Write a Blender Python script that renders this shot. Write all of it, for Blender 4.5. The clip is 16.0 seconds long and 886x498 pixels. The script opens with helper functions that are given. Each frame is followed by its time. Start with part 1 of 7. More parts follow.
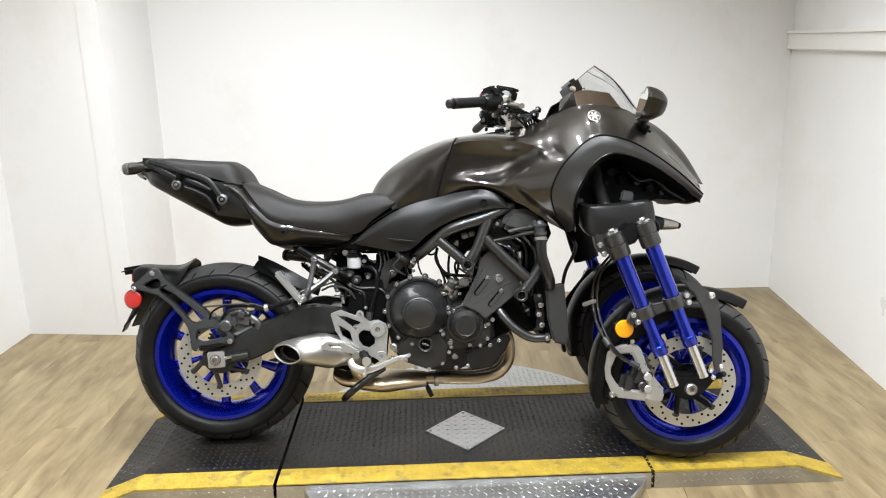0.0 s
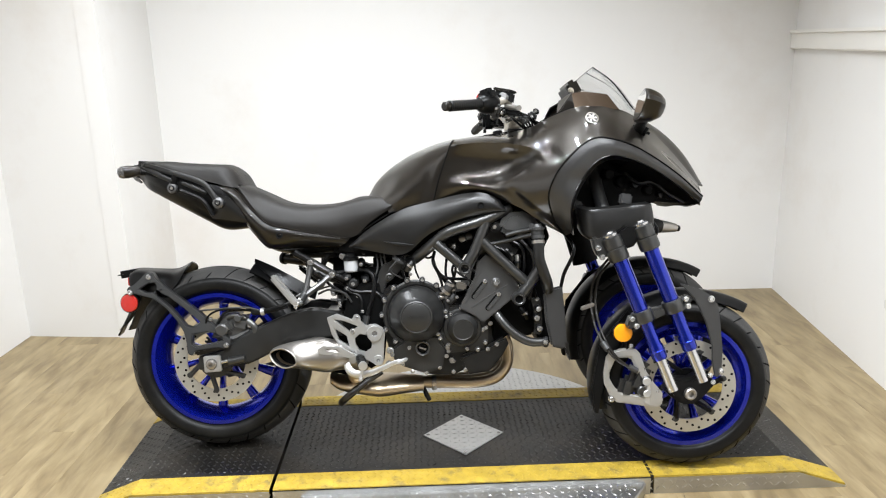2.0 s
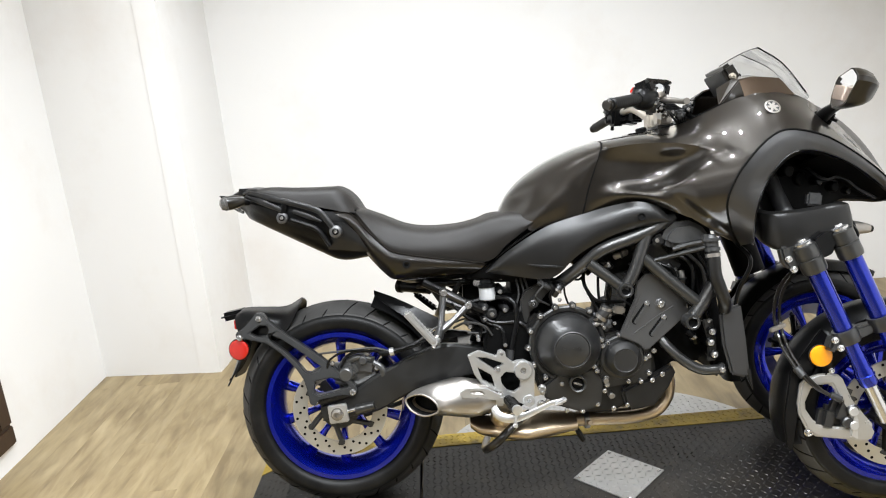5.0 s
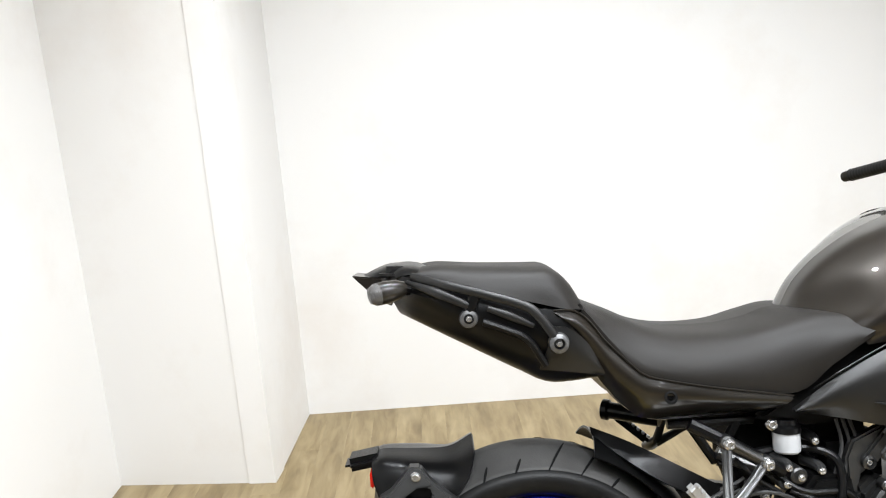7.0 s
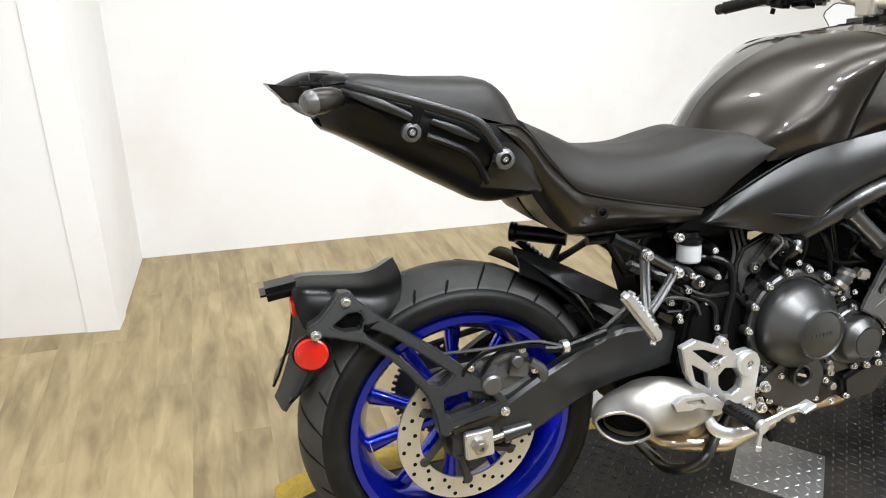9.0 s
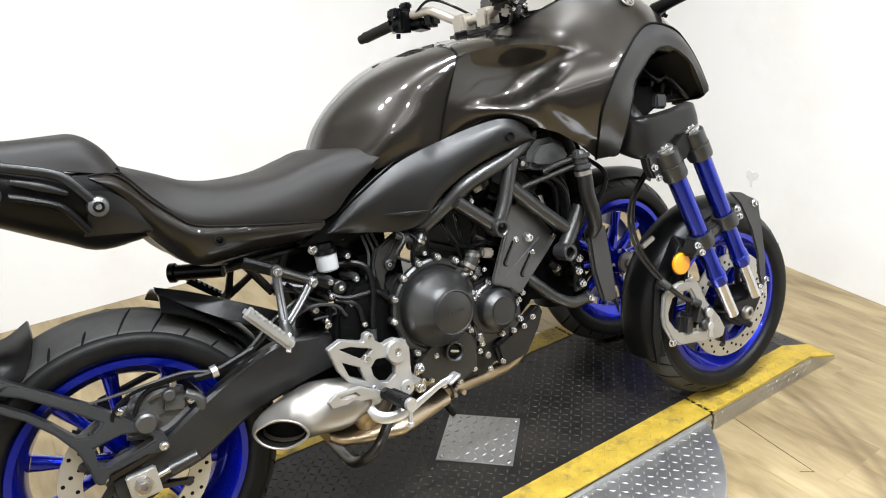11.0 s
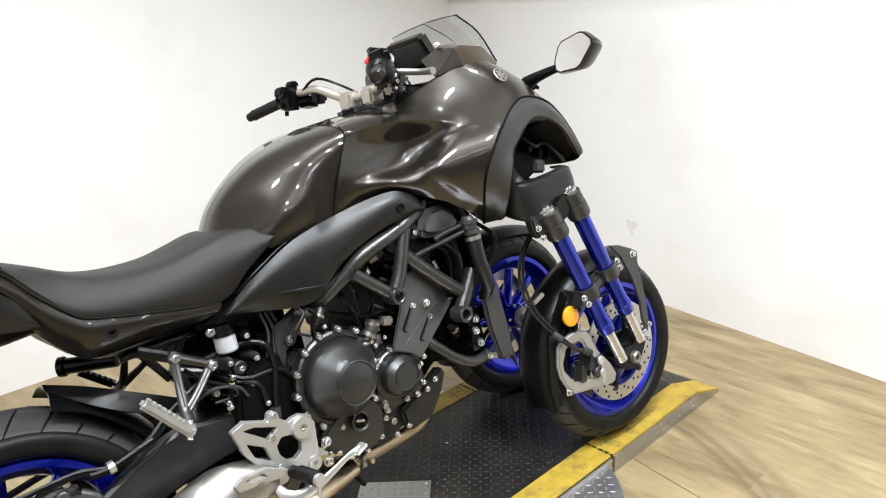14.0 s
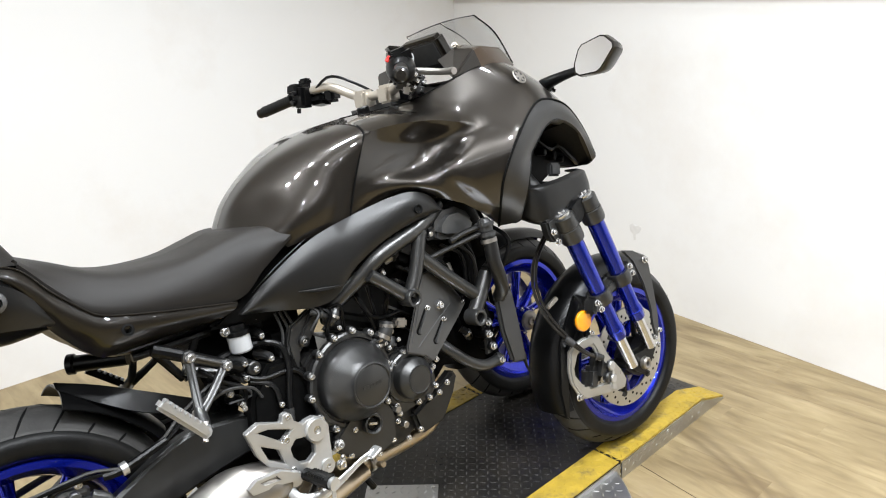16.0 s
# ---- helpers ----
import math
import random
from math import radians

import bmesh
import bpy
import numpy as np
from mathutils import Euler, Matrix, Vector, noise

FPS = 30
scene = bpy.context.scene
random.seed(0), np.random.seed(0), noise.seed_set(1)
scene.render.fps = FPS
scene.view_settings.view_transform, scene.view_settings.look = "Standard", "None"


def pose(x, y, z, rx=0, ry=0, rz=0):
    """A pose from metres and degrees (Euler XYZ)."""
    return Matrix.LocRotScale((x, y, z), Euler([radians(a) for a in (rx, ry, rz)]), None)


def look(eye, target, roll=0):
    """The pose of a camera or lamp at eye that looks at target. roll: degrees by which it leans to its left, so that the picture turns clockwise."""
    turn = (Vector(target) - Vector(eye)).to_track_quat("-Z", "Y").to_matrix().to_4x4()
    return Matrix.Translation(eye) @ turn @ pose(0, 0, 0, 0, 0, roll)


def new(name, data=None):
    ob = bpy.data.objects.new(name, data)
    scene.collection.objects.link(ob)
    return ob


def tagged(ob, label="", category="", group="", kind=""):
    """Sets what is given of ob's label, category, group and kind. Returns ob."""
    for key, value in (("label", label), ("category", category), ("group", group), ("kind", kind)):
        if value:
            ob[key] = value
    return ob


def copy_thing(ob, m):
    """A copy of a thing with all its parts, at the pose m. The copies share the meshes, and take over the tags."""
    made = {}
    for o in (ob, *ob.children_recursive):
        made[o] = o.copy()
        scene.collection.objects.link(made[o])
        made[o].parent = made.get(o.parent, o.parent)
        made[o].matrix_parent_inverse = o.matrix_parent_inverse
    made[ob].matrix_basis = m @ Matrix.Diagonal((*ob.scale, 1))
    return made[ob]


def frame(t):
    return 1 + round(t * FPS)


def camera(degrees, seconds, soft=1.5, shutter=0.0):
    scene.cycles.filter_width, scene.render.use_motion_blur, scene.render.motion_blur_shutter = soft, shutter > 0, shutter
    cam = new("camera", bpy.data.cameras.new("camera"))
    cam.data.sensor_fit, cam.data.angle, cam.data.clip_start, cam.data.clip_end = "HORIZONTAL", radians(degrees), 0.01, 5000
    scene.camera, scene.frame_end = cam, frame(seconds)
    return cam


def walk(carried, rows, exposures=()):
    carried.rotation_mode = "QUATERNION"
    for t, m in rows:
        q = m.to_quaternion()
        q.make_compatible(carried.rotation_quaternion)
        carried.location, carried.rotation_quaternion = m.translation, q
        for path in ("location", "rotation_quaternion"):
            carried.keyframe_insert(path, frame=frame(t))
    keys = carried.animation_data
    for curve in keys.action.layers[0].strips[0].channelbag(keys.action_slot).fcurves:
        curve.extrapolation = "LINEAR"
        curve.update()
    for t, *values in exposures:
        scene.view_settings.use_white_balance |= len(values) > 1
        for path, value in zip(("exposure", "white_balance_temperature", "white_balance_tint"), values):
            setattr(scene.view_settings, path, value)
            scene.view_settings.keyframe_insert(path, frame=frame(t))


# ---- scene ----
cam = camera(63.1, 16.0, 1.1)
PATH = [
    (0, (0.689, -2.117, 1.273), (0.754, -0.181, 0.776), -1.1),
    (0.5, (0.705, -2.126, 1.283), (0.755, -0.188, 0.791), -1.4),
    (1, (0.706, -2.125, 1.283), (0.754, -0.185, 0.8), -0.9),
    (1.5, (0.692, -2.115, 1.272), (0.754, -0.176, 0.783), -0.9),
    (2, (0.717, -2.097, 1.281), (0.767, -0.161, 0.782), -1.3),
    (2.5, (0.707, -2.085, 1.276), (0.74, -0.149, 0.774), -1.1),
    (3, (0.71, -2.072, 1.27), (0.747, -0.139, 0.76), -0.8),
    (3.5, (0.725, -2.058, 1.28), (0.721, -0.117, 0.796), -1.5),
    (4, (0.754, -2.035, 1.296), (0.616, -0.097, 0.825), -1.6),
    (4.2, (0.693, -2.018, 1.311), (0.555, -0.08, 0.839), -3.8),
    (6.3, (-0.022, -1.202, 1.304), (0.107, 0.712, 0.736), -2.5),
    (6.5, (-0.065, -1.143, 1.299), (0.052, 0.782, 0.768), -1.7),
    (7, (-0.163, -0.951, 1.305), (-0.12, 1.0, 0.867), -4.0),
    (7.5, (-0.272, -0.827, 1.308), (-0.161, 1.102, 0.789), -2.3),
    (8, (-0.382, -0.811, 1.266), (0.033, 1.029, 0.6), -1.6),
    (8.2, (-0.408, -0.818, 1.246), (0.055, 0.986, 0.516), -0.2),
    (10.3, (-0.321, -0.962, 1.223), (0.55, 0.608, 0.342), 1.2),
    (10.5, (-0.243, -1.039, 1.227), (0.711, 0.526, 0.427), 0.8),
    (11, (-0.094, -1.111, 1.233), (0.9, 0.449, 0.474), -3.6),
    (11.5, (-0.05, -1.136, 1.268), (1.068, 0.372, 0.579), -7.8),
    (12, (-0.078, -1.158, 1.287), (1.166, 0.285, 0.68), -6.8),
    (12.5, (-0.101, -1.139, 1.278), (1.105, 0.315, 0.621), -5.9),
    (13, (-0.094, -1.142, 1.291), (1.13, 0.317, 0.677), -5.8),
    (13.5, (-0.096, -1.142, 1.293), (1.122, 0.316, 0.667), -5.5),
    (14, (-0.101, -1.152, 1.282), (1.142, 0.28, 0.645), -4.5),
    (14.5, (-0.106, -1.148, 1.285), (1.157, 0.258, 0.63), -3.0),
    (15, (-0.103, -1.132, 1.282), (1.105, 0.312, 0.61), -3.7),
    (15.5, (-0.103, -1.113, 1.28), (1.086, 0.346, 0.602), -3.8),
    (16, (-0.139, -1.092, 1.283), (1.13, 0.317, 0.646), -3.1),
]
walk(cam, [(t, look(eye, target, roll)) for t, eye, target, roll in PATH], [(0.0, -0.22), (4.0, -0.15), (6.3, -0.12), (8.0, -0.1), (10.4, -0.15), (11.6, -0.08), (13.0, -0.14), (16.0, -0.25)])

# ---- world and lights ----
FLOOR_Z, CEIL_Z = -0.06, 2.75
world = bpy.data.worlds.new("world")
scene.world = world
world.use_nodes = True
world.node_tree.nodes["Background"].inputs[0].default_value = (0.9, 0.93, 1.0, 1)
world.node_tree.nodes["Background"].inputs[1].default_value = 0.05
scene.view_settings.exposure = 0.0


def lamp(name, x, y, z, power, size, aim=(0, 0, -1), size_y=None, spread=125, colour=(0.905, 0.95, 1.0)):
    d = bpy.data.lights.new(name, "AREA")
    d.energy, d.size, d.color = power, size, colour
    d.spread = radians(spread)
    d.shape = "RECTANGLE" if size_y else "DISK"
    if size_y:
        d.size_y = size_y
    ob = new(name, d)
    ob.matrix_world = look((x, y, z), Vector((x, y, z)) + Vector(aim))
    return ob


# rows of small ceiling spots and two linear tubes, as mirrored in the tank
for lx, ly in ((-0.8, -1.5), (-0.05, -1.5), (0.7, -1.5), (1.45, -1.5), (-0.45, -0.7), (0.35, -0.7), (1.15, -0.7), (1.9, -0.7), (-0.6, -2.3), (0.2, -2.3), (1.0, -2.3), (1.7, -2.3)):
    lamp("ceiling_spot", lx, ly, CEIL_Z - 0.05, (5 if ly < -2 else 16 if ly < -1 else 38) * (0.45 if lx < -0.3 else 0.6 if lx > 1.3 else 1.0), 0.075, spread=140)
for lx, power in ((-0.35, 24), (0.3, 23), (0.95, 15), (1.6, 9)):
    lamp("ceiling_spot", lx, 0.7, CEIL_Z - 0.05, power, 0.075, spread=140)
for ly in (-1.95, -3.0):
    lamp("tube_light", 0.5, ly, CEIL_Z - 0.06, 9, 2.6, size_y=0.035, spread=150)

# ---- materials ----
def mat(name, base, rough=0.5, metal=0.0, coat=0.0, vary=0.0, scale=8.0, bump=0.0, bump_scale=60.0, rvary=0.0, trans=0.0, ior=1.45, coat_rough=0.05, spec=0.5, coat_ior=1.5):
    """A principled surface with stains at one scale, grain at another and fine relief."""
    m = bpy.data.materials.new(name)
    m.use_nodes = True
    nt = m.node_tree
    b = nt.nodes["Principled BSDF"]
    b.inputs["Base Color"].default_value = (*base, 1)
    b.inputs["Roughness"].default_value = rough
    b.inputs["Metallic"].default_value = metal
    b.inputs["Coat Weight"].default_value = coat
    b.inputs["Coat Roughness"].default_value = coat_rough
    b.inputs["Coat IOR"].default_value = coat_ior
    b.inputs["Transmission Weight"].default_value = trans
    b.inputs["IOR"].default_value = ior
    b.inputs["Specular IOR Level"].default_value = spec
    co = nt.nodes.new("ShaderNodeTexCoord")
    if vary or rvary:
        big = nt.nodes.new("ShaderNodeTexNoise")
        big.inputs["Scale"].default_value, big.inputs["Detail"].default_value = scale, 6
        nt.links.new(co.outputs["Object"], big.inputs["Vector"])
        if vary:
            mix = nt.nodes.new("ShaderNodeMix")
            mix.data_type, mix.blend_type = "RGBA", "MIX"
            lo = tuple(c * (1 - vary) for c in base)
            hi = tuple(min(1, c * (1 + vary)) for c in base)
            mix.inputs[6].default_value, mix.inputs[7].default_value = (*lo, 1), (*hi, 1)
            nt.links.new(big.outputs["Fac"], mix.inputs[0])
            nt.links.new(mix.outputs[2], b.inputs["Base Color"])
        if rvary:
            mr = nt.nodes.new("ShaderNodeMapRange")
            mr.inputs["To Min"].default_value, mr.inputs["To Max"].default_value = max(0.02, rough - rvary), min(1, rough + rvary)
            nt.links.new(big.outputs["Fac"], mr.inputs["Value"])
            nt.links.new(mr.outputs[0], b.inputs["Roughness"])
    if bump:
        fine = nt.nodes.new("ShaderNodeTexNoise")
        fine.inputs["Scale"].default_value, fine.inputs["Detail"].default_value = bump_scale, 4
        nt.links.new(co.outputs["Object"], fine.inputs["Vector"])
        bp = nt.nodes.new("ShaderNodeBump")
        bp.inputs["Strength"].default_value, bp.inputs["Distance"].default_value = bump, 0.002
        nt.links.new(fine.outputs["Fac"], bp.inputs["Height"])
        nt.links.new(bp.outputs[0], b.inputs["Normal"])
    return m


M_WALL = mat("wall_paint", (0.765, 0.753, 0.735), 0.6, vary=0.02, scale=1.5, bump=0.08, bump_scale=160)
# dark colour stands for dim space behind the camera, to deepen reflections
M_DIM_SURROUND = mat("dim_surround", (0.36, 0.35, 0.335), 0.7, vary=0.06, scale=1.2)
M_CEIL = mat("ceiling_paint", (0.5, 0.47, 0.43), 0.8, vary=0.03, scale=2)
M_TRIM = mat("trim_paint", (0.78, 0.76, 0.72), 0.4, vary=0.02)
M_DARKWOOD = mat("dark_wood", (0.035, 0.018, 0.010), 0.35, vary=0.4, scale=14, bump=0.2)
M_DECK = mat("deck_black", (0.0068, 0.0062, 0.0054), 0.44, vary=0.7, scale=7, bump=0.4, bump_scale=120, rvary=0.12, spec=0.42)
M_LUG = mat("deck_lug", (0.058, 0.057, 0.055), 0.30, metal=0.65, vary=0.5, scale=9, rvary=0.1, spec=0.5)
M_YELLOW = mat("yellow_paint", (0.35, 0.24, 0.026), 0.55, vary=0.45, scale=22, bump=0.3, bump_scale=90, rvary=0.1)
M_PLATE = mat("diamond_plate", (0.46, 0.46, 0.455), 0.34, metal=0.95, vary=0.2, scale=12, bump=0.15, bump_scale=90, rvary=0.1)
M_PAINT = mat("graphite_paint", (0.0185, 0.0158, 0.0130), 0.34, metal=0.65, coat=1.0, vary=0.06, scale=900, coat_rough=0.012, coat_ior=1.52, spec=0.4)
M_MATTE = mat("matte_graphite", (0.055, 0.0545, 0.0545), 0.36, metal=0.6, vary=0.06, scale=30, bump=0.04, bump_scale=400)
M_PLASTIC = mat("black_plastic", (0.0032, 0.0032, 0.0033), 0.28, vary=0.2, scale=20, bump=0.12, bump_scale=500, spec=0.2)
M_TEXT = mat("grained_plastic", (0.0070, 0.0068, 0.0066), 0.34, vary=0.25, scale=25, bump=0.12, bump_scale=600, spec=0.45, rvary=0.05)
M_GLOSSB = mat("gloss_black", (0.0085, 0.0070, 0.0052), 0.30, coat=0.45, vary=0.1, spec=0.2, coat_rough=0.03)
M_SEAT = mat("seat_vinyl", (0.0105, 0.0092, 0.0080), 0.50, vary=0.18, scale=12, bump=0.2, bump_scale=800, spec=0.27, rvary=0.05)
M_RUBBER = mat("tyre_rubber", (0.0045, 0.0045, 0.0044), 0.45, vary=0.4, scale=14, bump=0.2, bump_scale=200, spec=0.22)
M_TREAD = mat("tyre_tread", (0.040, 0.039, 0.0375), 0.55, vary=0.75, scale=9, bump=0.4, bump_scale=160, spec=0.2)
M_BLUE = mat("blue_anodised", (0.0045, 0.016, 0.42), 0.24, metal=0.85, coat=0.8, vary=0.06, scale=40)
M_SLIDER = mat("blue_slider", (0.004, 0.019, 0.34), 0.22, metal=0.85, coat=0.8, vary=0.06, scale=40)
M_SWING = mat("swingarm_black", (0.036, 0.036, 0.0355), 0.38, metal=0.6, vary=0.2, scale=14, bump=0.08, bump_scale=350, spec=0.35)
M_BRONZE = mat("bronze_paint", (0.060, 0.040, 0.026), 0.30, metal=0.7, coat=1.0, vary=0.08, scale=700, coat_rough=0.02)
M_SCUFF = mat("wall_scuff", (0.665, 0.648, 0.625), 0.7, vary=0.12, scale=60)
M_ALU = mat("cast_aluminium", (0.53, 0.53, 0.525), 0.38, metal=0.85, vary=0.1, scale=30, bump=0.15, bump_scale=300)
M_STEEL = mat("brushed_steel", (0.33, 0.31, 0.285), 0.38, metal=0.95, vary=0.12, scale=18, rvary=0.06)
M_CHROME = mat("bright_bolt", (0.60, 0.60, 0.60), 0.2, metal=0.95)
M_DISC = mat("brake_disc_steel", (0.50, 0.49, 0.46), 0.36, metal=0.8, vary=0.15, scale=25)
M_HEADER = mat("heat_tinted_steel", (0.46, 0.37, 0.26), 0.34, metal=0.95, vary=0.45, scale=9, rvary=0.08)
M_ENGINE = mat("engine_black", (0.064, 0.064, 0.0635), 0.35, metal=0.85, vary=0.15, scale=18, bump=0.10, bump_scale=350, spec=0.4, rvary=0.05)
M_SHIELD = mat("satin_shield", (0.10, 0.10, 0.101), 0.36, metal=0.7, vary=0.12, scale=20, bump=0.1, bump_scale=350)
# near-black with hardly any sheen: the shade of recesses put into the colour
M_RECESS_SHADE = mat("recess_shade", (0.0025, 0.0025, 0.0025), 0.55, vary=0.3, scale=25, bump=0.3, bump_scale=90, spec=0.08)
M_FRAME = mat("frame_black", (0.068, 0.068, 0.067), 0.30, metal=0.8, vary=0.12, scale=20, bump=0.08, bump_scale=350, spec=0.4)
M_CAST = mat("dark_casting", (0.05, 0.05, 0.05), 0.5, metal=0.6, vary=0.3, scale=40, bump=0.4, bump_scale=150)
M_CALIPER = mat("grey_caliper", (0.085, 0.085, 0.084), 0.36, metal=0.6, vary=0.3, scale=30, bump=0.12, bump_scale=150)
M_BEIGE = mat("titanium_bar", (0.45, 0.41, 0.35), 0.36, metal=0.7, vary=0.08)
M_RED = mat("red_lens", (0.40, 0.008, 0.003), 0.2, coat=0.4, vary=0.15, scale=60, bump=0.5, bump_scale=330)
M_REDCAP = mat("red_plastic", (0.45, 0.012, 0.008), 0.35)
M_AMBER = mat("amber_lens", (0.80, 0.30, 0.004), 0.16, coat=0.6, vary=0.2, scale=60, bump=0.6, bump_scale=330)
M_CLEAR = mat("clear_lens", (0.15, 0.145, 0.14), 0.15, trans=0.6, bump=0.6, bump_scale=160)
M_TUB = mat("fluid_cup", (0.50, 0.51, 0.52), 0.35, vary=0.12, scale=30, trans=0.25)
M_SCREEN = mat("windscreen_acrylic", (0.80, 0.81, 0.82), 0.03, trans=1.0, ior=1.2)
M_MIRROR = mat("mirror_glass", (0.88, 0.88, 0.88), 0.02, metal=1.0)
M_HOLE = mat("bore_black", (0.006, 0.006, 0.006), 0.7, vary=0.2, spec=0.05)


def plank_material():
    """Pale oak vinyl: grain along the plank, tone by piece."""
    m = bpy.data.materials.new("oak_plank")
    m.use_nodes = True
    nt = m.node_tree
    b = nt.nodes["Principled BSDF"]
    co, info = nt.nodes.new("ShaderNodeTexCoord"), nt.nodes.new("ShaderNodeObjectInfo")
    off = nt.nodes.new("ShaderNodeVectorMath")
    off.operation = "MULTIPLY_ADD"
    comb = nt.nodes.new("ShaderNodeCombineXYZ")
    for k in range(3):
        nt.links.new(info.outputs["Random"], comb.inputs[k])
    nt.links.new(comb.outputs[0], off.inputs[0])
    off.inputs[1].default_value = (37, 91, 17)
    nt.links.new(co.outputs["Object"], off.inputs[2])
    mp = nt.nodes.new("ShaderNodeMapping")
    mp.inputs["Scale"].default_value = (30, 5.5, 8)
    nt.links.new(off.outputs[0], mp.inputs["Vector"])
    grain = nt.nodes.new("ShaderNodeTexNoise")
    grain.inputs["Scale"].default_value, grain.inputs["Detail"].default_value, grain.inputs["Distortion"].default_value = 1.0, 8, 0.9
    nt.links.new(mp.outputs[0], grain.inputs["Vector"])
    mp2 = nt.nodes.new("ShaderNodeMapping")
    mp2.inputs["Scale"].default_value = (13, 3.4, 3)
    nt.links.new(off.outputs[0], mp2.inputs["Vector"])
    blot = nt.nodes.new("ShaderNodeTexNoise")
    blot.inputs["Scale"].default_value, blot.inputs["Detail"].default_value, blot.inputs["Distortion"].default_value = 1.0, 4, 0.5
    nt.links.new(mp2.outputs[0], blot.inputs["Vector"])
    ramp = nt.nodes.new("ShaderNodeValToRGB")
    el = ramp.color_ramp.elements
    el[0].position, el[0].color = 0.36, (0.150, 0.106, 0.050, 1)
    el[1].position, el[1].color = 0.74, (0.350, 0.275, 0.152, 1)
    half_tone = el.new(0.53)
    half_tone.color = (0.245, 0.185, 0.094, 1)
    add = nt.nodes.new("ShaderNodeMath")
    add.operation = "MULTIPLY_ADD"
    nt.links.new(blot.outputs["Fac"], add.inputs[0])
    add.inputs[1].default_value = 0.68
    half = nt.nodes.new("ShaderNodeMath")
    half.operation = "MULTIPLY"
    half.inputs[1].default_value = 0.38
    nt.links.new(grain.outputs["Fac"], half.inputs[0])
    nt.links.new(half.outputs[0], add.inputs[2])
    nt.links.new(add.outputs[0], ramp.inputs[0])
    tone = nt.nodes.new("ShaderNodeMapRange")
    tone.inputs["To Min"].default_value, tone.inputs["To Max"].default_value = 0.97, 1.03
    nt.links.new(info.outputs["Random"], tone.inputs["Value"])
    hsv = nt.nodes.new("ShaderNodeHueSaturation")
    nt.links.new(ramp.outputs[0], hsv.inputs["Color"])
    nt.links.new(tone.outputs[0], hsv.inputs["Value"])
    # tyre scuffs turned on the boards beside the ramp, and dull traffic patches
    geo = nt.nodes.new("ShaderNodeNewGeometry")
    far = nt.nodes.new("ShaderNodeVectorMath")
    far.operation = "DISTANCE"
    far.inputs[1].default_value = (0.75, 0.19, FLOOR_Z)
    nt.links.new(geo.outputs["Position"], far.inputs[0])
    rings = nt.nodes.new("ShaderNodeValToRGB")
    el = rings.color_ramp.elements
    el[0].position, el[0].color = 0.30, (0, 0, 0, 1)
    el[1].position, el[1].color = 0.62, (0, 0, 0, 1)
    for at, v in ((0.335, 0.70), (0.352, 0.30), (0.372, 0.66), (0.395, 0.22), (0.43, 0.50), (0.46, 0.10)):
        e = el.new(at)
        e.color = (v, v, v, 1)
    less = nt.nodes.new("ShaderNodeMath")
    less.operation = "SUBTRACT"
    less.inputs[1].default_value = 0.71
    nt.links.new(far.outputs["Value"], less.inputs[0])
    nt.links.new(less.outputs[0], rings.inputs[0])
    patch = nt.nodes.new("ShaderNodeTexNoise")
    patch.inputs["Scale"].default_value, patch.inputs["Detail"].default_value = 2.6, 5
    nt.links.new(geo.outputs["Position"], patch.inputs["Vector"])
    cut = nt.nodes.new("ShaderNodeMapRange")
    cut.inputs["From Min"].default_value, cut.inputs["From Max"].default_value, cut.inputs["To Max"].default_value = 0.34, 0.58, 0.95
    nt.links.new(patch.outputs["Fac"], cut.inputs["Value"])
    east = nt.nodes.new("ShaderNodeSeparateXYZ")
    nt.links.new(geo.outputs["Position"], east.inputs[0])
    side = nt.nodes.new("ShaderNodeMapRange")
    side.inputs["From Min"].default_value, side.inputs["From Max"].default_value = 1.30, 1.62
    nt.links.new(east.outputs["X"], side.inputs["Value"])
    mul = nt.nodes.new("ShaderNodeMath")
    mul.operation = "MULTIPLY"
    nt.links.new(rings.outputs[0], mul.inputs[0])
    nt.links.new(side.outputs[0], mul.inputs[1])
    dull = nt.nodes.new("ShaderNodeMath")
    dull.operation = "MULTIPLY_ADD"
    dull.inputs[1].default_value = 0.17
    nt.links.new(cut.outputs[0], dull.inputs[0])
    nt.links.new(mul.outputs[0], dull.inputs[2])
    worn = nt.nodes.new("ShaderNodeMix")
    worn.data_type = "RGBA"
    nt.links.new(dull.outputs[0], worn.inputs[0])
    nt.links.new(hsv.outputs[0], worn.inputs[6])
    worn.inputs[7].default_value = (0.105, 0.070, 0.032, 1)
    nt.links.new(worn.outputs[2], b.inputs["Base Color"])
    b.inputs["Roughness"].default_value = 0.42
    bp = nt.nodes.new("ShaderNodeBump")
    bp.inputs["Strength"].default_value, bp.inputs["Distance"].default_value = 0.15, 0.001
    nt.links.new(grain.outputs["Fac"], bp.inputs["Height"])
    nt.links.new(bp.outputs[0], b.inputs["Normal"])
    return m


M_PLANK = plank_material()


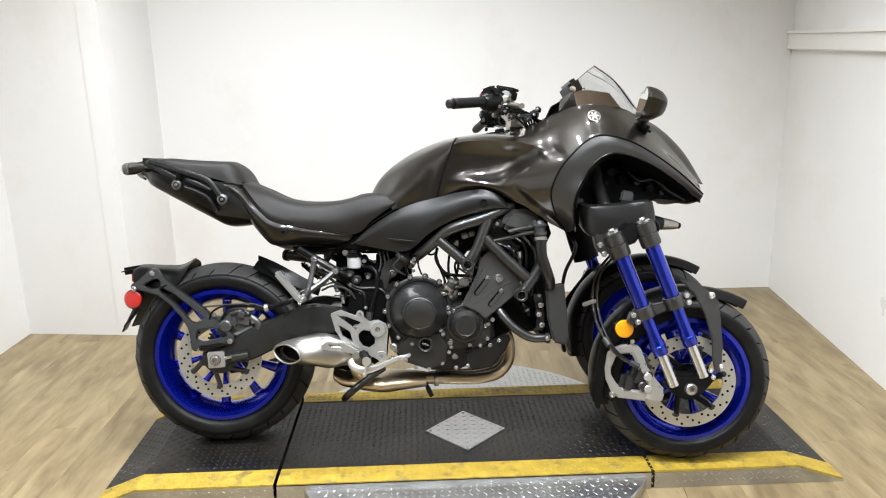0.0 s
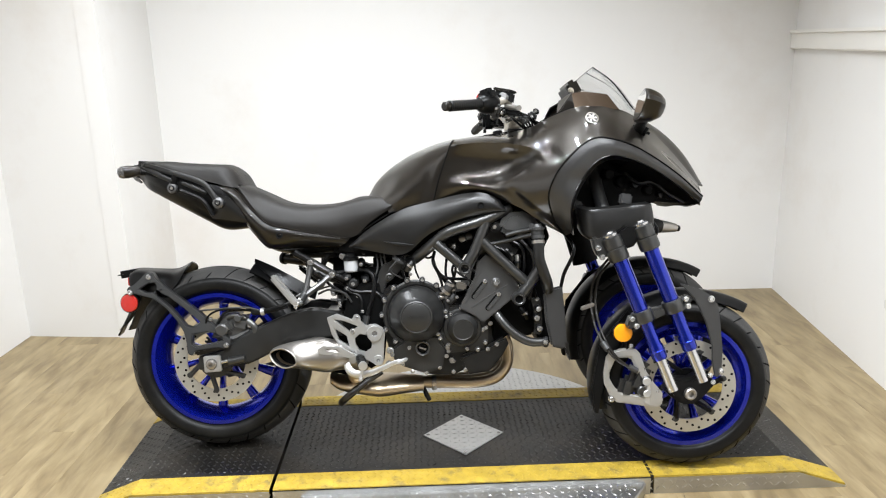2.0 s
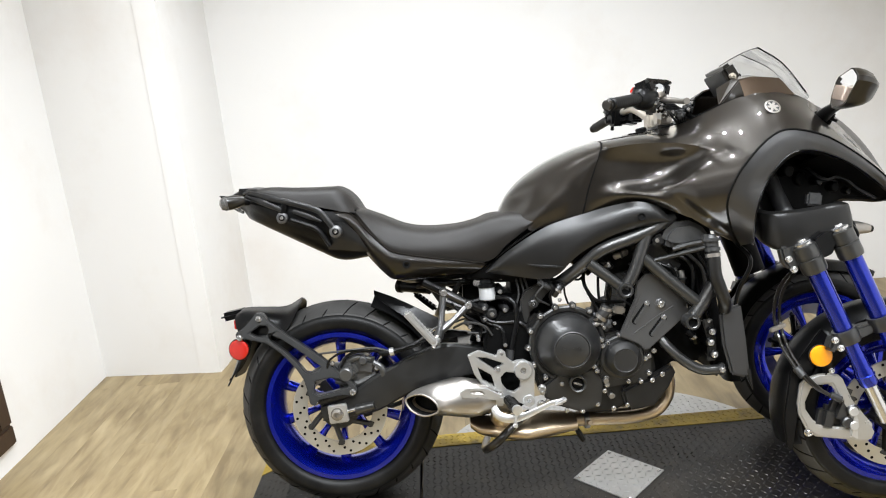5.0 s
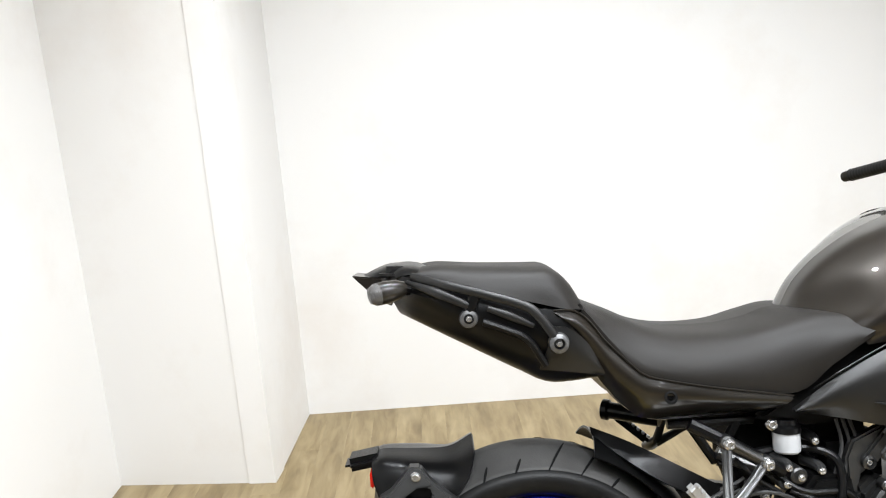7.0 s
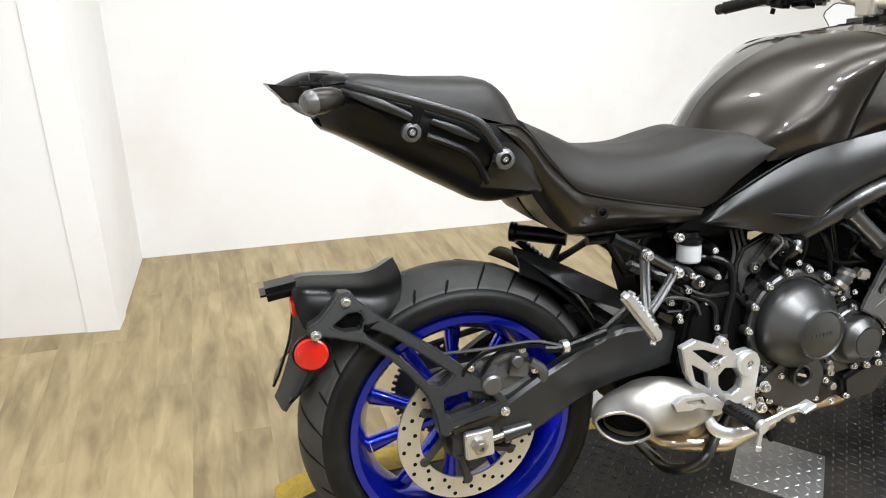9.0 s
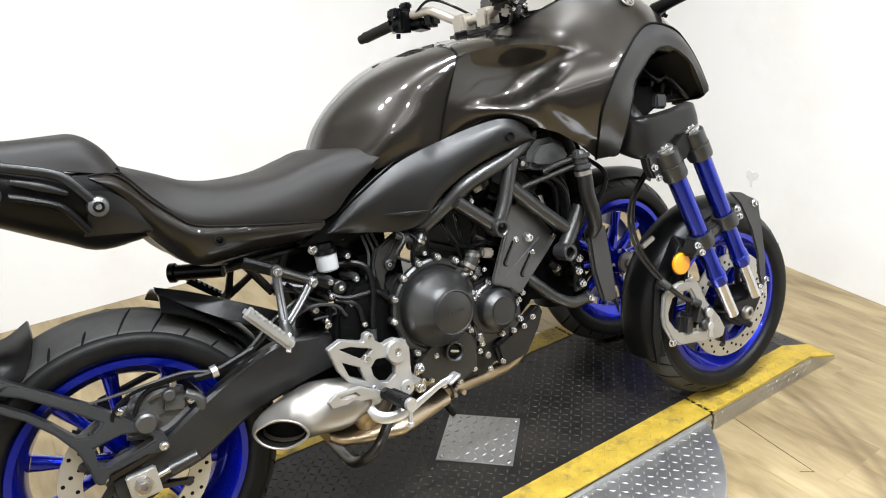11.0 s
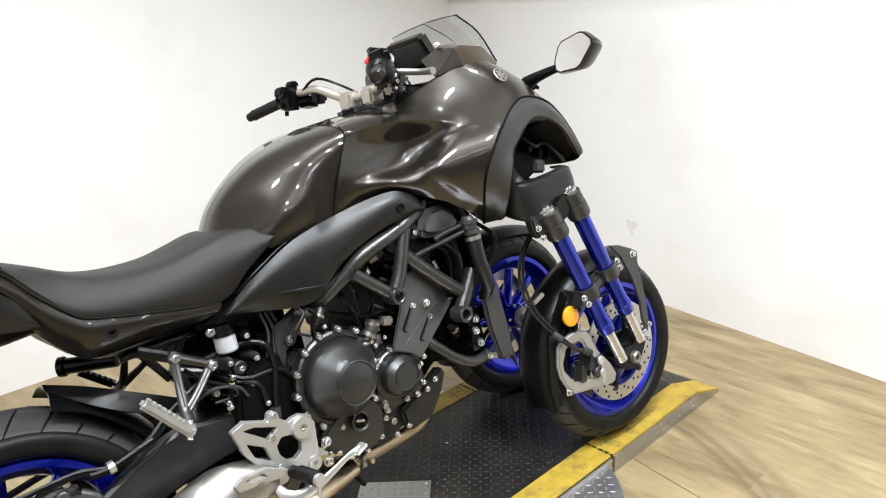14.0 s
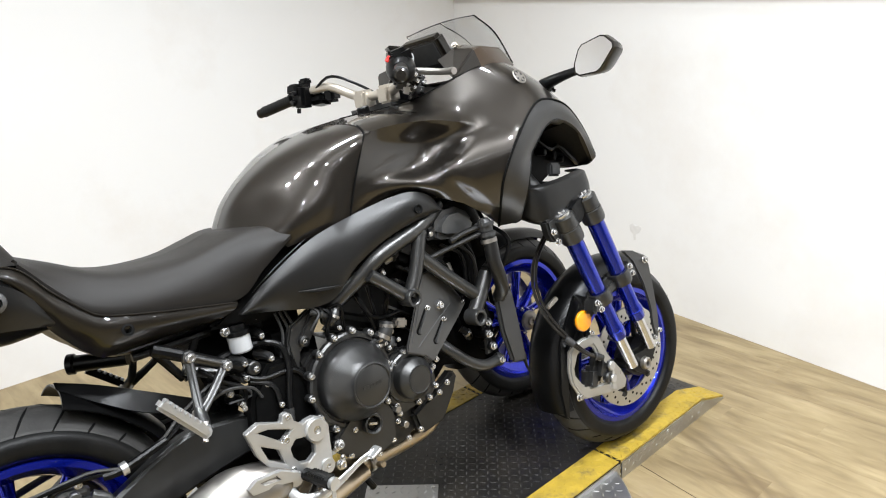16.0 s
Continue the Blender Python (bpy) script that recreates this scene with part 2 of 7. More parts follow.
def dusty(m, dust, scale, lo, hi):
    """Lays patches of dirt over a dark surface."""
    nt = m.node_tree
    b = nt.nodes["Principled BSDF"]
    src = b.inputs["Base Color"].links[0].from_socket
    geo = nt.nodes.new("ShaderNodeNewGeometry")
    n = nt.nodes.new("ShaderNodeTexNoise")
    n.inputs["Scale"].default_value, n.inputs["Detail"].default_value, n.inputs["Roughness"].default_value = scale, 8, 0.65
    nt.links.new(geo.outputs["Position"], n.inputs["Vector"])
    r = nt.nodes.new("ShaderNodeMapRange")
    r.inputs["From Min"].default_value, r.inputs["From Max"].default_value = lo, hi
    nt.links.new(n.outputs["Fac"], r.inputs["Value"])
    x = nt.nodes.new("ShaderNodeMix")
    x.data_type = "RGBA"
    nt.links.new(r.outputs[0], x.inputs[0])
    nt.links.new(src, x.inputs[6])
    x.inputs[7].default_value = (*dust, 1)
    nt.links.new(x.outputs[2], b.inputs["Base Color"])


dusty(M_DECK, (0.022, 0.018, 0.0135), 5.5, 0.42, 0.72)
dusty(M_LUG, (0.030, 0.025, 0.019), 5.5, 0.44, 0.74)
dusty(M_YELLOW, (0.11, 0.085, 0.035), 14, 0.52, 0.72)
dusty(M_RUBBER, (0.014, 0.0135, 0.0125), 9, 0.48, 0.78)
dusty(M_WALL, (0.70, 0.665, 0.625), 1.4, 0.52, 0.80)

# ---- building helpers ----
def part(name, bm, material, parent=None, label="", sharp=35.0, smooth=True):
    """Links a bmesh as one mesh object under a thing or a part."""
    bmesh.ops.recalc_face_normals(bm, faces=bm.faces[:])
    if smooth:
        for f in bm.faces:
            f.smooth = True
        limit = radians(sharp)
        for e in bm.edges:
            e.smooth = len(e.link_faces) == 2 and e.calc_face_angle(0.0) < limit
    me = bpy.data.meshes.new(name)
    bm.to_mesh(me)
    bm.free()
    me.materials.append(material)
    ob = new(name, me)
    if parent:
        ob.parent = parent
    if label:
        ob["label"] = label
    return ob


def cr(pts, n):
    """n points along a smooth curve through the given ones, at even arc steps."""
    p = [Vector(v) for v in pts]
    if len(p) == 2:
        return [p[0].lerp(p[1], i / (n - 1)) for i in range(n)]
    ext = [p[0] * 2 - p[1]] + p + [p[-1] * 2 - p[-2]]
    fine = []
    for i in range(1, len(ext) - 2):
        a, b, c, d = ext[i - 1 : i + 3]
        for k in range(16):
            t = k / 16
            fine.append(0.5 * (2 * b + (c - a) * t + (2 * a - 5 * b + 4 * c - d) * t * t + (3 * b - a - 3 * c + d) * t**3))
    fine.append(p[-1])
    run = [0.0]
    for a, b in zip(fine, fine[1:]):
        run.append(run[-1] + (b - a).length)
    out, j = [], 0
    for i in range(n):
        s = run[-1] * i / (n - 1)
        while j < len(run) - 2 and run[j + 1] < s:
            j += 1
        t = (s - run[j]) / max(run[j + 1] - run[j], 1e-9)
        out.append(fine[j].lerp(fine[j + 1], min(max(t, 0), 1)))
    return out


def mid(x):
    """The bike's middle plane, sideways, at x."""
    return 0.013 - 0.03 * x


def flip(p):
    return Vector((p[0], 2 * mid(p[0]) - p[1], p[2]))


def grid(bm, rows, closed=False):
    vs = [[bm.verts.new(q) for q in r] for r in rows]
    n = len(vs[0])
    for a, b in zip(vs, vs[1:]):
        for i in range(n if closed else n - 1):
            j = (i + 1) % n
            try:
                bm.faces.new((a[i], a[j], b[j], b[i]))
            except ValueError:
                pass
    return vs


def loft(curves, nu=26, nv=12, thick=0.004, both=True, inward=None, joined=False):
    """A skin through curves, with thickness, on one or both sides of the bike. joined: the first curve lies on the middle plane."""
    lines = [cr(c, nu) for c in curves]
    cols = [cr([ln[i] for ln in lines], nv) for i in range(nu)]
    bm = bmesh.new()
    sides = [cols] if not both else [cols, [[flip(q) for q in c] for c in cols]]
    for k, cc in enumerate(sides):
        tmp = bmesh.new()
        grid(tmp, cc)
        bmesh.ops.remove_doubles(tmp, verts=tmp.verts[:], dist=1e-5)
        bmesh.ops.recalc_face_normals(tmp, faces=tmp.faces[:])
        tmp.normal_update()
        core = Vector(inward or (0.9, 0.0, 0.7))
        if k:
            core = flip(core)
        vote = sum((f.calc_center_median() - core).dot(f.normal) * f.calc_area() for f in tmp.faces)
        if vote < 0:
            bmesh.ops.reverse_faces(tmp, faces=tmp.faces[:])
        tmp.normal_update()
        if thick:
            bmesh.ops.solidify(tmp, geom=tmp.faces[:], thickness=thick)
        me = bpy.data.meshes.new("tmp")
        tmp.to_mesh(me)
        tmp.free()
        bm.from_mesh(me)
        bpy.data.meshes.remove(me)
    return bm


def tube(path, r, n=14, seg=10, caps=True, bm=None, smooth=True, flat=1.0):
    """A round bar along a path; r: one radius or one for each given point. flat: squeezes it along y."""
    bm = bm or bmesh.new()
    pts = cr(path, n) if smooth and len(path) > 2 else cr(path, n if len(path) == 2 else len(path)) if smooth else [Vector(p) for p in path]
    m = len(pts)
    rs = [r] * m if not isinstance(r, (list, tuple)) else [float(np.interp(i / (m - 1), np.linspace(0, 1, len(r)), r)) for i in range(m)]
    rows, side = [], None
    for i, p in enumerate(pts):
        d = (pts[min(i + 1, m - 1)] - pts[max(i - 1, 0)]).normalized()
        if side is None:
            side = d.cross(Vector((0, 1, 0)))
            if side.length < 0.1:
                side = d.cross(Vector((1, 0, 0)))
        side = (side - d * side.dot(d)).normalized()
        up = d.cross(side)
        ring = []
        for k in range(seg):
            o = rs[i] * (math.cos(2 * math.pi * k / seg) * side + math.sin(2 * math.pi * k / seg) * up)
            ring.append(p + Vector((o.x, o.y * flat, o.z)))
        rows.append(ring)
    vs = grid(bm, rows, closed=True)
    if caps:
        bm.faces.new(vs[0][::-1])
        bm.faces.new(vs[-1])
    return bm


def loop_tube(path, r, n=40, seg=8, flat=1.0):
    """A closed ring of bar."""
    p = [Vector(q) for q in path]
    pts = cr(p[-2:] + p + p[:2], n * 2)
    a = min(range(n), key=lambda i: (pts[i] - p[0]).length)
    b = max(range(n, 2 * n), key=lambda i: -(pts[i] - p[0]).length)
    pts = pts[a:b]
    bm = bmesh.new()
    rows = []
    for i, q in enumerate(pts):
        d = (pts[(i + 1) % len(pts)] - pts[i - 1]).normalized()
        s = d.cross(Vector((0, 1, 0))).normalized()
        u = d.cross(s)
        rows.append([q + r * (math.cos(2 * math.pi * k / seg) * s + math.sin(2 * math.pi * k / seg) * u * flat) for k in range(seg)])
    grid(bm, rows + [rows[0]], closed=True)
    bmesh.ops.remove_doubles(bm, verts=bm.verts[:], dist=1e-6)
    return bm


def lathe(profile, at=(0, 0, 0), axis=(0, -1, 0), seg=32, bm=None, oval=1.0):
    """Turns (radius, distance along the axis) round an axis through a point. Ends on the axis are closed."""
    bm = bm or bmesh.new()
    m = Matrix.Translation(at) @ Vector(axis).to_track_quat("Z", "Y").to_matrix().to_4x4()
    rows = []
    for r, a in profile:
        rows.append([m @ Vector((r * math.cos(2 * math.pi * k / seg), r * oval * math.sin(2 * math.pi * k / seg), a)) for k in range(seg)])
    vs = grid(bm, rows, closed=True)
    for row, (r, a) in ((vs[0], profile[0]), (vs[-1], profile[-1])):
        if r > 1e-4 and profile[0] != profile[-1]:
            bm.faces.new(row)
    bmesh.ops.remove_doubles(bm, verts=bm.verts[:], dist=1e-6)
    return bm


def rod(a, b, r, seg=14, bm=None, chamfer=0.0):
    a, b = Vector(a), Vector(b)
    ln = (b - a).length
    c = chamfer or min(r * 0.2, ln * 0.2)
    return lathe([(0, 0), (r - c, 0), (r, c), (r, ln - c), (r - c, ln), (0, ln)], a, b - a, seg, bm)


def plate(outline, y0, y1, bevel=0.003, holes=(), bm=None, round_n=0):
    """A flat piece cut from (x, z) outlines, from y0 to y1, with holes and broken edges."""
    bm2 = bmesh.new()
    edges = []
    for ring in (outline, *holes):
        if round_n:
            ring = [(q.x, q.z) for q in cr([(x, 0, z) for x, z in (*ring, ring[0])], round_n)][:-1]
        vs = [bm2.verts.new((x, y0, z)) for x, z in ring]
        edges += [bm2.edges.new((vs[i], vs[(i + 1) % len(vs)])) for i in range(len(vs))]
    bmesh.ops.triangle_fill(bm2, edges=edges, use_beauty=True)
    bmesh.ops.dissolve_limit(bm2, angle_limit=0.01, verts=bm2.verts[:], edges=bm2.edges[:])
    ext = bmesh.ops.extrude_face_region(bm2, geom=bm2.faces[:])
    bmesh.ops.translate(bm2, verts=[v for v in ext["geom"] if isinstance(v, bmesh.types.BMVert)], vec=(0, y1 - y0, 0))
    bmesh.ops.recalc_face_normals(bm2, faces=bm2.faces[:])
    if bevel:
        es = [e for e in bm2.edges if len(e.link_faces) == 2 and e.calc_face_angle(0) > 0.9]
        bmesh.ops.bevel(bm2, geom=es, offset=bevel, segments=2, affect="EDGES", clamp_overlap=True)
    return merge(bm, bm2)


def box(centre, size, bevel=0.004, rot=(0, 0, 0), bm=None, taper=1.0):
    bm2 = bmesh.new()
    bmesh.ops.create_cube(bm2, size=1)
    for v in bm2.verts:
        k = taper if v.co.z > 0 else 1.0
        v.co = Vector((v.co.x * size[0] * k, v.co.y * size[1] * k, v.co.z * size[2]))
    if bevel:
        bmesh.ops.bevel(bm2, geom=bm2.edges[:], offset=min(bevel, min(size) * 0.45), segments=2, affect="EDGES", clamp_overlap=True)
    bmesh.ops.transform(bm2, matrix=pose(*centre, *rot), verts=bm2.verts[:])
    return merge(bm, bm2)


def merge(bm, other):
    if bm is None:
        return other
    me = bpy.data.meshes.new("tmp")
    other.to_mesh(me)
    other.free()
    bm.from_mesh(me)
    bpy.data.meshes.remove(me)
    return bm


def thing(name, m=None, label="", category="", kind="", group=""):
    ob = new(name)
    ob.empty_display_size = 0.1
    if m is not None:
        ob.matrix_world = m
    return tagged(ob, label, category, group, kind)


def shared(name, mesh, m, parent, label=""):
    ob = new(name, mesh)
    ob.parent = parent
    ob.matrix_basis = m
    if label:
        ob["label"] = label
    return ob

# ---- room ----
def wall(name, a, b, z0, z1, material, label, thick=0.1):
    """A wall whose inner face runs from a to b; the room lies on the left of a to b."""
    a, b = Vector((*a, 0)), Vector((*b, 0))
    d = (b - a).normalized()
    out = Vector((d.y, -d.x, 0)) * thick
    bm = bmesh.new()
    lo = [bm.verts.new((p.x, p.y, z0)) for p in (a, b, b + out, a + out)]
    hi = [bm.verts.new((p.x, p.y, z1)) for p in (a, b, b + out, a + out)]
    bm.faces.new(lo[::-1])
    bm.faces.new(hi)
    for i in range(4):
        bm.faces.new((lo[i], lo[(i + 1) % 4], hi[(i + 1) % 4], hi[i]))
    return tagged(part(name, bm, material, smooth=False), label, "wall", kind="structure")


BACK_L, JOG_B, JOG_A, LEFT_C = (2.775, 1.946), (-0.735, 2.012), (-0.776, 1.455), (-1.365, 1.525)
LEFT_F, RIGHT_F = (-1.40, -4.6), (1.90, -4.6)
WHITE = "white painted wall, plain and lightly marked"
wall("wall_north", BACK_L, JOG_B, FLOOR_Z, CEIL_Z, M_WALL, WHITE)
wall("wall_jog_side", JOG_B, JOG_A, FLOOR_Z, CEIL_Z, M_WALL, "short white return of the wall offset")
wall("wall_jog_front", JOG_A, LEFT_C, FLOOR_Z, CEIL_Z, M_WALL, "white wall offset standing into the room")
MID_W, MID_E = (-1.385, -2.3), (2.775 - 0.875 * 4.246 / 6.546, -2.3)
wall("wall_west", LEFT_C, MID_W, FLOOR_Z, CEIL_Z, M_WALL, WHITE)
# added walls out of view, dark so that the paint mirrors less light
wall("surround_west", MID_W, LEFT_F, FLOOR_Z, CEIL_Z, M_DIM_SURROUND, "unseen stand-in wall, coloured dark for the dim space beyond the bay")
wall("surround_south", LEFT_F, RIGHT_F, FLOOR_Z, CEIL_Z, M_DIM_SURROUND, "unseen stand-in wall, coloured dark for the dim space beyond the bay")
wall("surround_east", RIGHT_F, MID_E, FLOOR_Z, CEIL_Z, M_DIM_SURROUND, "unseen stand-in wall, coloured dark for the dim space beyond the bay")
wall("wall_east", MID_E, BACK_L, FLOOR_Z, CEIL_Z, M_WALL, WHITE)


def wall_mark(a, b, along, z):
    """A faint rubbed patch on the wall from a to b."""
    a, b = Vector((*a, z)), Vector((*b, z))
    d = (b - a).normalized()
    n = Vector((-d.y, d.x, 0))
    bm = bmesh.new()
    shape = ((-0.035, 0.02), (-0.02, 0.032), (0.0, 0.024), (0.018, 0.035), (0.036, 0.022), (0.030, -0.005), (0.012, -0.018), (0.006, -0.045), (-0.006, -0.04), (-0.004, -0.015), (-0.024, -0.002))
    lo = [bm.verts.new(a + d * (along + x) + Vector((0, 0, h)) + n * 0.0002) for x, h in shape]
    hi = [bm.verts.new(a + d * (along + x * 0.95) + Vector((0, 0, h * 0.95)) + n * 0.0012) for x, h in shape]
    bm.faces.new(hi)
    for i in range(len(shape)):
        k = (i + 1) % len(shape)
        bm.faces.new((lo[i], lo[k], hi[k], hi[i]))
    bmesh.ops.recalc_face_normals(bm, faces=bm.faces)
    return tagged(part("wall_mark", bm, M_SCUFF, smooth=False), "faint grey rub mark on the white wall", "mark", kind="structure")


wall_mark(MID_E, BACK_L, 2.965, 0.271)
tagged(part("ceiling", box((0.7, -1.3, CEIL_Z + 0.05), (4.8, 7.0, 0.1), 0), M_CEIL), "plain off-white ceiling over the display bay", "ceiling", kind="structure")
# ledge board along the east wall
e0, e1 = Vector((*BACK_L, 0)), Vector((*RIGHT_F, 0))
ed = (e1 - e0).normalized()
en = Vector((ed.y, -ed.x, 0))
if en.x > 0:
    en = -en
bm = bmesh.new()
prof = [(0.0, 1.315), (0.018, 1.315), (0.024, 1.322), (0.024, 1.395), (0.034, 1.40), (0.034, 1.415), (0.0, 1.415)]
rows = [[e0 + ed * s + en * (o + 0.0015) + Vector((0, 0, z - 0.028 * s)) for o, z in prof] for s in (0.004, 2.0, 4.0, 6.4)]
ends = grid(bm, rows, closed=True)
bm.faces.new(ends[0])
bm.faces.new(ends[-1])
tagged(part("trim", bm, M_TRIM, smooth=False), "painted ledge board along the white wall", "trim", kind="structure")

# framed dark panel low on the west wall
pf = thing("picture_frame", pose(-1.367, 0.26, 0.60), "dark brown wooden frame hung low on the white wall", "picture frame")
bm = bmesh.new()
W2, H2 = 0.49, 0.575
for cy, cz, sy, sz in ((0, H2 - 0.04, 2 * W2, 0.08), (0, -H2 + 0.04, 2 * W2, 0.08), (W2 - 0.04, 0, 0.08, 2 * H2 - 0.16), (-W2 + 0.04, 0, 0.08, 2 * H2 - 0.16)):
    box((-0.004, cy, cz), (0.044, sy - 0.001, sz - 0.001), 0.008, bm=bm)
part("moulding", bm, M_DARKWOOD, pf)
part("panel", box((-0.012, 0, 0), (0.012, 2 * W2 - 0.15, 2 * H2 - 0.15), 0.002), M_GLOSSB, pf, "dark glossy panel")

# plank floor: a base sheet and boards laid towards the back wall
bm = box((0.7, -1.3, FLOOR_Z - 0.06), (4.9, 7.2, 0.1), 0)
floor_ob = tagged(part("floor", bm, M_DARKWOOD, smooth=False), "pale oak plank floor with worn grain", "floor", kind="structure")
# ---- lift platform ----
DECK_L, DECK_R, Y_N, Y_F = -0.222, 1.885, -0.085, 0.562
SEAM_1, SEAM_2 = 0.214, 1.415
lift = thing("lift_platform", pose(0, 0, 0), "low black motorcycle lift deck with yellow edge stripes", "lift platform")


def slab(xs, y0, y1, zs, thick_to, bm=None):
    """A deck strip whose top follows zs over xs, down to thick_to."""
    bm2 = bmesh.new()
    rows = []
    for x, z in zip(xs, zs):
        rows.append([(x, y0, z), (x, y1, z), (x, y1, min(thick_to, z - 0.004)), (x, y0, min(thick_to, z - 0.004))])
    vs = grid(bm2, rows, closed=True)
    bm2.faces.new(vs[0])
    bm2.faces.new(vs[-1])
    return merge(bm, bm2)


G = 0.0055
sections = [
    ([DECK_L - 0.135, DECK_L, SEAM_1 - G], [FLOOR_Z + 0.008, 0, 0]),
    ([SEAM_1 + G, SEAM_2 - G], [0, 0]),
    ([SEAM_2 + G, DECK_R, DECK_R + 0.155], [0, 0, FLOOR_Z + 0.008]),
]
for xs, zs in sections:
    # the deck sheet all but closes the second seam
    xd = [x + (G - 0.0006) * (1 if abs(x - SEAM_2 + G) < 1e-6 else -1 if abs(x - SEAM_2 - G) < 1e-6 else 0) for x in xs]
    part("deck_panel", slab(xd, Y_N, Y_F, zs, FLOOR_Z + 0.001), M_DECK, lift, smooth=False)
    for ya, yb in ((Y_N - 0.001, 0.003), (0.484, Y_F + 0.001)):
        part("edge_stripe", slab(xs, ya, yb, [z + 0.0025 for z in zs], -0.001 if min(zs) == 0 else FLOOR_Z + 0.004), M_YELLOW, lift, "worn yellow safety stripe", smooth=False)
    part("side_panel", slab(xs, Y_N - 0.006, Y_N - 0.002, [z - 0.004 for z in zs], FLOOR_Z + 0.0005), M_PLATE, lift, "diamond plate side", smooth=False)


def lugs(name, spots, material, parent, lx=0.0090, lw=0.0032, h=0.0018, label=""):
    """Raised lozenges of tread plate: (x, y, z, angle)."""
    verts, faces = [], []
    for x, y, z, a in spots:
        c, s = math.cos(a), math.sin(a)
        k = len(verts)
        for u, v, w in ((-lx, 0, 0), (0, -lw, 0), (lx, 0, 0), (0, lw, 0), (-lx * 0.45, 0, h), (lx * 0.45, 0, h)):
            verts.append((x + c * u - s * v, y + s * u + c * v, z + w))
        faces += [(k, k + 1, k + 5, k + 4), (k + 1, k + 2, k + 5), (k + 2, k + 3, k + 4, k + 5), (k + 3, k, k + 4)]
    me = bpy.data.meshes.new(name)
    me.from_pydata(verts, [], faces)
    me.materials.append(material)
    ob = new(name, me)
    ob.parent = parent
    return tagged(ob, label, kind="stuff")


def deck_z(x):
    if x < DECK_L:
        return (x - DECK_L) / 0.135 * (0.06 - 0.008)
    return -(x - DECK_R) / 0.155 * (0.06 - 0.008) if x > DECK_R else 0.0


PITCH = 0.0215
spots, yspots = [], []
for i in range(int(2.36 / PITCH)):
    for j in range(int(0.66 / PITCH)):
        x, y = DECK_L - 0.125 + i * PITCH, Y_N + 0.008 + j * PITCH
        if abs(x - SEAM_1) < 0.015 or y > Y_F - 0.008:
            continue
        u, v = (x - 0.835), (y - 0.222)
        if abs(u) + abs(v) < 0.155:
            continue
        a = radians(45 if (i + j) % 2 else -45)
        on_stripe = y < 0.002 or y > 0.486
        if (0.002 - 0.009 < y < 0.002 + 0.011) or (0.486 - 0.011 < y < 0.486 + 0.009):
            continue
        (yspots if on_stripe else spots).append((x, y, deck_z(x) + (0.0025 if on_stripe else 0.0), a))
lugs("tread_pattern", spots, M_LUG, lift, label="small raised tread lozenges, black and scuffed")
lugs("stripe_pattern", yspots, M_YELLOW, lift, label="raised tread lozenges under yellow paint")

sp = [(DECK_L + 0.02 + 0.0215 * i, z, 0.0, radians(45 if (i + j) % 2 else -45)) for i in range(int((DECK_R - DECK_L) / 0.0215)) for j, z in enumerate((-0.017, -0.038))]
side = lugs("side_pattern", sp, M_PLATE, lift, lx=0.010, lw=0.0034, h=0.0015, label="raised lozenges on the side plates")
side.matrix_basis = pose(0, Y_N - 0.006, 0, 90, 0, 0)

# square tread-plate insert, set cornerwise
bm = box((0.835, 0.222, 0.002), (0.203, 0.203, 0.004), 0.001, rot=(0, 0, 45.0))
insert = part("insert_plate", bm, M_PLATE, lift, "bright square diamond plate")
ins = []
for i in range(-4, 5):
    for j in range(-4, 5):
        u, v = i * 0.0225, j * 0.0225
        x, y = 0.835 + (u - v) * 0.7071, 0.222 + (u + v) * 0.7071
        ins.append((x, y, 0.004, radians(90 if (i + j) % 2 else 0)))
lugs("insert_pattern", ins, M_PLATE, insert, lx=0.0085, label="bright raised lozenges")
screw = lathe([(0, 0), (0.006, 0), (0.006, 0.0015), (0.0045, 0.0025), (0, 0.0025)], (0, 0, 0), (0, 0, 1), 10)
s0 = part("screw", screw, M_CHROME, insert)
s0.matrix_basis = pose(0.835, 0.222 + 0.125, 0.004)
for dx, dy in ((0.125, 0), (-0.125, 0), (0, -0.125)):
    shared("screw", s0.data, pose(0.835 + dx, 0.222 + dy, 0.004), insert)

# round turntable plate under the middle of the deck
turn = tagged(part("turntable_plate", lathe([(0, FLOOR_Z + 0.001), (0.632, FLOOR_Z + 0.001), (0.635, FLOOR_Z + 0.004), (0.635, -0.022), (0.631, -0.018), (0, -0.018)], (0.85, 0.235, 0), (0, 0, 1), 96), M_PLATE),
              "round aluminium diamond plate turntable under the lift deck", "turntable")
tl = []
for i in range(-29, 30):
    for j in range(-29, 30):
        x, y = i * 0.0225, j * 0.0225
        if x * x + y * y < 0.615**2 and not (Y_N - 0.01 < y + 0.235 < Y_F + 0.005):
            tl.append((0.85 + x, 0.235 + y, -0.018, radians(45 if (i + j) % 2 else -45)))
lugs("plate_pattern", tl, M_PLATE, turn, label="bright raised lozenges")

# ---- motorcycle ----
bike = thing("motorcycle", pose(0, 0.24, 0, -11.0, 0, 0), "graphite three-wheeled motorcycle with blue wheels, leaning slightly on a lift", "motorcycle")


def P(name, bm, material, label="", parent=None, **k):
    return part(name, bm, material, parent or bike, label, **k)


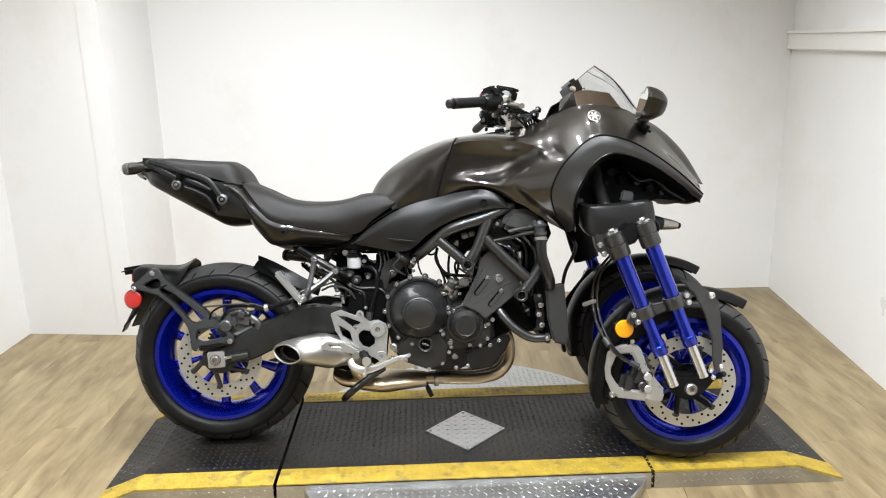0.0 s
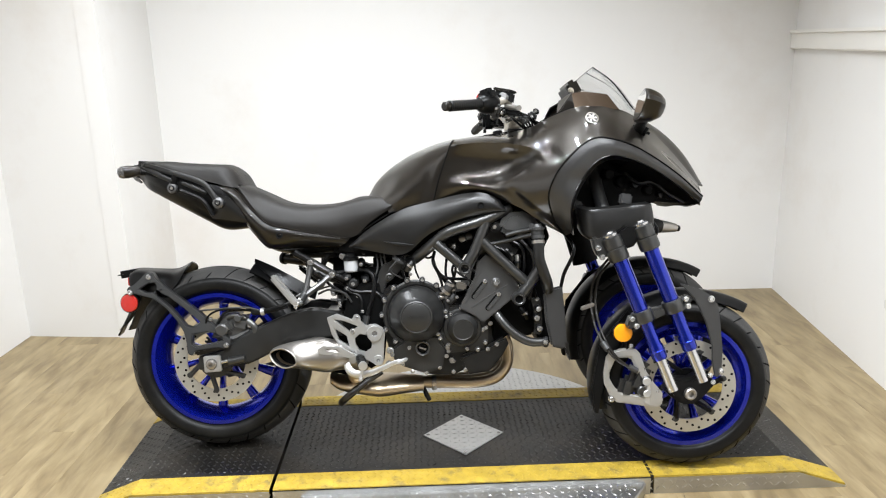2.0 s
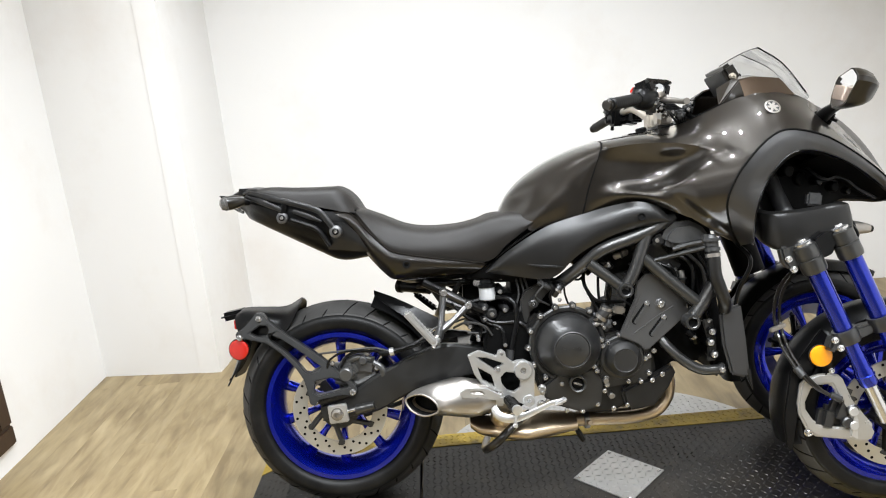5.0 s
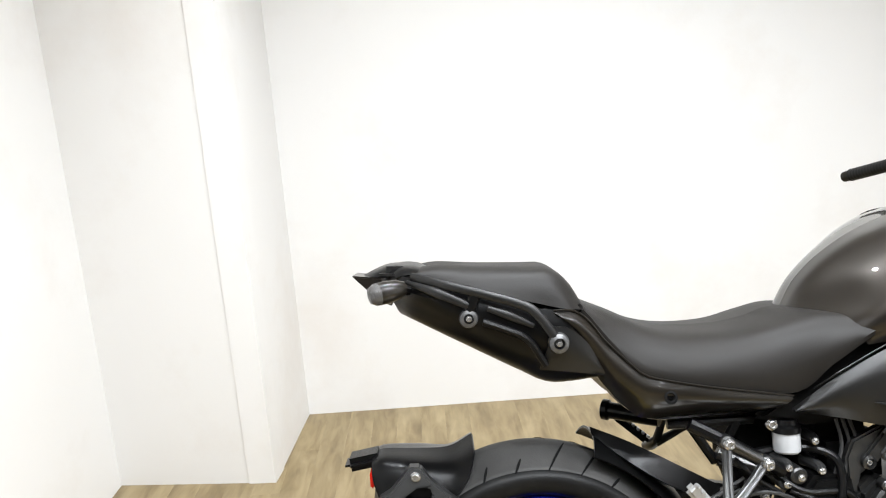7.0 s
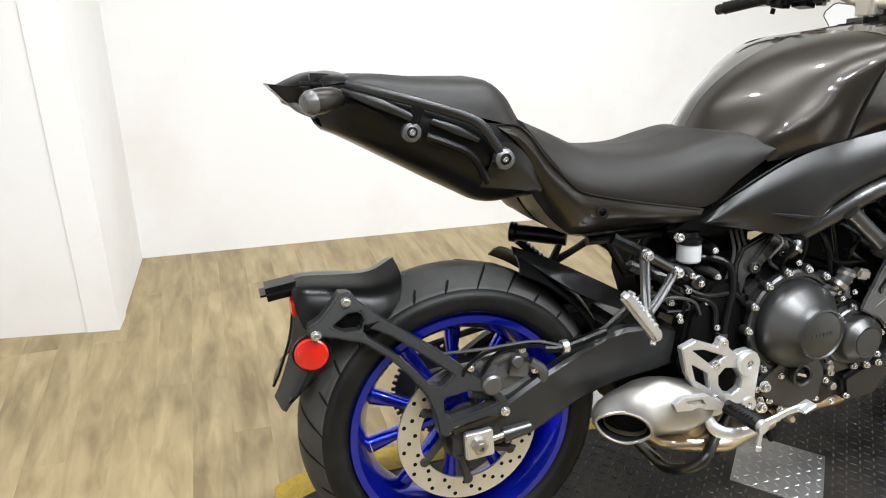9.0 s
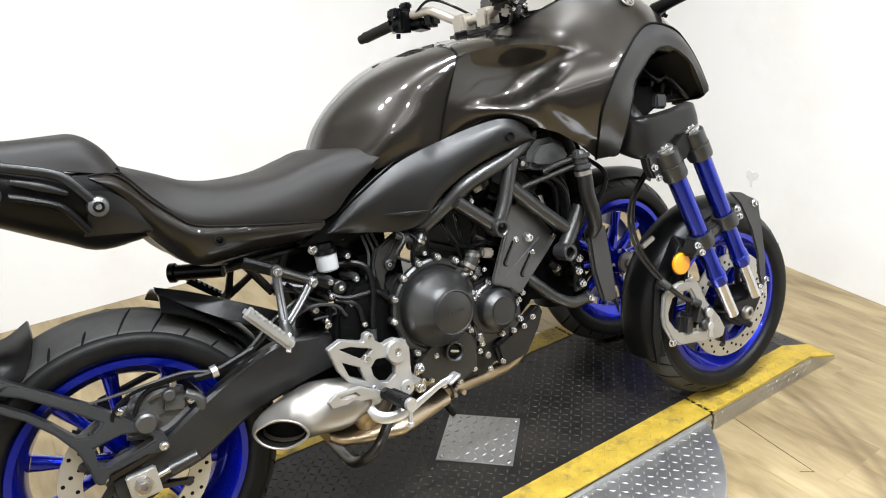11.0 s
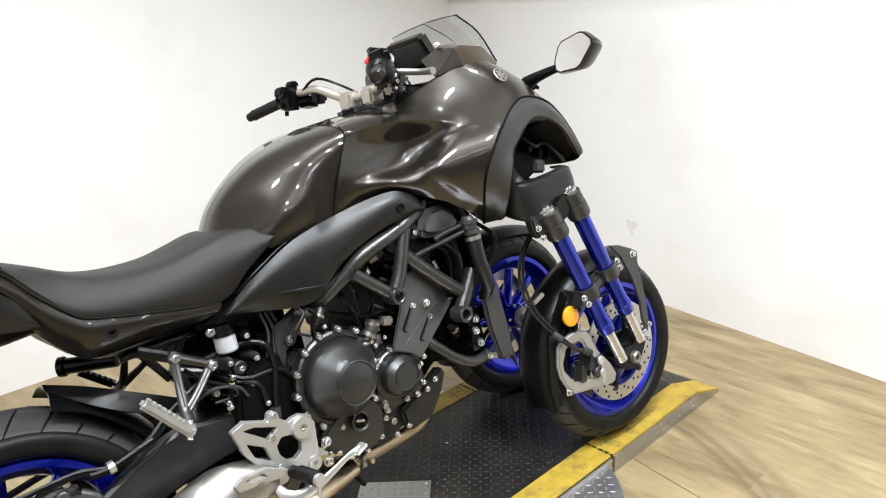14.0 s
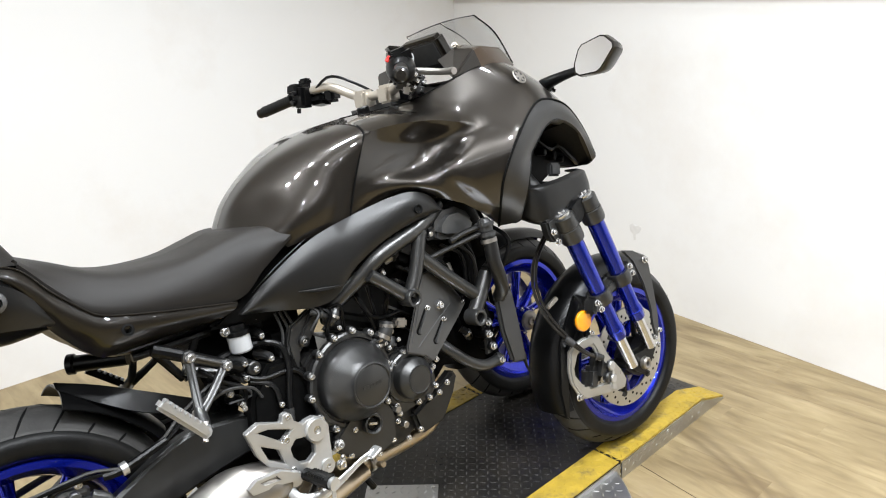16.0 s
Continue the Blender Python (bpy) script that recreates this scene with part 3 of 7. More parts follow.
def pair(name, curves, material, label="", nu=26, nv=12, thick=0.004, inward=None):
    """A panel on the right side and its like on the left."""
    P(name, loft(curves, nu, nv, thick, False, inward), material, label)
    core = flip(inward or (0.9, 0.0, 0.7))
    P(name, loft([[flip(p) for p in c] for c in curves], nu, nv, thick, False, core), material, label)


BOLT = lathe([(0, 0), (1.25, 0), (1.3, 0.12), (1.2, 0.3), (0.95, 0.32), (0.92, 1.0), (0.8, 1.1), (0.5, 1.1), (0.45, 0.7), (0, 0.7)], (0, 0, 0), (0, -1, 0), 12)
BOLT_ME = None


def bolt(x, y, z, r=0.006, material=None, parent=None, aim=None):
    """A socket-head bolt with its washer, its head towards -y."""
    global BOLT_ME
    m = pose(x, y, z) @ Matrix.Scale(r, 4)
    if aim:
        m = pose(x, y, z) @ Vector(aim).to_track_quat("-Y", "Z").to_matrix().to_4x4() @ Matrix.Scale(r, 4)
    if BOLT_ME is None:
        ob = part("bolt", BOLT, M_CHROME, parent or bike)
        BOLT_ME = ob.data
        ob.matrix_basis = m
        return ob
    return shared("bolt", BOLT_ME, m, parent or bike)


# -- wheels --
def tyre_profile(rim_r, tyre_r, half_w, tread_flat=0.35):
    """Half-section of a motorcycle tyre from one bead to the other: (radius, sideways)."""
    sh = rim_r + (tyre_r - rim_r) * 0.46
    out = [(rim_r, half_w * 0.70), (rim_r + 0.012, half_w * 0.80), (sh - 0.02, half_w * 0.97), (sh + 0.008, half_w), (sh + (tyre_r - sh) * 0.42, half_w * 0.82),
           (sh + (tyre_r - sh) * 0.78, half_w * 0.50), (tyre_r - 0.003, half_w * 0.25), (tyre_r, 0.0)]
    line = [(v.x, v.y) for v in cr([(r, a, 0) for r, a in out], 22)]
    return line + [(r, -a) for r, a in line[-2::-1]]


def wheel(name, m, rim_r, tyre_r, half_w, rim_w, disc, label, spokes=5):
    """Rim with hub, paired spokes, tyre with tread grooves, and a drilled disc. The wheel turns round y."""
    lip = rim_r - 0.012
    rim = [(rim_r - 0.003, rim_w), (rim_r + 0.010, rim_w), (rim_r + 0.012, rim_w - 0.004), (rim_r + 0.002, rim_w - 0.012), (lip - 0.004, rim_w - 0.03),
           (lip - 0.008, 0.012), (lip - 0.008, -0.012), (lip - 0.004, -rim_w + 0.03), (rim_r + 0.002, -rim_w + 0.012), (rim_r + 0.012, -rim_w + 0.004), (rim_r + 0.010, -rim_w),
           (rim_r - 0.003, -rim_w), (lip - 0.010, -rim_w + 0.03), (lip - 0.022, -0.014), (lip - 0.022, 0.014), (lip - 0.010, rim_w - 0.03), (rim_r - 0.003, rim_w)]
    bm = lathe(rim, (0, 0, 0), (0, -1, 0), 72)
    w = P(name, bm, M_BLUE, label, sharp=50)
    w.matrix_basis = m
    hub = lathe([(0.012, -0.075), (0.034, -0.075), (0.042, -0.05), (0.030, -0.02), (0.030, 0.02), (0.042, 0.05), (0.034, 0.075), (0.012, 0.075)], (0, 0, 0), (0, -1, 0), 28)
    P("hub", hub, M_BLUE, "", w)
    sp = None
    for i in range(spokes):
        for s in (-1, 1):
            a = 2 * math.pi * i / spokes + 0.3
            a0, a1 = a + s * 0.18, a + s * 0.30
            p0 = Vector((0.036 * math.cos(a0), 0, 0.036 * math.sin(a0)))
            p1 = Vector(((lip - 0.024) * math.cos(a1), 0, (lip - 0.024) * math.sin(a1)))
            bm2 = bmesh.new()
            d = (p1 - p0).normalized()
            n = Vector((-d.z, 0, d.x))
            rows = []
            for k in range(7):
                t = k / 6
                c = p0.lerp(p1, t)
                hw, hy = 0.013 - 0.005 * math.sin(math.pi * min(1, t * 1.1)) + 0.003 * t, 0.024 - 0.012 * t
                rows.append([c + n * hw * u + Vector((0, hy * v, 0)) for u, v in ((-1, -0.5), (-0.5, -1), (0.5, -1), (1, -0.5), (1, 0.5), (0.5, 1), (-0.5, 1), (-1, 0.5))])
            vs = grid(bm2, rows, closed=True)
            bm2.faces.new(vs[0])
            bm2.faces.new(vs[-1])
            P("spoke", bm2, M_BLUE, "", w, sharp=60)
    prof = tyre_profile(rim_r, tyre_r, half_w)
    bm = lathe([(rim_r - 0.004, half_w * 0.66)] + prof + [(rim_r - 0.004, -half_w * 0.66), (rim_r - 0.004, half_w * 0.66)], (0, 0, 0), (0, -1, 0), 96)
    # tread grooves pressed into the rubber
    t = P("tyre", bm, M_RUBBER, "black road tyre with slanted grooves", w, sharp=60)
    half = [(r, a) for r, a in prof[: len(prof) // 2 + 1] if r > rim_r + (tyre_r - rim_r) * 0.53][::-1]
    tread_y, tread_r = [a for r, a in half], [r for r, a in half]
    crown = [(r + 0.0008, a) for r, a in half if a < half_w * 0.90]
    P("tread", lathe([(crown[-1][0] - 0.003, crown[-1][1])] + crown[::-1] + [(r, -a) for r, a in crown[1:]] + [(crown[-1][0] - 0.003, -crown[-1][1]), (crown[-1][0] - 0.003, crown[-1][1])], (0, 0, 0), (0, -1, 0), 96), M_TREAD, "scrubbed grey tread", t, sharp=60)
    bm = bmesh.new()
    for i in range(28):
        for s in (-1, 1):
            a = 2 * math.pi * (i - 0.365 + (0.5 if s > 0 else 0)) / 28
            f0 = 0.06 if i % 4 < 2 else 0.62
            pts = []
            for k in range(9):
                f = f0 + (0.90 - f0) * k / 8
                # radius of the tread at this sideways place
                r = float(np.interp(half_w * f, tread_y, tread_r))
                aa = a + 0.155 * f ** 1.3
                pts.append(Vector(((r - 0.0003) * math.cos(aa), s * half_w * f, (r - 0.0003) * math.sin(aa))))
            tube(pts, [0.0016, 0.0027, 0.0030, 0.0027, 0.0016], n=12, seg=6, bm=bm)
    g = P("tread_groove", bm, M_HOLE, "", t, smooth=False)
    g["kind"] = "stuff"
    if disc:
        r_o, r_i, y = disc
        bm = lathe([(r_i, -0.0025), (r_i, 0.0025), (r_o, 0.0025), (r_o, -0.0025), (r_i, -0.0025)], (0, y, 0), (0, -1, 0), 72)
        d = P("brake_disc", bm, M_DISC, "drilled steel brake disc", w)
        bm = bmesh.new()
        for i in range(48):
            a = 2 * math.pi * i / 48
            r = r_i + (r_o - r_i) * (0.22, 0.5, 0.78)[i % 3]
            lathe([(0, 0), (0.0042, 0), (0.0042, 0.0004), (0, 0.0004)], (r * math.cos(a), y - 0.0025, r * math.sin(a)), (0, -1, 0), 8, bm)
        h = P("drill_pattern", bm, M_HOLE, "", d, smooth=False)
        h["kind"] = "stuff"
        for i in range(6):
            a = 2 * math.pi * i / 6 + 0.2
            c, s = math.cos(a), math.sin(a)
            P("disc_button", rod((r_i * 1.04 * c, y - 0.006, r_i * 1.04 * s), (r_i * 1.04 * c, y + 0.004, r_i * 1.04 * s), 0.010, 12), M_CAST, "", d)
            P("carrier_arm", tube([(0.05 * math.cos(a - 0.35), y, 0.05 * math.sin(a - 0.35)), (r_i * 1.02 * c, y, r_i * 1.02 * s)], 0.0085, n=4, seg=6), M_CAST if rim_w > 0.06 else M_PLASTIC, "", d)
        P("disc_carrier", lathe([(0.030, -0.006), (0.058, -0.006), (0.058, 0.006), (0.030, 0.006), (0.030, -0.006)], (0, y, 0), (0, -1, 0), 32), M_CAST if rim_w > 0.06 else M_PLASTIC, "", d)
    return w


rear_wheel = wheel("rear_wheel", pose(0, -0.002, 0.309, 0, -16, 0.5), 0.216, 0.313, 0.088, 0.078, (0.141, 0.098, -0.098), "wide blue alloy wheel")
FRW, FLW = (1.535, -0.255, 0.228), (1.535, 0.135, 0.303)
front_r = wheel("front_wheel", pose(*FRW, 3, 0, -5), 0.1905, 0.2745, 0.061, 0.048, (0.149, 0.108, -0.064), "blue alloy wheel with black tyre")
front_l = copy_thing(front_r, pose(*FLW, -3, 0, 175))

P("hub_cap", lathe([(0, 0.0), (0.030, 0.0), (0.034, 0.006), (0.030, 0.014), (0.016, 0.016), (0.014, 0.024), (0.006, 0.024), (0.006, 0.016), (0, 0.016)], (0, 0.074, 0), (0, 1, 0), 24), M_STEEL, "", front_l)
for k in range(5):
    a = 2 * math.pi * k / 5
    bolt(0.042 * math.cos(a), 0.066, 0.042 * math.sin(a), 0.006, parent=front_l, aim=(0, 1, 0))

# sprocket and chain on the far side
bm = lathe([(0.05, 0.10), (0.095, 0.10), (0.095, 0.106), (0.05, 0.106), (0.05, 0.10)], (0, 0, 0.309), (0, 1, 0), 44)
for i in range(42):
    a = 2 * math.pi * i / 42
    box((0.098 * math.cos(a), 0.103, 0.309 + 0.098 * math.sin(a)), (0.009, 0.005, 0.007), 0, rot=(0, -math.degrees(a), 0), bm=bm)
P("sprocket", bm, M_CAST)
bm = tube([(-0.02, 0.103, 0.41), (0.15, 0.10, 0.44), (0.40, 0.09, 0.45), (0.50, 0.085, 0.43)], 0.008, n=30, seg=6)
tube([(-0.02, 0.103, 0.21), (0.15, 0.10, 0.25), (0.40, 0.09, 0.33), (0.50, 0.085, 0.36)], 0.008, n=30, seg=6, bm=bm)
P("chain", bm, M_CAST)

# -- swingarm and rear axle --
for s, y in ((1, -0.125), (-1, 0.125)):
    up = [(-0.045, y, 0.332), (0.03, y, 0.352), (0.071, y, 0.378), (0.148, y, 0.421), (0.301, y + s * 0.01, 0.478), (0.40, y + s * 0.015, 0.470), (0.47, y + s * 0.02, 0.455)]
    lo = [(-0.045, y, 0.285), (0.0, y, 0.284), (0.049, y, 0.292), (0.125, y, 0.304), (0.24, y + s * 0.01, 0.352), (0.392, y + s * 0.015, 0.378), (0.47, y + s * 0.02, 0.385)]
    nn = 20
    cu, cl = cr(up, nn), cr(lo, nn)
    rows = []
    for a, b in zip(cu, cl):
        c, h = (a + b) / 2, (a - b) / 2
        hy = 0.019
        rows.append([c + h * v + Vector((0, hy * u, 0)) for u, v in ((-0.55, 1), (0.55, 1), (0.9, 0.86), (1, 0.5), (1, -0.5), (0.9, -0.86), (0.55, -1), (-0.55, -1), (-0.9, -0.86), (-1, -0.5), (-1, 0.5), (-0.9, 0.86))])
    bm = bmesh.new()
    vs = grid(bm, rows, closed=True)
    bm.faces.new(vs[0])
    bm.faces.new(vs[-1])
    P("swingarm", bm, M_SWING, "satin black tapered swingarm", sharp=28)
P("swingarm_brace", box((0.41, 0, 0.42), (0.12, 0.24, 0.08), 0.02), M_FRAME)
P("axle_block", box((0.003, -0.152, 0.309), (0.056, 0.016, 0.054), 0.003, rot=(0, -3, 0)), M_ALU, "bright square chain adjuster block")
P("axle_nut", lathe([(0, 0), (0.016, 0), (0.016, 0.010), (0.011, 0.012), (0.011, 0.016), (0.006, 0.016), (0.006, 0.008), (0, 0.008)], (0.001, -0.158, 0.309), (0, -1, 0), 6), M_STEEL)
P("axle_washer", lathe([(0, 0), (0.019, 0), (0.019, 0.003), (0, 0.003)], (0.001, -0.1585, 0.309), (0, -1, 0), 24), M_CHROME)
P("adjuster_screw", rod((0.03, -0.15, 0.312), (0.062, -0.15, 0.318), 0.006), M_CHROME)
P("swingarm_boss", tube([(0.055, -0.143, 0.312), (0.11, -0.148, 0.322)], [0.016, 0.012], n=6, seg=12), M_FRAME)

# rear caliper and its hose
bm = box((0.040, -0.118, 0.425), (0.06, 0.05, 0.05), 0.012, rot=(0, -20, 0))
box((0.095, -0.112, 0.435), (0.065, 0.045, 0.055), 0.014, rot=(0, 15, 0), bm=bm)
rod((0.035, -0.128, 0.420), (0.035, -0.152, 0.418), 0.021, 20, bm)
rod((0.088, -0.12, 0.455), (0.088, -0.145, 0.455), 0.012, 14, bm)
tube([(0.03, -0.12, 0.45), (0.07, -0.125, 0.465), (0.11, -0.12, 0.455)], 0.010, n=8, seg=8, bm=bm)
tube([(0.0, -0.12, 0.40), (0.06, -0.12, 0.385), (0.12, -0.115, 0.41)], 0.011, n=8, seg=8, bm=bm)
lathe([(0, -0.02), (0.052, -0.02), (0.056, -0.012), (0.056, 0.004), (0.048, 0.012), (0, 0.014)], (0.062, -0.112, 0.420), (0, -1, 0), 28, bm)
tube([(0.118, -0.13, 0.445), (0.142, -0.135, 0.425), (0.135, -0.13, 0.395), (0.105, -0.125, 0.380)], 0.011, n=12, seg=10, bm=bm)
P("rear_caliper", bm, M_CALIPER, "grey cast brake caliper")
for x, z in ((-0.003, 0.455), (0.125, 0.43), (0.10, 0.475)):
    bolt(x, -0.135, z, 0.006)
P("brake_hose", tube([(0.02, -0.135, 0.44), (0.05, -0.14, 0.478), (0.12, -0.14, 0.482), (0.176, -0.157, 0.476), (0.25, -0.158, 0.492), (0.31, -0.155, 0.525), (0.36, -0.14, 0.55)], 0.0042, n=30, seg=8), M_PLASTIC)
P("brake_hose", tube([(-0.08, -0.10, 0.478), (0.02, -0.135, 0.488), (0.12, -0.145, 0.492), (0.176, -0.160, 0.482), (0.25, -0.16, 0.500), (0.30, -0.155, 0.532), (0.38, -0.13, 0.56)], 0.0032, n=30, seg=8), M_CALIPER)
P("brake_hose", tube([(-0.02, -0.13, 0.425), (-0.012, -0.142, 0.462), (0.03, -0.146, 0.486), (0.10, -0.146, 0.486), (0.176, -0.156, 0.474)], 0.0035, n=24, seg=8), M_PLASTIC)
P("hose_clip", lathe([(0.006, -0.006), (0.013, -0.006), (0.013, 0.006), (0.006, 0.006), (0.006, -0.006)], (0.176, -0.158, 0.478), (1, 0, 0.12), 12), M_ALU)
P("hose_sleeve", tube([(0.14, -0.150, 0.476), (0.176, -0.158, 0.477), (0.26, -0.16, 0.497)], 0.0085, n=10, seg=10), M_PLASTIC)

# -- rear fender carried on the swingarm --
def fork_plate(y0, y1):
    ring = [(-0.226, 0.614), (-0.206, 0.613), (-0.191, 0.591), (-0.156, 0.562), (-0.039, 0.477), (0.061, 0.389), (0.066, 0.368), (0.050, 0.357), (0.021, 0.363), (-0.046, 0.355), (-0.058, 0.338), (-0.075, 0.345), (-0.079, 0.379), (-0.089, 0.414),
            (-0.114, 0.452), (-0.151, 0.492), (-0.195, 0.525), (-0.253, 0.542), (-0.285, 0.546), (-0.288, 0.563), (-0.264, 0.575), (-0.242, 0.596)]
    holes = [[(-0.186, 0.551), (-0.144, 0.530), (-0.093, 0.492), (-0.036, 0.446), (-0.060, 0.429), (-0.083, 0.436), (-0.110, 0.468), (-0.140, 0.498), (-0.189, 0.536)], [(-0.060, 0.408), (-0.012, 0.414), (0.030, 0.404), (0.043, 0.386), (0.002, 0.377), (-0.047, 0.369), (-0.062, 0.377)],
             [(-0.246, 0.559), (-0.216, 0.577), (-0.192, 0.578), (-0.187, 0.563), (-0.194, 0.546), (-0.225, 0.547)]]
    return plate(ring, y0, y1, 0.004, holes)


bm = fork_plate(-0.028, 0.0)
for v in bm.verts:
    v.co.y += -0.135 + 0.30 * max(0.0, v.co.z - 0.36) ** 1.0
P("fender_bracket", bm, M_SWING, "satin black forked bracket", sharp=30)
bolt(0.053, -0.163, 0.371, 0.0075)
bolt(-0.059, -0.152, 0.348, 0.0075)
bolt(-0.216, -0.0925, 0.598, 0.0075)
bolt(-0.274, -0.107, 0.549, 0.0075)
P("bracket_bar", box((-0.003, -0.155, 0.3555), (0.10, 0.012, 0.016), 0.004, rot=(0, -11, 0)), M_GLOSSB)


def shell_arc(c, r, a0, a1, half, drop, nu=26, thick=0.004, flare=0.0):
    """A mudguard: an arc round a wheel centre, with turned-down sides."""
    rows = []
    for i in range(nu):
        a = radians(a0 + (a1 - a0) * i / (nu - 1))
        row = []
        for k in range(11):
            u = -1 + 2 * k / 10
            rr = r - drop * abs(u) ** 3 + flare * (i / (nu - 1))
            row.append(Vector((c[0] + rr * math.cos(a), c[1] + half * u, c[2] + rr * math.sin(a))))
        rows.append(row)
    bm = bmesh.new()
    grid(bm, rows)
    bmesh.ops.recalc_face_normals(bm, faces=bm.faces[:])
    bmesh.ops.solidify(bm, geom=bm.faces[:], thickness=thick)
    return bm


bm = loft([[(-0.302, 0.022, 0.612), (-0.28, 0.022, 0.622), (-0.21, 0.0193, 0.618), (-0.15, 0.0175, 0.618), (-0.103, 0.0164, 0.640)],
           [(-0.302, -0.030, 0.606), (-0.28, -0.036, 0.613), (-0.21, -0.048, 0.607), (-0.15, -0.052, 0.600), (-0.104, -0.048, 0.622)],
           [(-0.300, -0.048, 0.582), (-0.280, -0.058, 0.582), (-0.21, -0.072, 0.575), (-0.16, -0.078, 0.566), (-0.116, -0.078, 0.588)],
           [(-0.290, -0.055, 0.548), (-0.270, -0.065, 0.535), (-0.21, -0.075, 0.530), (-0.17, -0.083, 0.53), (-0.135, -0.085, 0.560)]], 22, 14, 0.005, inward=(-0.2, 0, 0.4))
P("rear_fender", bm, M_PLASTIC, "black plastic rear mudguard")
bm = loft([[(-0.30, 0.0, 0.56), (-0.31, 0.0, 0.50), (-0.335, 0.0, 0.43), (-0.35, 0.0, 0.40)], [(-0.275, -0.07, 0.555), (-0.280, -0.085, 0.50), (-0.318, -0.08, 0.43), (-0.338, -0.07, 0.40)], [(-0.245, -0.088, 0.53), (-0.262, -0.088, 0.485), (-0.288, -0.083, 0.45), (-0.318, -0.075, 0.425)]], 16, 10, 0.005, inward=(-0.1, 0, 0.3))
P("mud_flap", bm, M_PLASTIC)
P("fender_fin", box((-0.318, 0.022, 0.604), (0.078, 0.070, 0.026), 0.011, rot=(0, -8, 0)), M_PLASTIC)
P("fin_hook", box((-0.292, -0.008, 0.590), (0.020, 0.040, 0.050), 0.006, rot=(0, 8, 0)), M_PLASTIC)
reflector = P("side_reflector", lathe([(0, 0), (0.030, 0), (0.030, 0.006), (0.027, 0.009), (0.018, 0.0105), (0, 0.011)], (-0.283, -0.092, 0.512), (-0.15, -1, 0), 32), M_RED, "round red side reflector")
P("reflector_back", lathe([(0, 0), (0.0335, 0), (0.0335, 0.005), (0, 0.005)], (-0.2825, -0.0885, 0.512), (-0.15, -1, 0), 32), M_PLASTIC, "", reflector)
P("rear_reflector", box((-0.302, -0.02, 0.580), (0.008, 0.05, 0.03), 0.003), M_RED)

# inner hugger in front of the rear tyre
bm = shell_arc((0.0, 0.0, 0.309), 0.350, 68, 30, 0.085, 0.03)
P("hugger", bm, M_PLASTIC, "black plastic inner mudguard")
bm = loft([[(0.128, -0.02, 0.642), (0.19, -0.05, 0.618), (0.27, -0.075, 0.578), (0.35, -0.09, 0.535)], [(0.128, -0.03, 0.630), (0.18, -0.075, 0.590), (0.25, -0.092, 0.545), (0.34, -0.095, 0.505)]], 14, 6, 0.006, both=False)
P("hugger_wing", bm, M_PLASTIC)

# black tool tube and rear shock
P("left_peg_tube", lathe([(0, 0), (0.019, 0), (0.0225, 0.002), (0.0225, 0.014), (0.018, 0.018), (0.018, 0.125), (0, 0.125)], (0.192, 0.140, 0.634), (0.093, -0.064, -0.009), 20), M_PLASTIC)
far_peg = P("pillion_peg", box((0.272, 0.212, 0.566), (0.095, 0.020, 0.020), 0.006, rot=(0, 42, 0)), M_PLASTIC, "folded black footpeg")
for k in range(7):
    P("peg_rib", box((0.243 + 0.0105 * k, 0.205, 0.603 - 0.0095 * k), (0.005, 0.020, 0.007), 0.0015, rot=(0, 42, 0)), M_ALU, "", far_peg)
bm = bmesh.new()
for a, b in (((0.30, -0.085, 0.655), (0.345, -0.09, 0.58)), ((0.345, -0.09, 0.58), (0.39, -0.09, 0.655)), ((0.26, -0.085, 0.655), (0.42, -0.09, 0.655)), ((0.345, -0.09, 0.58), (0.46, -0.10, 0.60))):
    tube([a, b], 0.009, n=4, seg=8, bm=bm)
P("subframe", bm, M_PLASTIC)
P("shock", tube([(0.50, 0.0, 0.62), (0.44, 0.0, 0.45)], 0.035, n=6, seg=16), M_RECESS_SHADE)

# -- tail --
bm = loft([[(-0.245, -0.045, 0.975), (-0.19, -0.112, 0.966), (-0.10, -0.140, 0.938), (0.0, -0.150, 0.905), (0.08, -0.152, 0.888), (0.135, -0.142, 0.845)],
           [(-0.245, -0.052, 0.945), (-0.19, -0.128, 0.940), (-0.10, -0.150, 0.905), (0.0, -0.158, 0.865), (0.08, -0.158, 0.845), (0.14, -0.142, 0.815)],
           [(-0.235, -0.050, 0.922), (-0.19, -0.110, 0.918), (-0.10, -0.135, 0.868), (0.0, -0.14, 0.815), (0.08, -0.138, 0.80), (0.145, -0.13, 0.785)],
           [(-0.225, -0.035, 0.898), (-0.190, -0.080, 0.884), (-0.10, -0.088, 0.833), (-0.01, -0.088, 0.782), (0.05, -0.088, 0.754), (0.14, -0.097, 0.758)],
           [(-0.220, 0.0196, 0.890), (-0.190, 0.0187, 0.876), (-0.10, 0.016, 0.826), (-0.01, 0.0133, 0.776), (0.05, 0.0115, 0.75), (0.14, 0.0088, 0.752)]], 26, 16, 0.004, inward=(-0.05, 0, 0.88))
P("tail_cowl", bm, M_PLASTIC, "matte black tail cowl")
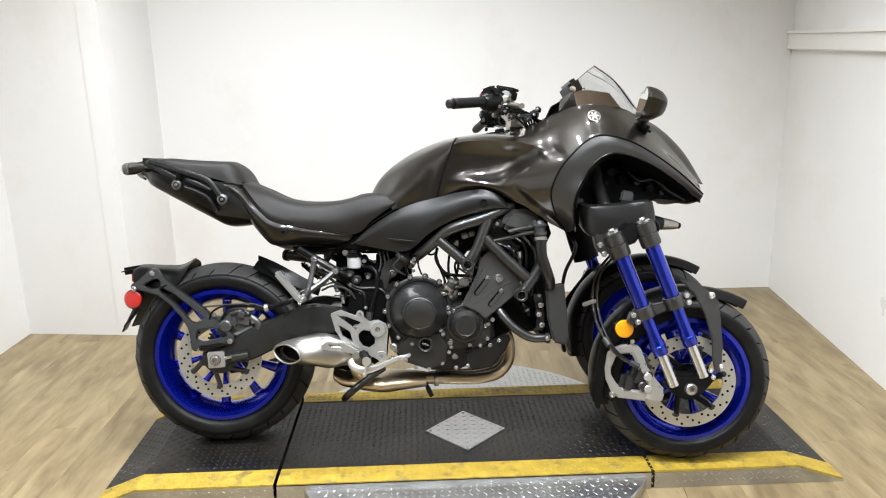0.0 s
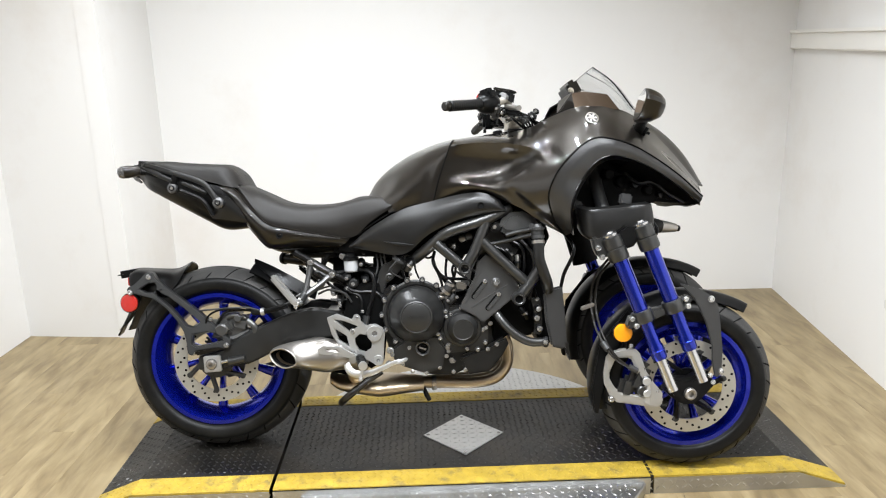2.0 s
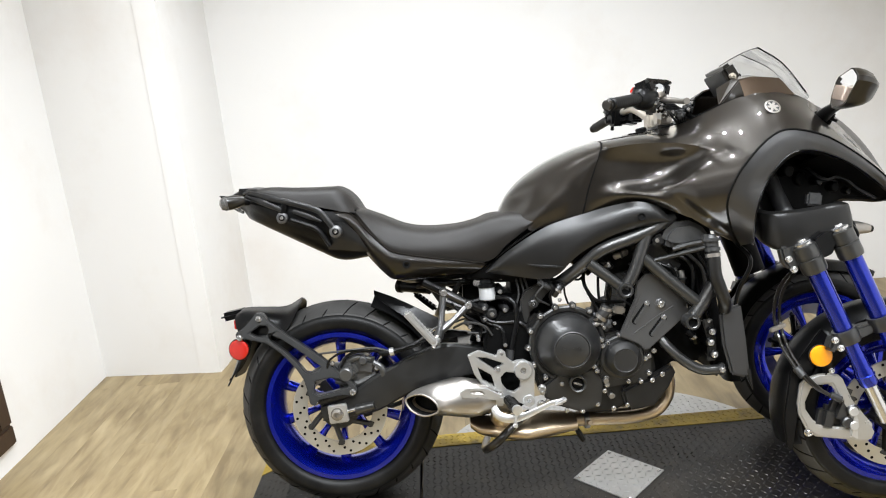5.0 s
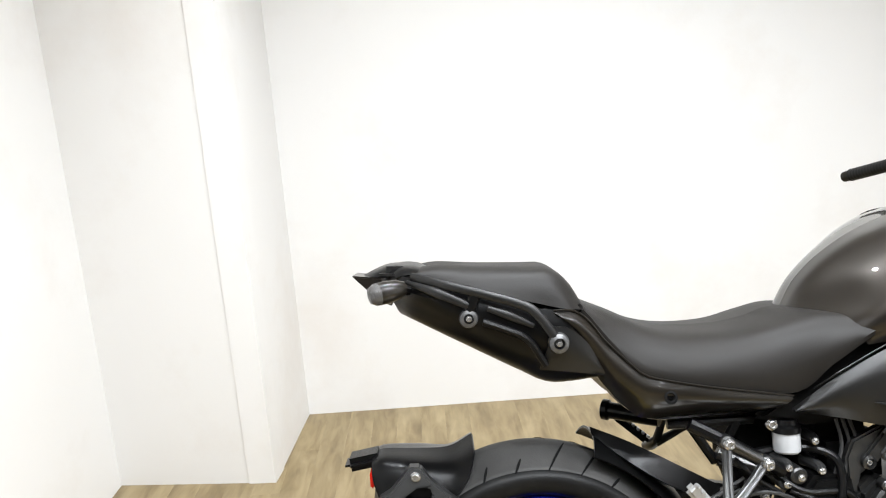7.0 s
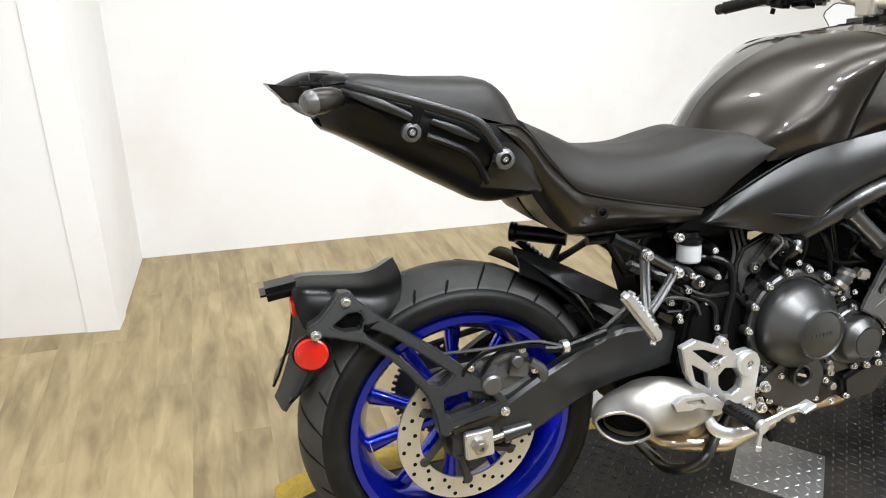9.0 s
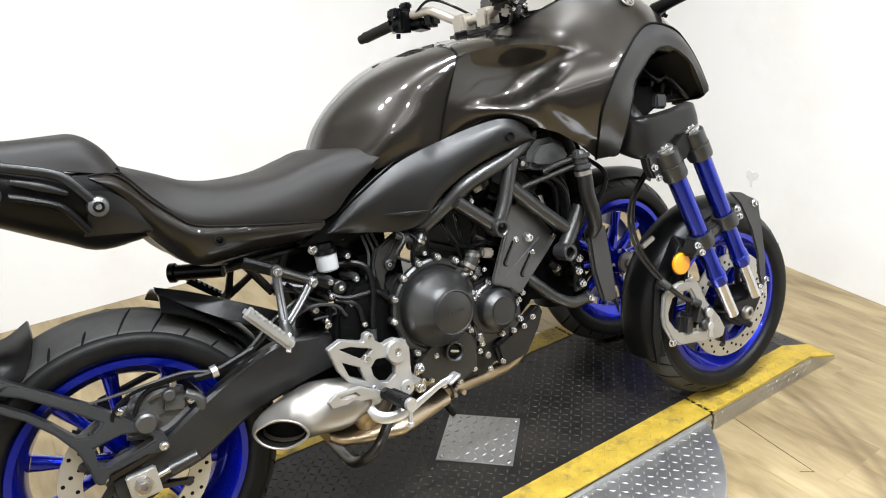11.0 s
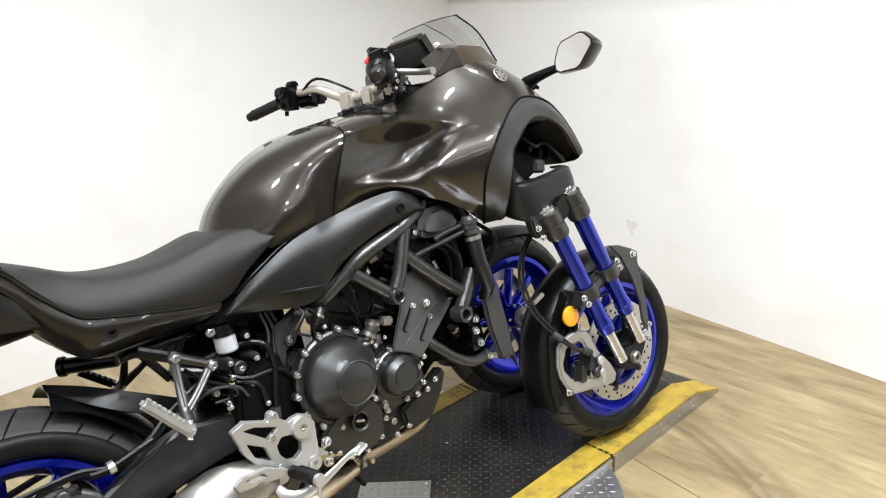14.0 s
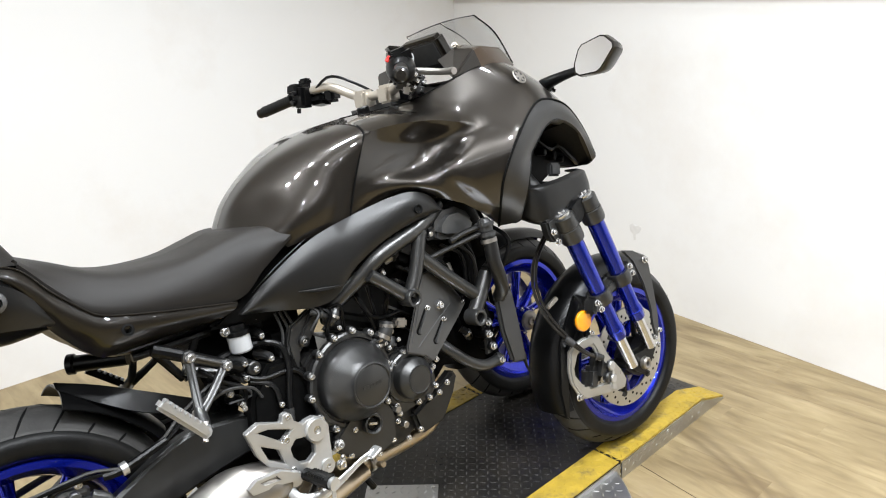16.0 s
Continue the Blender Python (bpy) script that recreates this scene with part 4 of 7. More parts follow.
pair("tail_panel", [[(0.045, -0.160, 0.868), (0.075, -0.165, 0.862), (0.105, -0.160, 0.835), (0.135, -0.148, 0.79)], [(0.035, -0.158, 0.830), (0.065, -0.165, 0.825), (0.10, -0.16, 0.805), (0.135, -0.148, 0.775)], [(0.02, -0.145, 0.790), (0.06, -0.15, 0.785), (0.10, -0.148, 0.778), (0.13, -0.14, 0.770)]], M_TEXT, "smooth dark panel under the grab rail", 14, 8, 0.004, (0.05, 0, 0.85))
P("tail_ledge", tube([(-0.205, -0.128, 0.962), (-0.15, -0.152, 0.940), (-0.099, -0.160, 0.915)], [0.004, 0.009, 0.007], n=16, seg=10, flat=0.6), M_TEXT)
P("tail_ledge", tube([(-0.066, -0.162, 0.908), (-0.03, -0.166, 0.893), (0.012, -0.168, 0.872)], [0.005, 0.008, 0.004], n=14, seg=10, flat=0.6), M_TEXT)
P("tail_ridge", tube([(-0.075, -0.157, 0.884), (-0.04, -0.16, 0.870), (0.0, -0.162, 0.848), (0.03, -0.16, 0.80)], 0.007, n=16, seg=8), M_PLASTIC)
for s in (0, 1):
    f = flip if s else (lambda p: Vector(p))
    path = [f(p) for p in ((-0.195, -0.125, 0.970), (-0.13, -0.152, 0.952), (-0.06, -0.166, 0.930), (-0.005, -0.172, 0.910), (0.018, -0.176, 0.893), (0.052, -0.180, 0.842))]
    P("grab_rail", tube(path, 0.0088, n=24, seg=10, flat=0.7), M_TEXT, "satin black grab rail")
    a = f((0.052, -0.170, 0.840))
    P("rail_boss", lathe([(0, 0), (0.018, 0), (0.019, 0.004), (0.017, 0.014), (0.010, 0.017), (0.010, 0.012), (0, 0.012)], a, (0, -1 if not s else 1, 0), 20), M_SHIELD)
    a = f((-0.100, -0.150, 0.892))
    P("rail_boss", lathe([(0, 0), (0.016, 0), (0.017, 0.006), (0.0155, 0.012), (0.009, 0.014), (0.009, 0.012), (0, 0.012)], a, (0, -1 if not s else 1, 0), 20), M_SHIELD)
    P("rail_bracket", tube([f((-0.10, -0.156, 0.900)), f((-0.085, -0.160, 0.938))], 0.011, n=4, seg=8, flat=0.6), M_PLASTIC)
    # turn signal on a short stalk
    P("signal_stalk", tube([f((-0.19, -0.10, 0.945)), f((-0.225, -0.13, 0.948))], 0.010, n=4, seg=10), M_PLASTIC)
    aim = (-0.90, -0.40 if not s else 0.40, -0.12)
    P("turn_signal", lathe([(0, -0.034), (0.012, -0.032), (0.018, -0.018), (0.0205, 0.004), (0.0200, 0.018), (0, 0.020)], f((-0.238, -0.150, 0.949)), aim, 24), M_GLOSSB, "black turn signal with a clear lens")
    P("signal_lens", lathe([(0, 0.017), (0.0200, 0.017), (0.0198, 0.024), (0.014, 0.034), (0, 0.038)], f((-0.238, -0.150, 0.949)), aim, 20), M_CLEAR)
P("tail_cap", box((-0.228, 0.014, 0.973), (0.060, 0.170, 0.032), 0.014, rot=(0, 4, 0)), M_TEXT, "smooth black cap behind the pillion seat")
P("tail_fin", plate([(-0.313, 0.9755), (-0.266, 0.968), (-0.235, 0.964), (-0.240, 0.948), (-0.281, 0.942)], -0.035, 0.075, 0.0025), M_GLOSSB, "glossy black pointed tail tip")
P("tail_light", loft([[(-0.300, 0.02, 0.965), (-0.27, -0.02, 0.968), (-0.235, -0.05, 0.965)], [(-0.295, 0.02, 0.958), (-0.262, -0.028, 0.94), (-0.23, -0.055, 0.93)], [(-0.25, 0.02, 0.925), (-0.24, -0.025, 0.92), (-0.22, -0.045, 0.91)]], 10, 8, 0.006, inward=(-0.1, 0, 0.94)), M_GLOSSB, "dark wedge tail light with a clear edge")
P("tail_lens", tube([(-0.300, 0.02, 0.964), (-0.282, -0.012, 0.950), (-0.262, -0.034, 0.932), (-0.238, -0.052, 0.918)], [0.003, 0.006, 0.007, 0.004], n=14, seg=8), M_CLEAR)
P("tail_tip", loft([[(-0.30, 0.02, 0.97), (-0.24, 0.02, 0.992), (-0.18, 0.018, 0.985)], [(-0.27, -0.02, 0.97), (-0.235, -0.045, 0.988), (-0.18, -0.06, 0.982)], [(-0.245, -0.045, 0.968), (-0.22, -0.08, 0.97), (-0.17, -0.11, 0.965)]], 10, 8, 0.006, inward=(-0.1, 0, 0.9)), M_PLASTIC)
P("tail_hump", loft([[(-0.235, 0.018, 0.986), (-0.215, 0.018, 0.993), (-0.185, 0.018, 0.990), (-0.165, 0.018, 0.980)], [(-0.23, -0.06, 0.980), (-0.213, -0.062, 0.986), (-0.185, -0.065, 0.984), (-0.165, -0.065, 0.976)], [(-0.225, -0.085, 0.968), (-0.21, -0.09, 0.972), (-0.185, -0.095, 0.972), (-0.16, -0.10, 0.965)]], 12, 8, 0.006, inward=(-0.2, 0, 0.9)), M_PLASTIC)

for x, y, z in ((0.052, -0.183, 0.840), (-0.100, -0.163, 0.892)):
    P("boss_bore", lathe([(0, 0), (0.0095, 0), (0.0095, 0.001), (0, 0.001)], (x, y + 0.0005, z), (0, -1, 0), 16), M_HOLE)
    bolt(x, y - 0.0005, z, 0.0045)
P("cowl_plug", lathe([(0, 0), (0.011, 0), (0.012, 0.002), (0.008, 0.003), (0.006, 0.0), (0, 0.0)], (0.243, -0.170, 0.728), (0, -1, 0.2), 16), M_HOLE)

# -- seats --
bm = loft([[(-0.202, 0.0191, 0.976), (-0.15, 0.0175, 0.982), (-0.07, 0.0151, 0.978), (0.02, 0.0124, 0.975), (0.060, 0.0107, 0.971), (0.092, 0.0097, 0.945), (0.116, 0.0091, 0.900)],
           [(-0.198, -0.05, 0.980), (-0.15, -0.06, 0.986), (-0.07, -0.072, 0.977), (0.02, -0.085, 0.969), (0.058, -0.09, 0.964), (0.090, -0.09, 0.938), (0.114, -0.085, 0.898)],
           [(-0.194, -0.09, 0.974), (-0.15, -0.098, 0.975), (-0.07, -0.11, 0.960), (0.02, -0.122, 0.949), (0.055, -0.126, 0.940), (0.080, -0.125, 0.916), (0.102, -0.115, 0.897)],
           [(-0.185, -0.10, 0.964), (-0.15, -0.108, 0.958), (-0.07, -0.125, 0.934), (0.02, -0.135, 0.909), (0.065, -0.137, 0.896), (0.085, -0.135, 0.892), (0.108, -0.118, 0.888)]], 28, 14, 0.006, inward=(-0.02, 0, 0.88))
P("pillion_seat", bm, M_SEAT, "black vinyl pillion seat")
bm = loft([[(0.105, 0.0099, 0.905), (0.175, 0.0078, 0.873), (0.233, 0.006, 0.845), (0.302, 0.004, 0.830), (0.391, 0.001, 0.828), (0.455, -0.001, 0.838), (0.497, -0.002, 0.851), (0.55, -0.004, 0.850)],
           [(0.104, -0.07, 0.903), (0.175, -0.08, 0.869), (0.24, -0.09, 0.838), (0.31, -0.095, 0.823), (0.40, -0.10, 0.822), (0.47, -0.10, 0.836), (0.52, -0.085, 0.850), (0.575, -0.08, 0.848)],
           [(0.110, -0.115, 0.895), (0.170, -0.125, 0.850), (0.235, -0.138, 0.818), (0.32, -0.142, 0.802), (0.42, -0.142, 0.805), (0.50, -0.142, 0.828), (0.56, -0.135, 0.843), (0.615, -0.142, 0.838)],
           [(0.107, -0.135, 0.890), (0.158, -0.150, 0.828), (0.212, -0.160, 0.780), (0.32, -0.163, 0.765), (0.44, -0.160, 0.758), (0.52, -0.164, 0.788), (0.58, -0.168, 0.812), (0.636, -0.170, 0.828)],
           [(0.104, -0.132, 0.886), (0.150, -0.150, 0.818), (0.203, -0.158, 0.766), (0.314, -0.162, 0.739), (0.470, -0.152, 0.714), (0.535, -0.164, 0.760), (0.58, -0.168, 0.790), (0.632, -0.169, 0.822)]], 34, 20, 0.006, inward=(0.35, 0, 0.75))
P("rider_seat", bm, M_SEAT, "scooped black vinyl rider seat")

# glossy cowl under the seat
pair("seat_cowl", [[(0.045, -0.150, 0.894), (0.085, -0.150, 0.892), (0.112, -0.148, 0.872), (0.140, -0.153, 0.832), (0.190, -0.160, 0.779), (0.206, -0.162, 0.768), (0.230, -0.163, 0.760), (0.314, -0.166, 0.741), (0.468, -0.156, 0.711)],
                   [(0.060, -0.160, 0.884), (0.090, -0.163, 0.868), (0.118, -0.163, 0.836), (0.145, -0.166, 0.793), (0.190, -0.170, 0.750), (0.215, -0.170, 0.738), (0.25, -0.170, 0.731), (0.33, -0.170, 0.718), (0.462, -0.157, 0.701)],
                   [(0.078, -0.158, 0.868), (0.100, -0.156, 0.838), (0.126, -0.148, 0.792), (0.150, -0.146, 0.752), (0.192, -0.150, 0.714), (0.215, -0.152, 0.704), (0.25, -0.152, 0.701), (0.33, -0.152, 0.697), (0.445, -0.149, 0.690)],
                   [(0.088, -0.148, 0.856), (0.108, -0.132, 0.815), (0.126, -0.120, 0.768), (0.150, -0.122, 0.733), (0.190, -0.130, 0.690), (0.212, -0.131, 0.684), (0.26, -0.132, 0.684), (0.33, -0.132, 0.684), (0.428, -0.136, 0.683)]], M_GLOSSB, "glossy dark seat side cowl", 34, 14, 0.004, (0.3, 0, 0.75))
P("cowl_edge", tube([(0.050, -0.153, 0.894), (0.085, -0.153, 0.892), (0.112, -0.151, 0.872), (0.140, -0.156, 0.832), (0.190, -0.163, 0.779), (0.206, -0.165, 0.768), (0.230, -0.166, 0.760), (0.314, -0.169, 0.741), (0.466, -0.159, 0.711)], 0.0018, n=30, seg=6), M_GLOSSB)
P("cowl_lower", loft([[(0.11, -0.115, 0.80), (0.16, -0.12, 0.72), (0.215, -0.128, 0.682), (0.33, -0.13, 0.680), (0.43, -0.13, 0.682)], [(0.13, -0.06, 0.765), (0.17, -0.07, 0.705), (0.23, -0.08, 0.668), (0.33, -0.09, 0.664), (0.43, -0.10, 0.668)], [(0.14, 0.0, 0.76), (0.18, 0.0, 0.70), (0.24, 0.0, 0.66), (0.33, 0.0, 0.655), (0.43, 0.0, 0.66)]], 18, 8, 0.004, inward=(0.3, 0, 0.75)), M_PLASTIC)

# -- tank and front body --
bm = loft([[(0.520, -0.003, 0.840), (0.552, -0.004, 0.895), (0.592, -0.005, 0.936), (0.643, -0.006, 0.971), (0.694, -0.008, 0.997), (0.764, -0.010, 1.022), (0.822, -0.012, 1.036)],
           [(0.524, -0.042, 0.838), (0.557, -0.048, 0.891), (0.598, -0.056, 0.931), (0.649, -0.070, 0.966), (0.699, -0.096, 0.991), (0.766, -0.130, 1.0145), (0.820, -0.150, 1.027)],
           [(0.548, -0.094, 0.832), (0.584, -0.110, 0.867), (0.626, -0.132, 0.908), (0.672, -0.154, 0.938), (0.718, -0.188, 0.960), (0.765, -0.212, 0.982), (0.804, -0.2365, 0.999)],
           [(0.580, -0.150, 0.825), (0.612, -0.172, 0.843), (0.650, -0.190, 0.864), (0.690, -0.202, 0.884), (0.730, -0.209, 0.901), (0.758, -0.219, 0.917), (0.7815, -0.2265, 0.938)],
           [(0.604, -0.162, 0.792), (0.634, -0.173, 0.798), (0.668, -0.184, 0.806), (0.698, -0.190, 0.812), (0.716, -0.196, 0.814), (0.732, -0.201, 0.820), (0.7465, -0.204, 0.824)]], 36, 24, 0.004, inward=(0.75, 0, 0.85))
P("tank_cover", bm, M_PAINT, "glossy graphite tank cover with sparkle")
# body from the tank seam to the nose
RIDGE = [(0.806, -0.237, 1.000), (0.89, -0.247, 1.006), (0.985, -0.260, 1.001), (1.050, -0.281, 0.986), (1.104, -0.307, 0.966), (1.130, -0.345, 0.956), (1.150, -0.380, 0.945)]
CORNER = RIDGE[4]
SKIN = [
    [(0.826, -0.013, 1.037), (0.92, -0.05, 1.046), (1.0, -0.085, 1.050), (1.075, -0.130, 1.062), (1.140, -0.190, 1.090), (1.200, -0.232, 1.110)]
    + [(1.258, -0.245, 1.114), (1.33, -0.215, 1.110), (1.40, -0.180, 1.092), (1.47, -0.165, 1.040), (1.56, -0.14, 0.955), (1.645, -0.115, 0.862)],
    [(0.822, -0.150, 1.028), (0.92, -0.162, 1.036), (1.0, -0.170, 1.030), (1.07, -0.200, 1.034), (1.13, -0.252, 1.046), (1.190, -0.292, 1.064)]
    + [(1.24, -0.308, 1.076), (1.32, -0.292, 1.066), (1.40, -0.262, 1.030), (1.47, -0.232, 0.982), (1.555, -0.190, 0.912), (1.635, -0.160, 0.838)],
    [(0.816, -0.203, 1.018), (0.91, -0.212, 1.024), (0.995, -0.226, 1.019), (1.062, -0.252, 1.010), (1.12, -0.290, 1.004), (1.162, -0.336, 1.004)]
    + [(1.235, -0.352, 1.036), (1.32, -0.340, 1.026), (1.405, -0.306, 0.990), (1.475, -0.278, 0.946), (1.55, -0.240, 0.898), (1.622, -0.205, 0.828)],
    RIDGE
    + [(1.200, -0.384, 0.985), (1.248, -0.380, 1.004), (1.33, -0.370, 0.988), (1.41, -0.340, 0.953), (1.515, -0.290, 0.892), (1.610, -0.240, 0.820)],
]
# the hollow behind the front panel: lines from the tank seam to the panel's folded edge, ridge downwards
SCOOP = [
    [(0.804, -0.2365, 0.994), (0.89, -0.2425, 0.9995), (0.982, -0.2540, 0.9940), (1.047, -0.2750, 0.9790), (1.1025, -0.3075, 0.9640)],
    [(0.794, -0.232, 0.968), (0.88, -0.222, 0.962), (0.965, -0.222, 0.954), (1.018, -0.234, 0.948), (1.047, -0.264, 0.944), (1.068, -0.313, 0.941)],
    [(0.784, -0.227, 0.940), (0.865, -0.221, 0.926), (0.940, -0.221, 0.914), (0.980, -0.235, 0.908), (1.005, -0.264, 0.907), (1.028, -0.308, 0.910)],
    [(0.775, -0.223, 0.914), (0.855, -0.224, 0.904), (0.920, -0.230, 0.893), (0.955, -0.247, 0.888), (0.975, -0.270, 0.886), (0.994, -0.299, 0.885)],
    [(0.767, -0.219, 0.892), (0.845, -0.232, 0.889), (0.905, -0.248, 0.879), (0.945, -0.266, 0.871), (0.968, -0.280, 0.866), (0.991, -0.293, 0.866)],
    [(0.759, -0.212, 0.866), (0.838, -0.236, 0.873), (0.902, -0.257, 0.864), (0.945, -0.270, 0.850), (0.978, -0.277, 0.842), (1.008, -0.285, 0.840)],
    [(0.748, -0.204, 0.824), (0.836, -0.214, 0.843), (0.907, -0.235, 0.848), (0.955, -0.246, 0.830), (0.99, -0.262, 0.812), (1.028, -0.277, 0.793)],
]
FLANK = [(1.150, -0.381, 0.944), (1.112, -0.372, 0.888), (1.098, -0.350, 0.826), (1.124, -0.302, 0.756), (1.166, -0.243, 0.705)]
HEM = [SCOOP[-1][-1], (1.09, -0.289, 0.747), FLANK[-1]]


def fairing(f, core):
    """The skin from tank seam to nose, the hollow side below its ridge, and the panel in front of the hollow, in one piece."""
    n, m = 140, 40
    lines = [cr([f(p) for p in r], n) for r in SKIN]
    cols = [cr([ln[i] for ln in lines], 18) for i in range(n)]
    edge = [c[-1] for c in cols]
    fold, k = (min(range(n), key=lambda i: (edge[i] - f(q)).length) for q in (CORNER, RIDGE[-1]))
    low = [cr([f(p) for p in r], fold + 1) for r in SCOOP]
    hollow = [[edge[i]] + cr([ln[i] for ln in low], m - 1) for i in range(fold + 1)]
    bm = bmesh.new()
    grid(bm, cols)
    grid(bm, hollow)
    # front panel between the folded edge and the wheel arch
    left, right = hollow[-1], cr([edge[k]] + [f(p) for p in FLANK[1:]], m)
    hem = cr([f(p) for p in HEM], k - fold + 1)
    rows = []
    for i in range(fold, k + 1):
        u = (i - fold) / (k - fold)
        row = []
        for j in range(m):
            v = j / (m - 1)
            q = left[j] * (1 - u) + right[j] * u + edge[i] * (1 - v) + hem[i - fold] * v
            q -= (left[0] * (1 - u) + right[0] * u) * (1 - v) + (left[-1] * (1 - u) + right[-1] * u) * v
            row.append(q)
        rows.append(row)
    grid(bm, rows)
    bmesh.ops.remove_doubles(bm, verts=bm.verts[:], dist=1e-5)
    # ease the sheet between its folds, which keep their line
    keep = [edge[i] for i in range(0, k + 1)]
    free = [v for v in bm.verts if not v.is_boundary and min((v.co - p).length_squared for p in keep) > 0.0075 ** 2]
    for _ in range(14):
        bmesh.ops.smooth_vert(bm, verts=free, factor=0.5, use_axis_x=True, use_axis_y=True, use_axis_z=True)
    bmesh.ops.recalc_face_normals(bm, faces=bm.faces[:])
    bm.normal_update()
    if sum((q.calc_center_median() - core).dot(q.normal) * q.calc_area() for q in bm.faces) < 0:
        bmesh.ops.reverse_faces(bm, faces=bm.faces[:])
    bm.normal_update()
    bmesh.ops.solidify(bm, geom=bm.faces[:], thickness=0.004)
    P("front_fairing", bm, M_PAINT, "glossy graphite front fairing with a scooped side", sharp=75)


fairing(lambda p: Vector(p), Vector((1.1, 0, 0.85)))
fairing(flip, flip((1.1, 0, 0.85)))
P("tank_seam", tube([(0.8175, -0.203, 1.0195), (0.8055, -0.2385, 1.0005), (0.7935, -0.2335, 0.968), (0.7835, -0.2285, 0.940), (0.7665, -0.2205, 0.892), (0.7485, -0.2055, 0.826)], 0.0022, n=24, seg=6), M_HOLE)
# matte arch over the wheel
outer = [(1.166, -0.242, 0.704), (1.122, -0.302, 0.756), (1.096, -0.352, 0.826), (1.110, -0.377, 0.885), (1.140, -0.386, 0.930), (1.195, -0.384, 0.981), (1.248, -0.381, 1.002), (1.33, -0.371, 0.985), (1.41, -0.341, 0.950), (1.515, -0.291, 0.889), (1.612, -0.240, 0.818)]
inner = [(1.172, -0.312, 0.716), (1.160, -0.362, 0.785), (1.172, -0.374, 0.840), (1.192, -0.366, 0.874), (1.210, -0.376, 0.903), (1.240, -0.381, 0.934), (1.283, -0.380, 0.949), (1.345, -0.366, 0.939), (1.43, -0.335, 0.905), (1.52, -0.285, 0.856), (1.606, -0.234, 0.800)]
mid_c = [((Vector(a) + Vector(b)) / 2 + Vector((0, -0.008, 0.0))) for a, b in zip(outer, inner)]
inn2 = [Vector(b) + Vector((0.01, 0.05, -0.004)) for b in inner]
pair("wheel_arch", [outer, mid_c, inner], M_MATTE, "matte grey wheel arch panel", 40, 8, 0.005, (1.35, 0.1, 0.75))
pair("arch_lip", [inner, [Vector(b) + Vector((0.012, 0.03, -0.010)) for b in inner], inn2], M_PLASTIC, "", 40, 5, 0.003, (1.3, -0.8, 0.7))
P("arch_seam", tube(outer, 0.003, n=60, seg=6), M_HOLE)
# nose, inner cockpit and headlight bucket
nose = [(1.33, -0.215, 1.108), (1.40, -0.180, 1.090), (1.47, -0.165, 1.038), (1.56, -0.14, 0.953), (1.645, -0.115, 0.860)]
nose_c = [(1.40, -0.029, 1.112), (1.44, -0.0305, 1.105), (1.53, -0.0335, 1.052), (1.612, -0.036, 0.968), (1.678, -0.0377, 0.86)]
bm = loft([nose_c, [(x - 0.004, -0.085, z - 0.006) for x, y, z in nose_c], nose], 20, 10, 0.004, inward=(1.3, 0, 0.8))
P("nose_cowl", bm, M_GLOSSB, "glossy dark centre of the nose")
bm = loft([[(1.678, -0.0377, 0.858), (1.645, -0.115, 0.858), (1.612, -0.238, 0.818)], [(1.68, -0.0374, 0.82), (1.635, -0.12, 0.815), (1.606, -0.234, 0.798)], [(1.60, -0.035, 0.79), (1.595, -0.14, 0.785), (1.59, -0.225, 0.79)]], 10, 6, 0.004, inward=(1.2, 0, 0.9))
P("nose_lip", bm, M_PLASTIC)
# fill of the arch cavity, its shade painted in as near-black colour
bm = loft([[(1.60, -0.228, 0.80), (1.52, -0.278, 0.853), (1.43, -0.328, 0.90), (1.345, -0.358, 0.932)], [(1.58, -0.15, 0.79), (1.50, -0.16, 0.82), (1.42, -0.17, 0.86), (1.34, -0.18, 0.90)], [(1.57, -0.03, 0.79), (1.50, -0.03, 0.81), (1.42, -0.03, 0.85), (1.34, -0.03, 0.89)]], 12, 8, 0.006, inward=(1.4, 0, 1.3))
P("nose_underside", bm, M_RECESS_SHADE)
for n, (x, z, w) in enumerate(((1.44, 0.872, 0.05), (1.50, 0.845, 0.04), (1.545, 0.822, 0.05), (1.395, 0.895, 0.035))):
    P("headlight_bracket", box((x, -0.20 + 0.02 * n, z), (w, 0.05, 0.022), 0.005, rot=(0, 32, 8 * n)), M_RECESS_SHADE if n % 2 else M_PLASTIC)
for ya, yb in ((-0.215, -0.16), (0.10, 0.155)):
    P("inner_fender", plate([(1.185, 0.74), (1.182, 0.85), (1.225, 0.925), (1.285, 0.942), (1.345, 0.932), (1.43, 0.897), (1.52, 0.848), (1.585, 0.806), (1.55, 0.797), (1.47, 0.806), (1.42, 0.785), (1.36, 0.758), (1.30, 0.745)], ya, yb, 0.01), M_RECESS_SHADE)
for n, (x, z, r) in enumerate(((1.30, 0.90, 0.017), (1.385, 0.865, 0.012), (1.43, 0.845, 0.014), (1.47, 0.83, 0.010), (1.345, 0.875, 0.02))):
    P("headlight_fitting", rod((x, -0.20, z), (x + 0.012, -0.245 + 0.006 * n, z - 0.004), r), (M_RECESS_SHADE, M_PLASTIC)[n % 2])
P("headlight_wire", tube([(1.36, -0.24, 0.90), (1.40, -0.25, 0.865), (1.45, -0.24, 0.868), (1.50, -0.235, 0.83), (1.56, -0.21, 0.80)], 0.006, n=20, seg=6), M_PLASTIC)
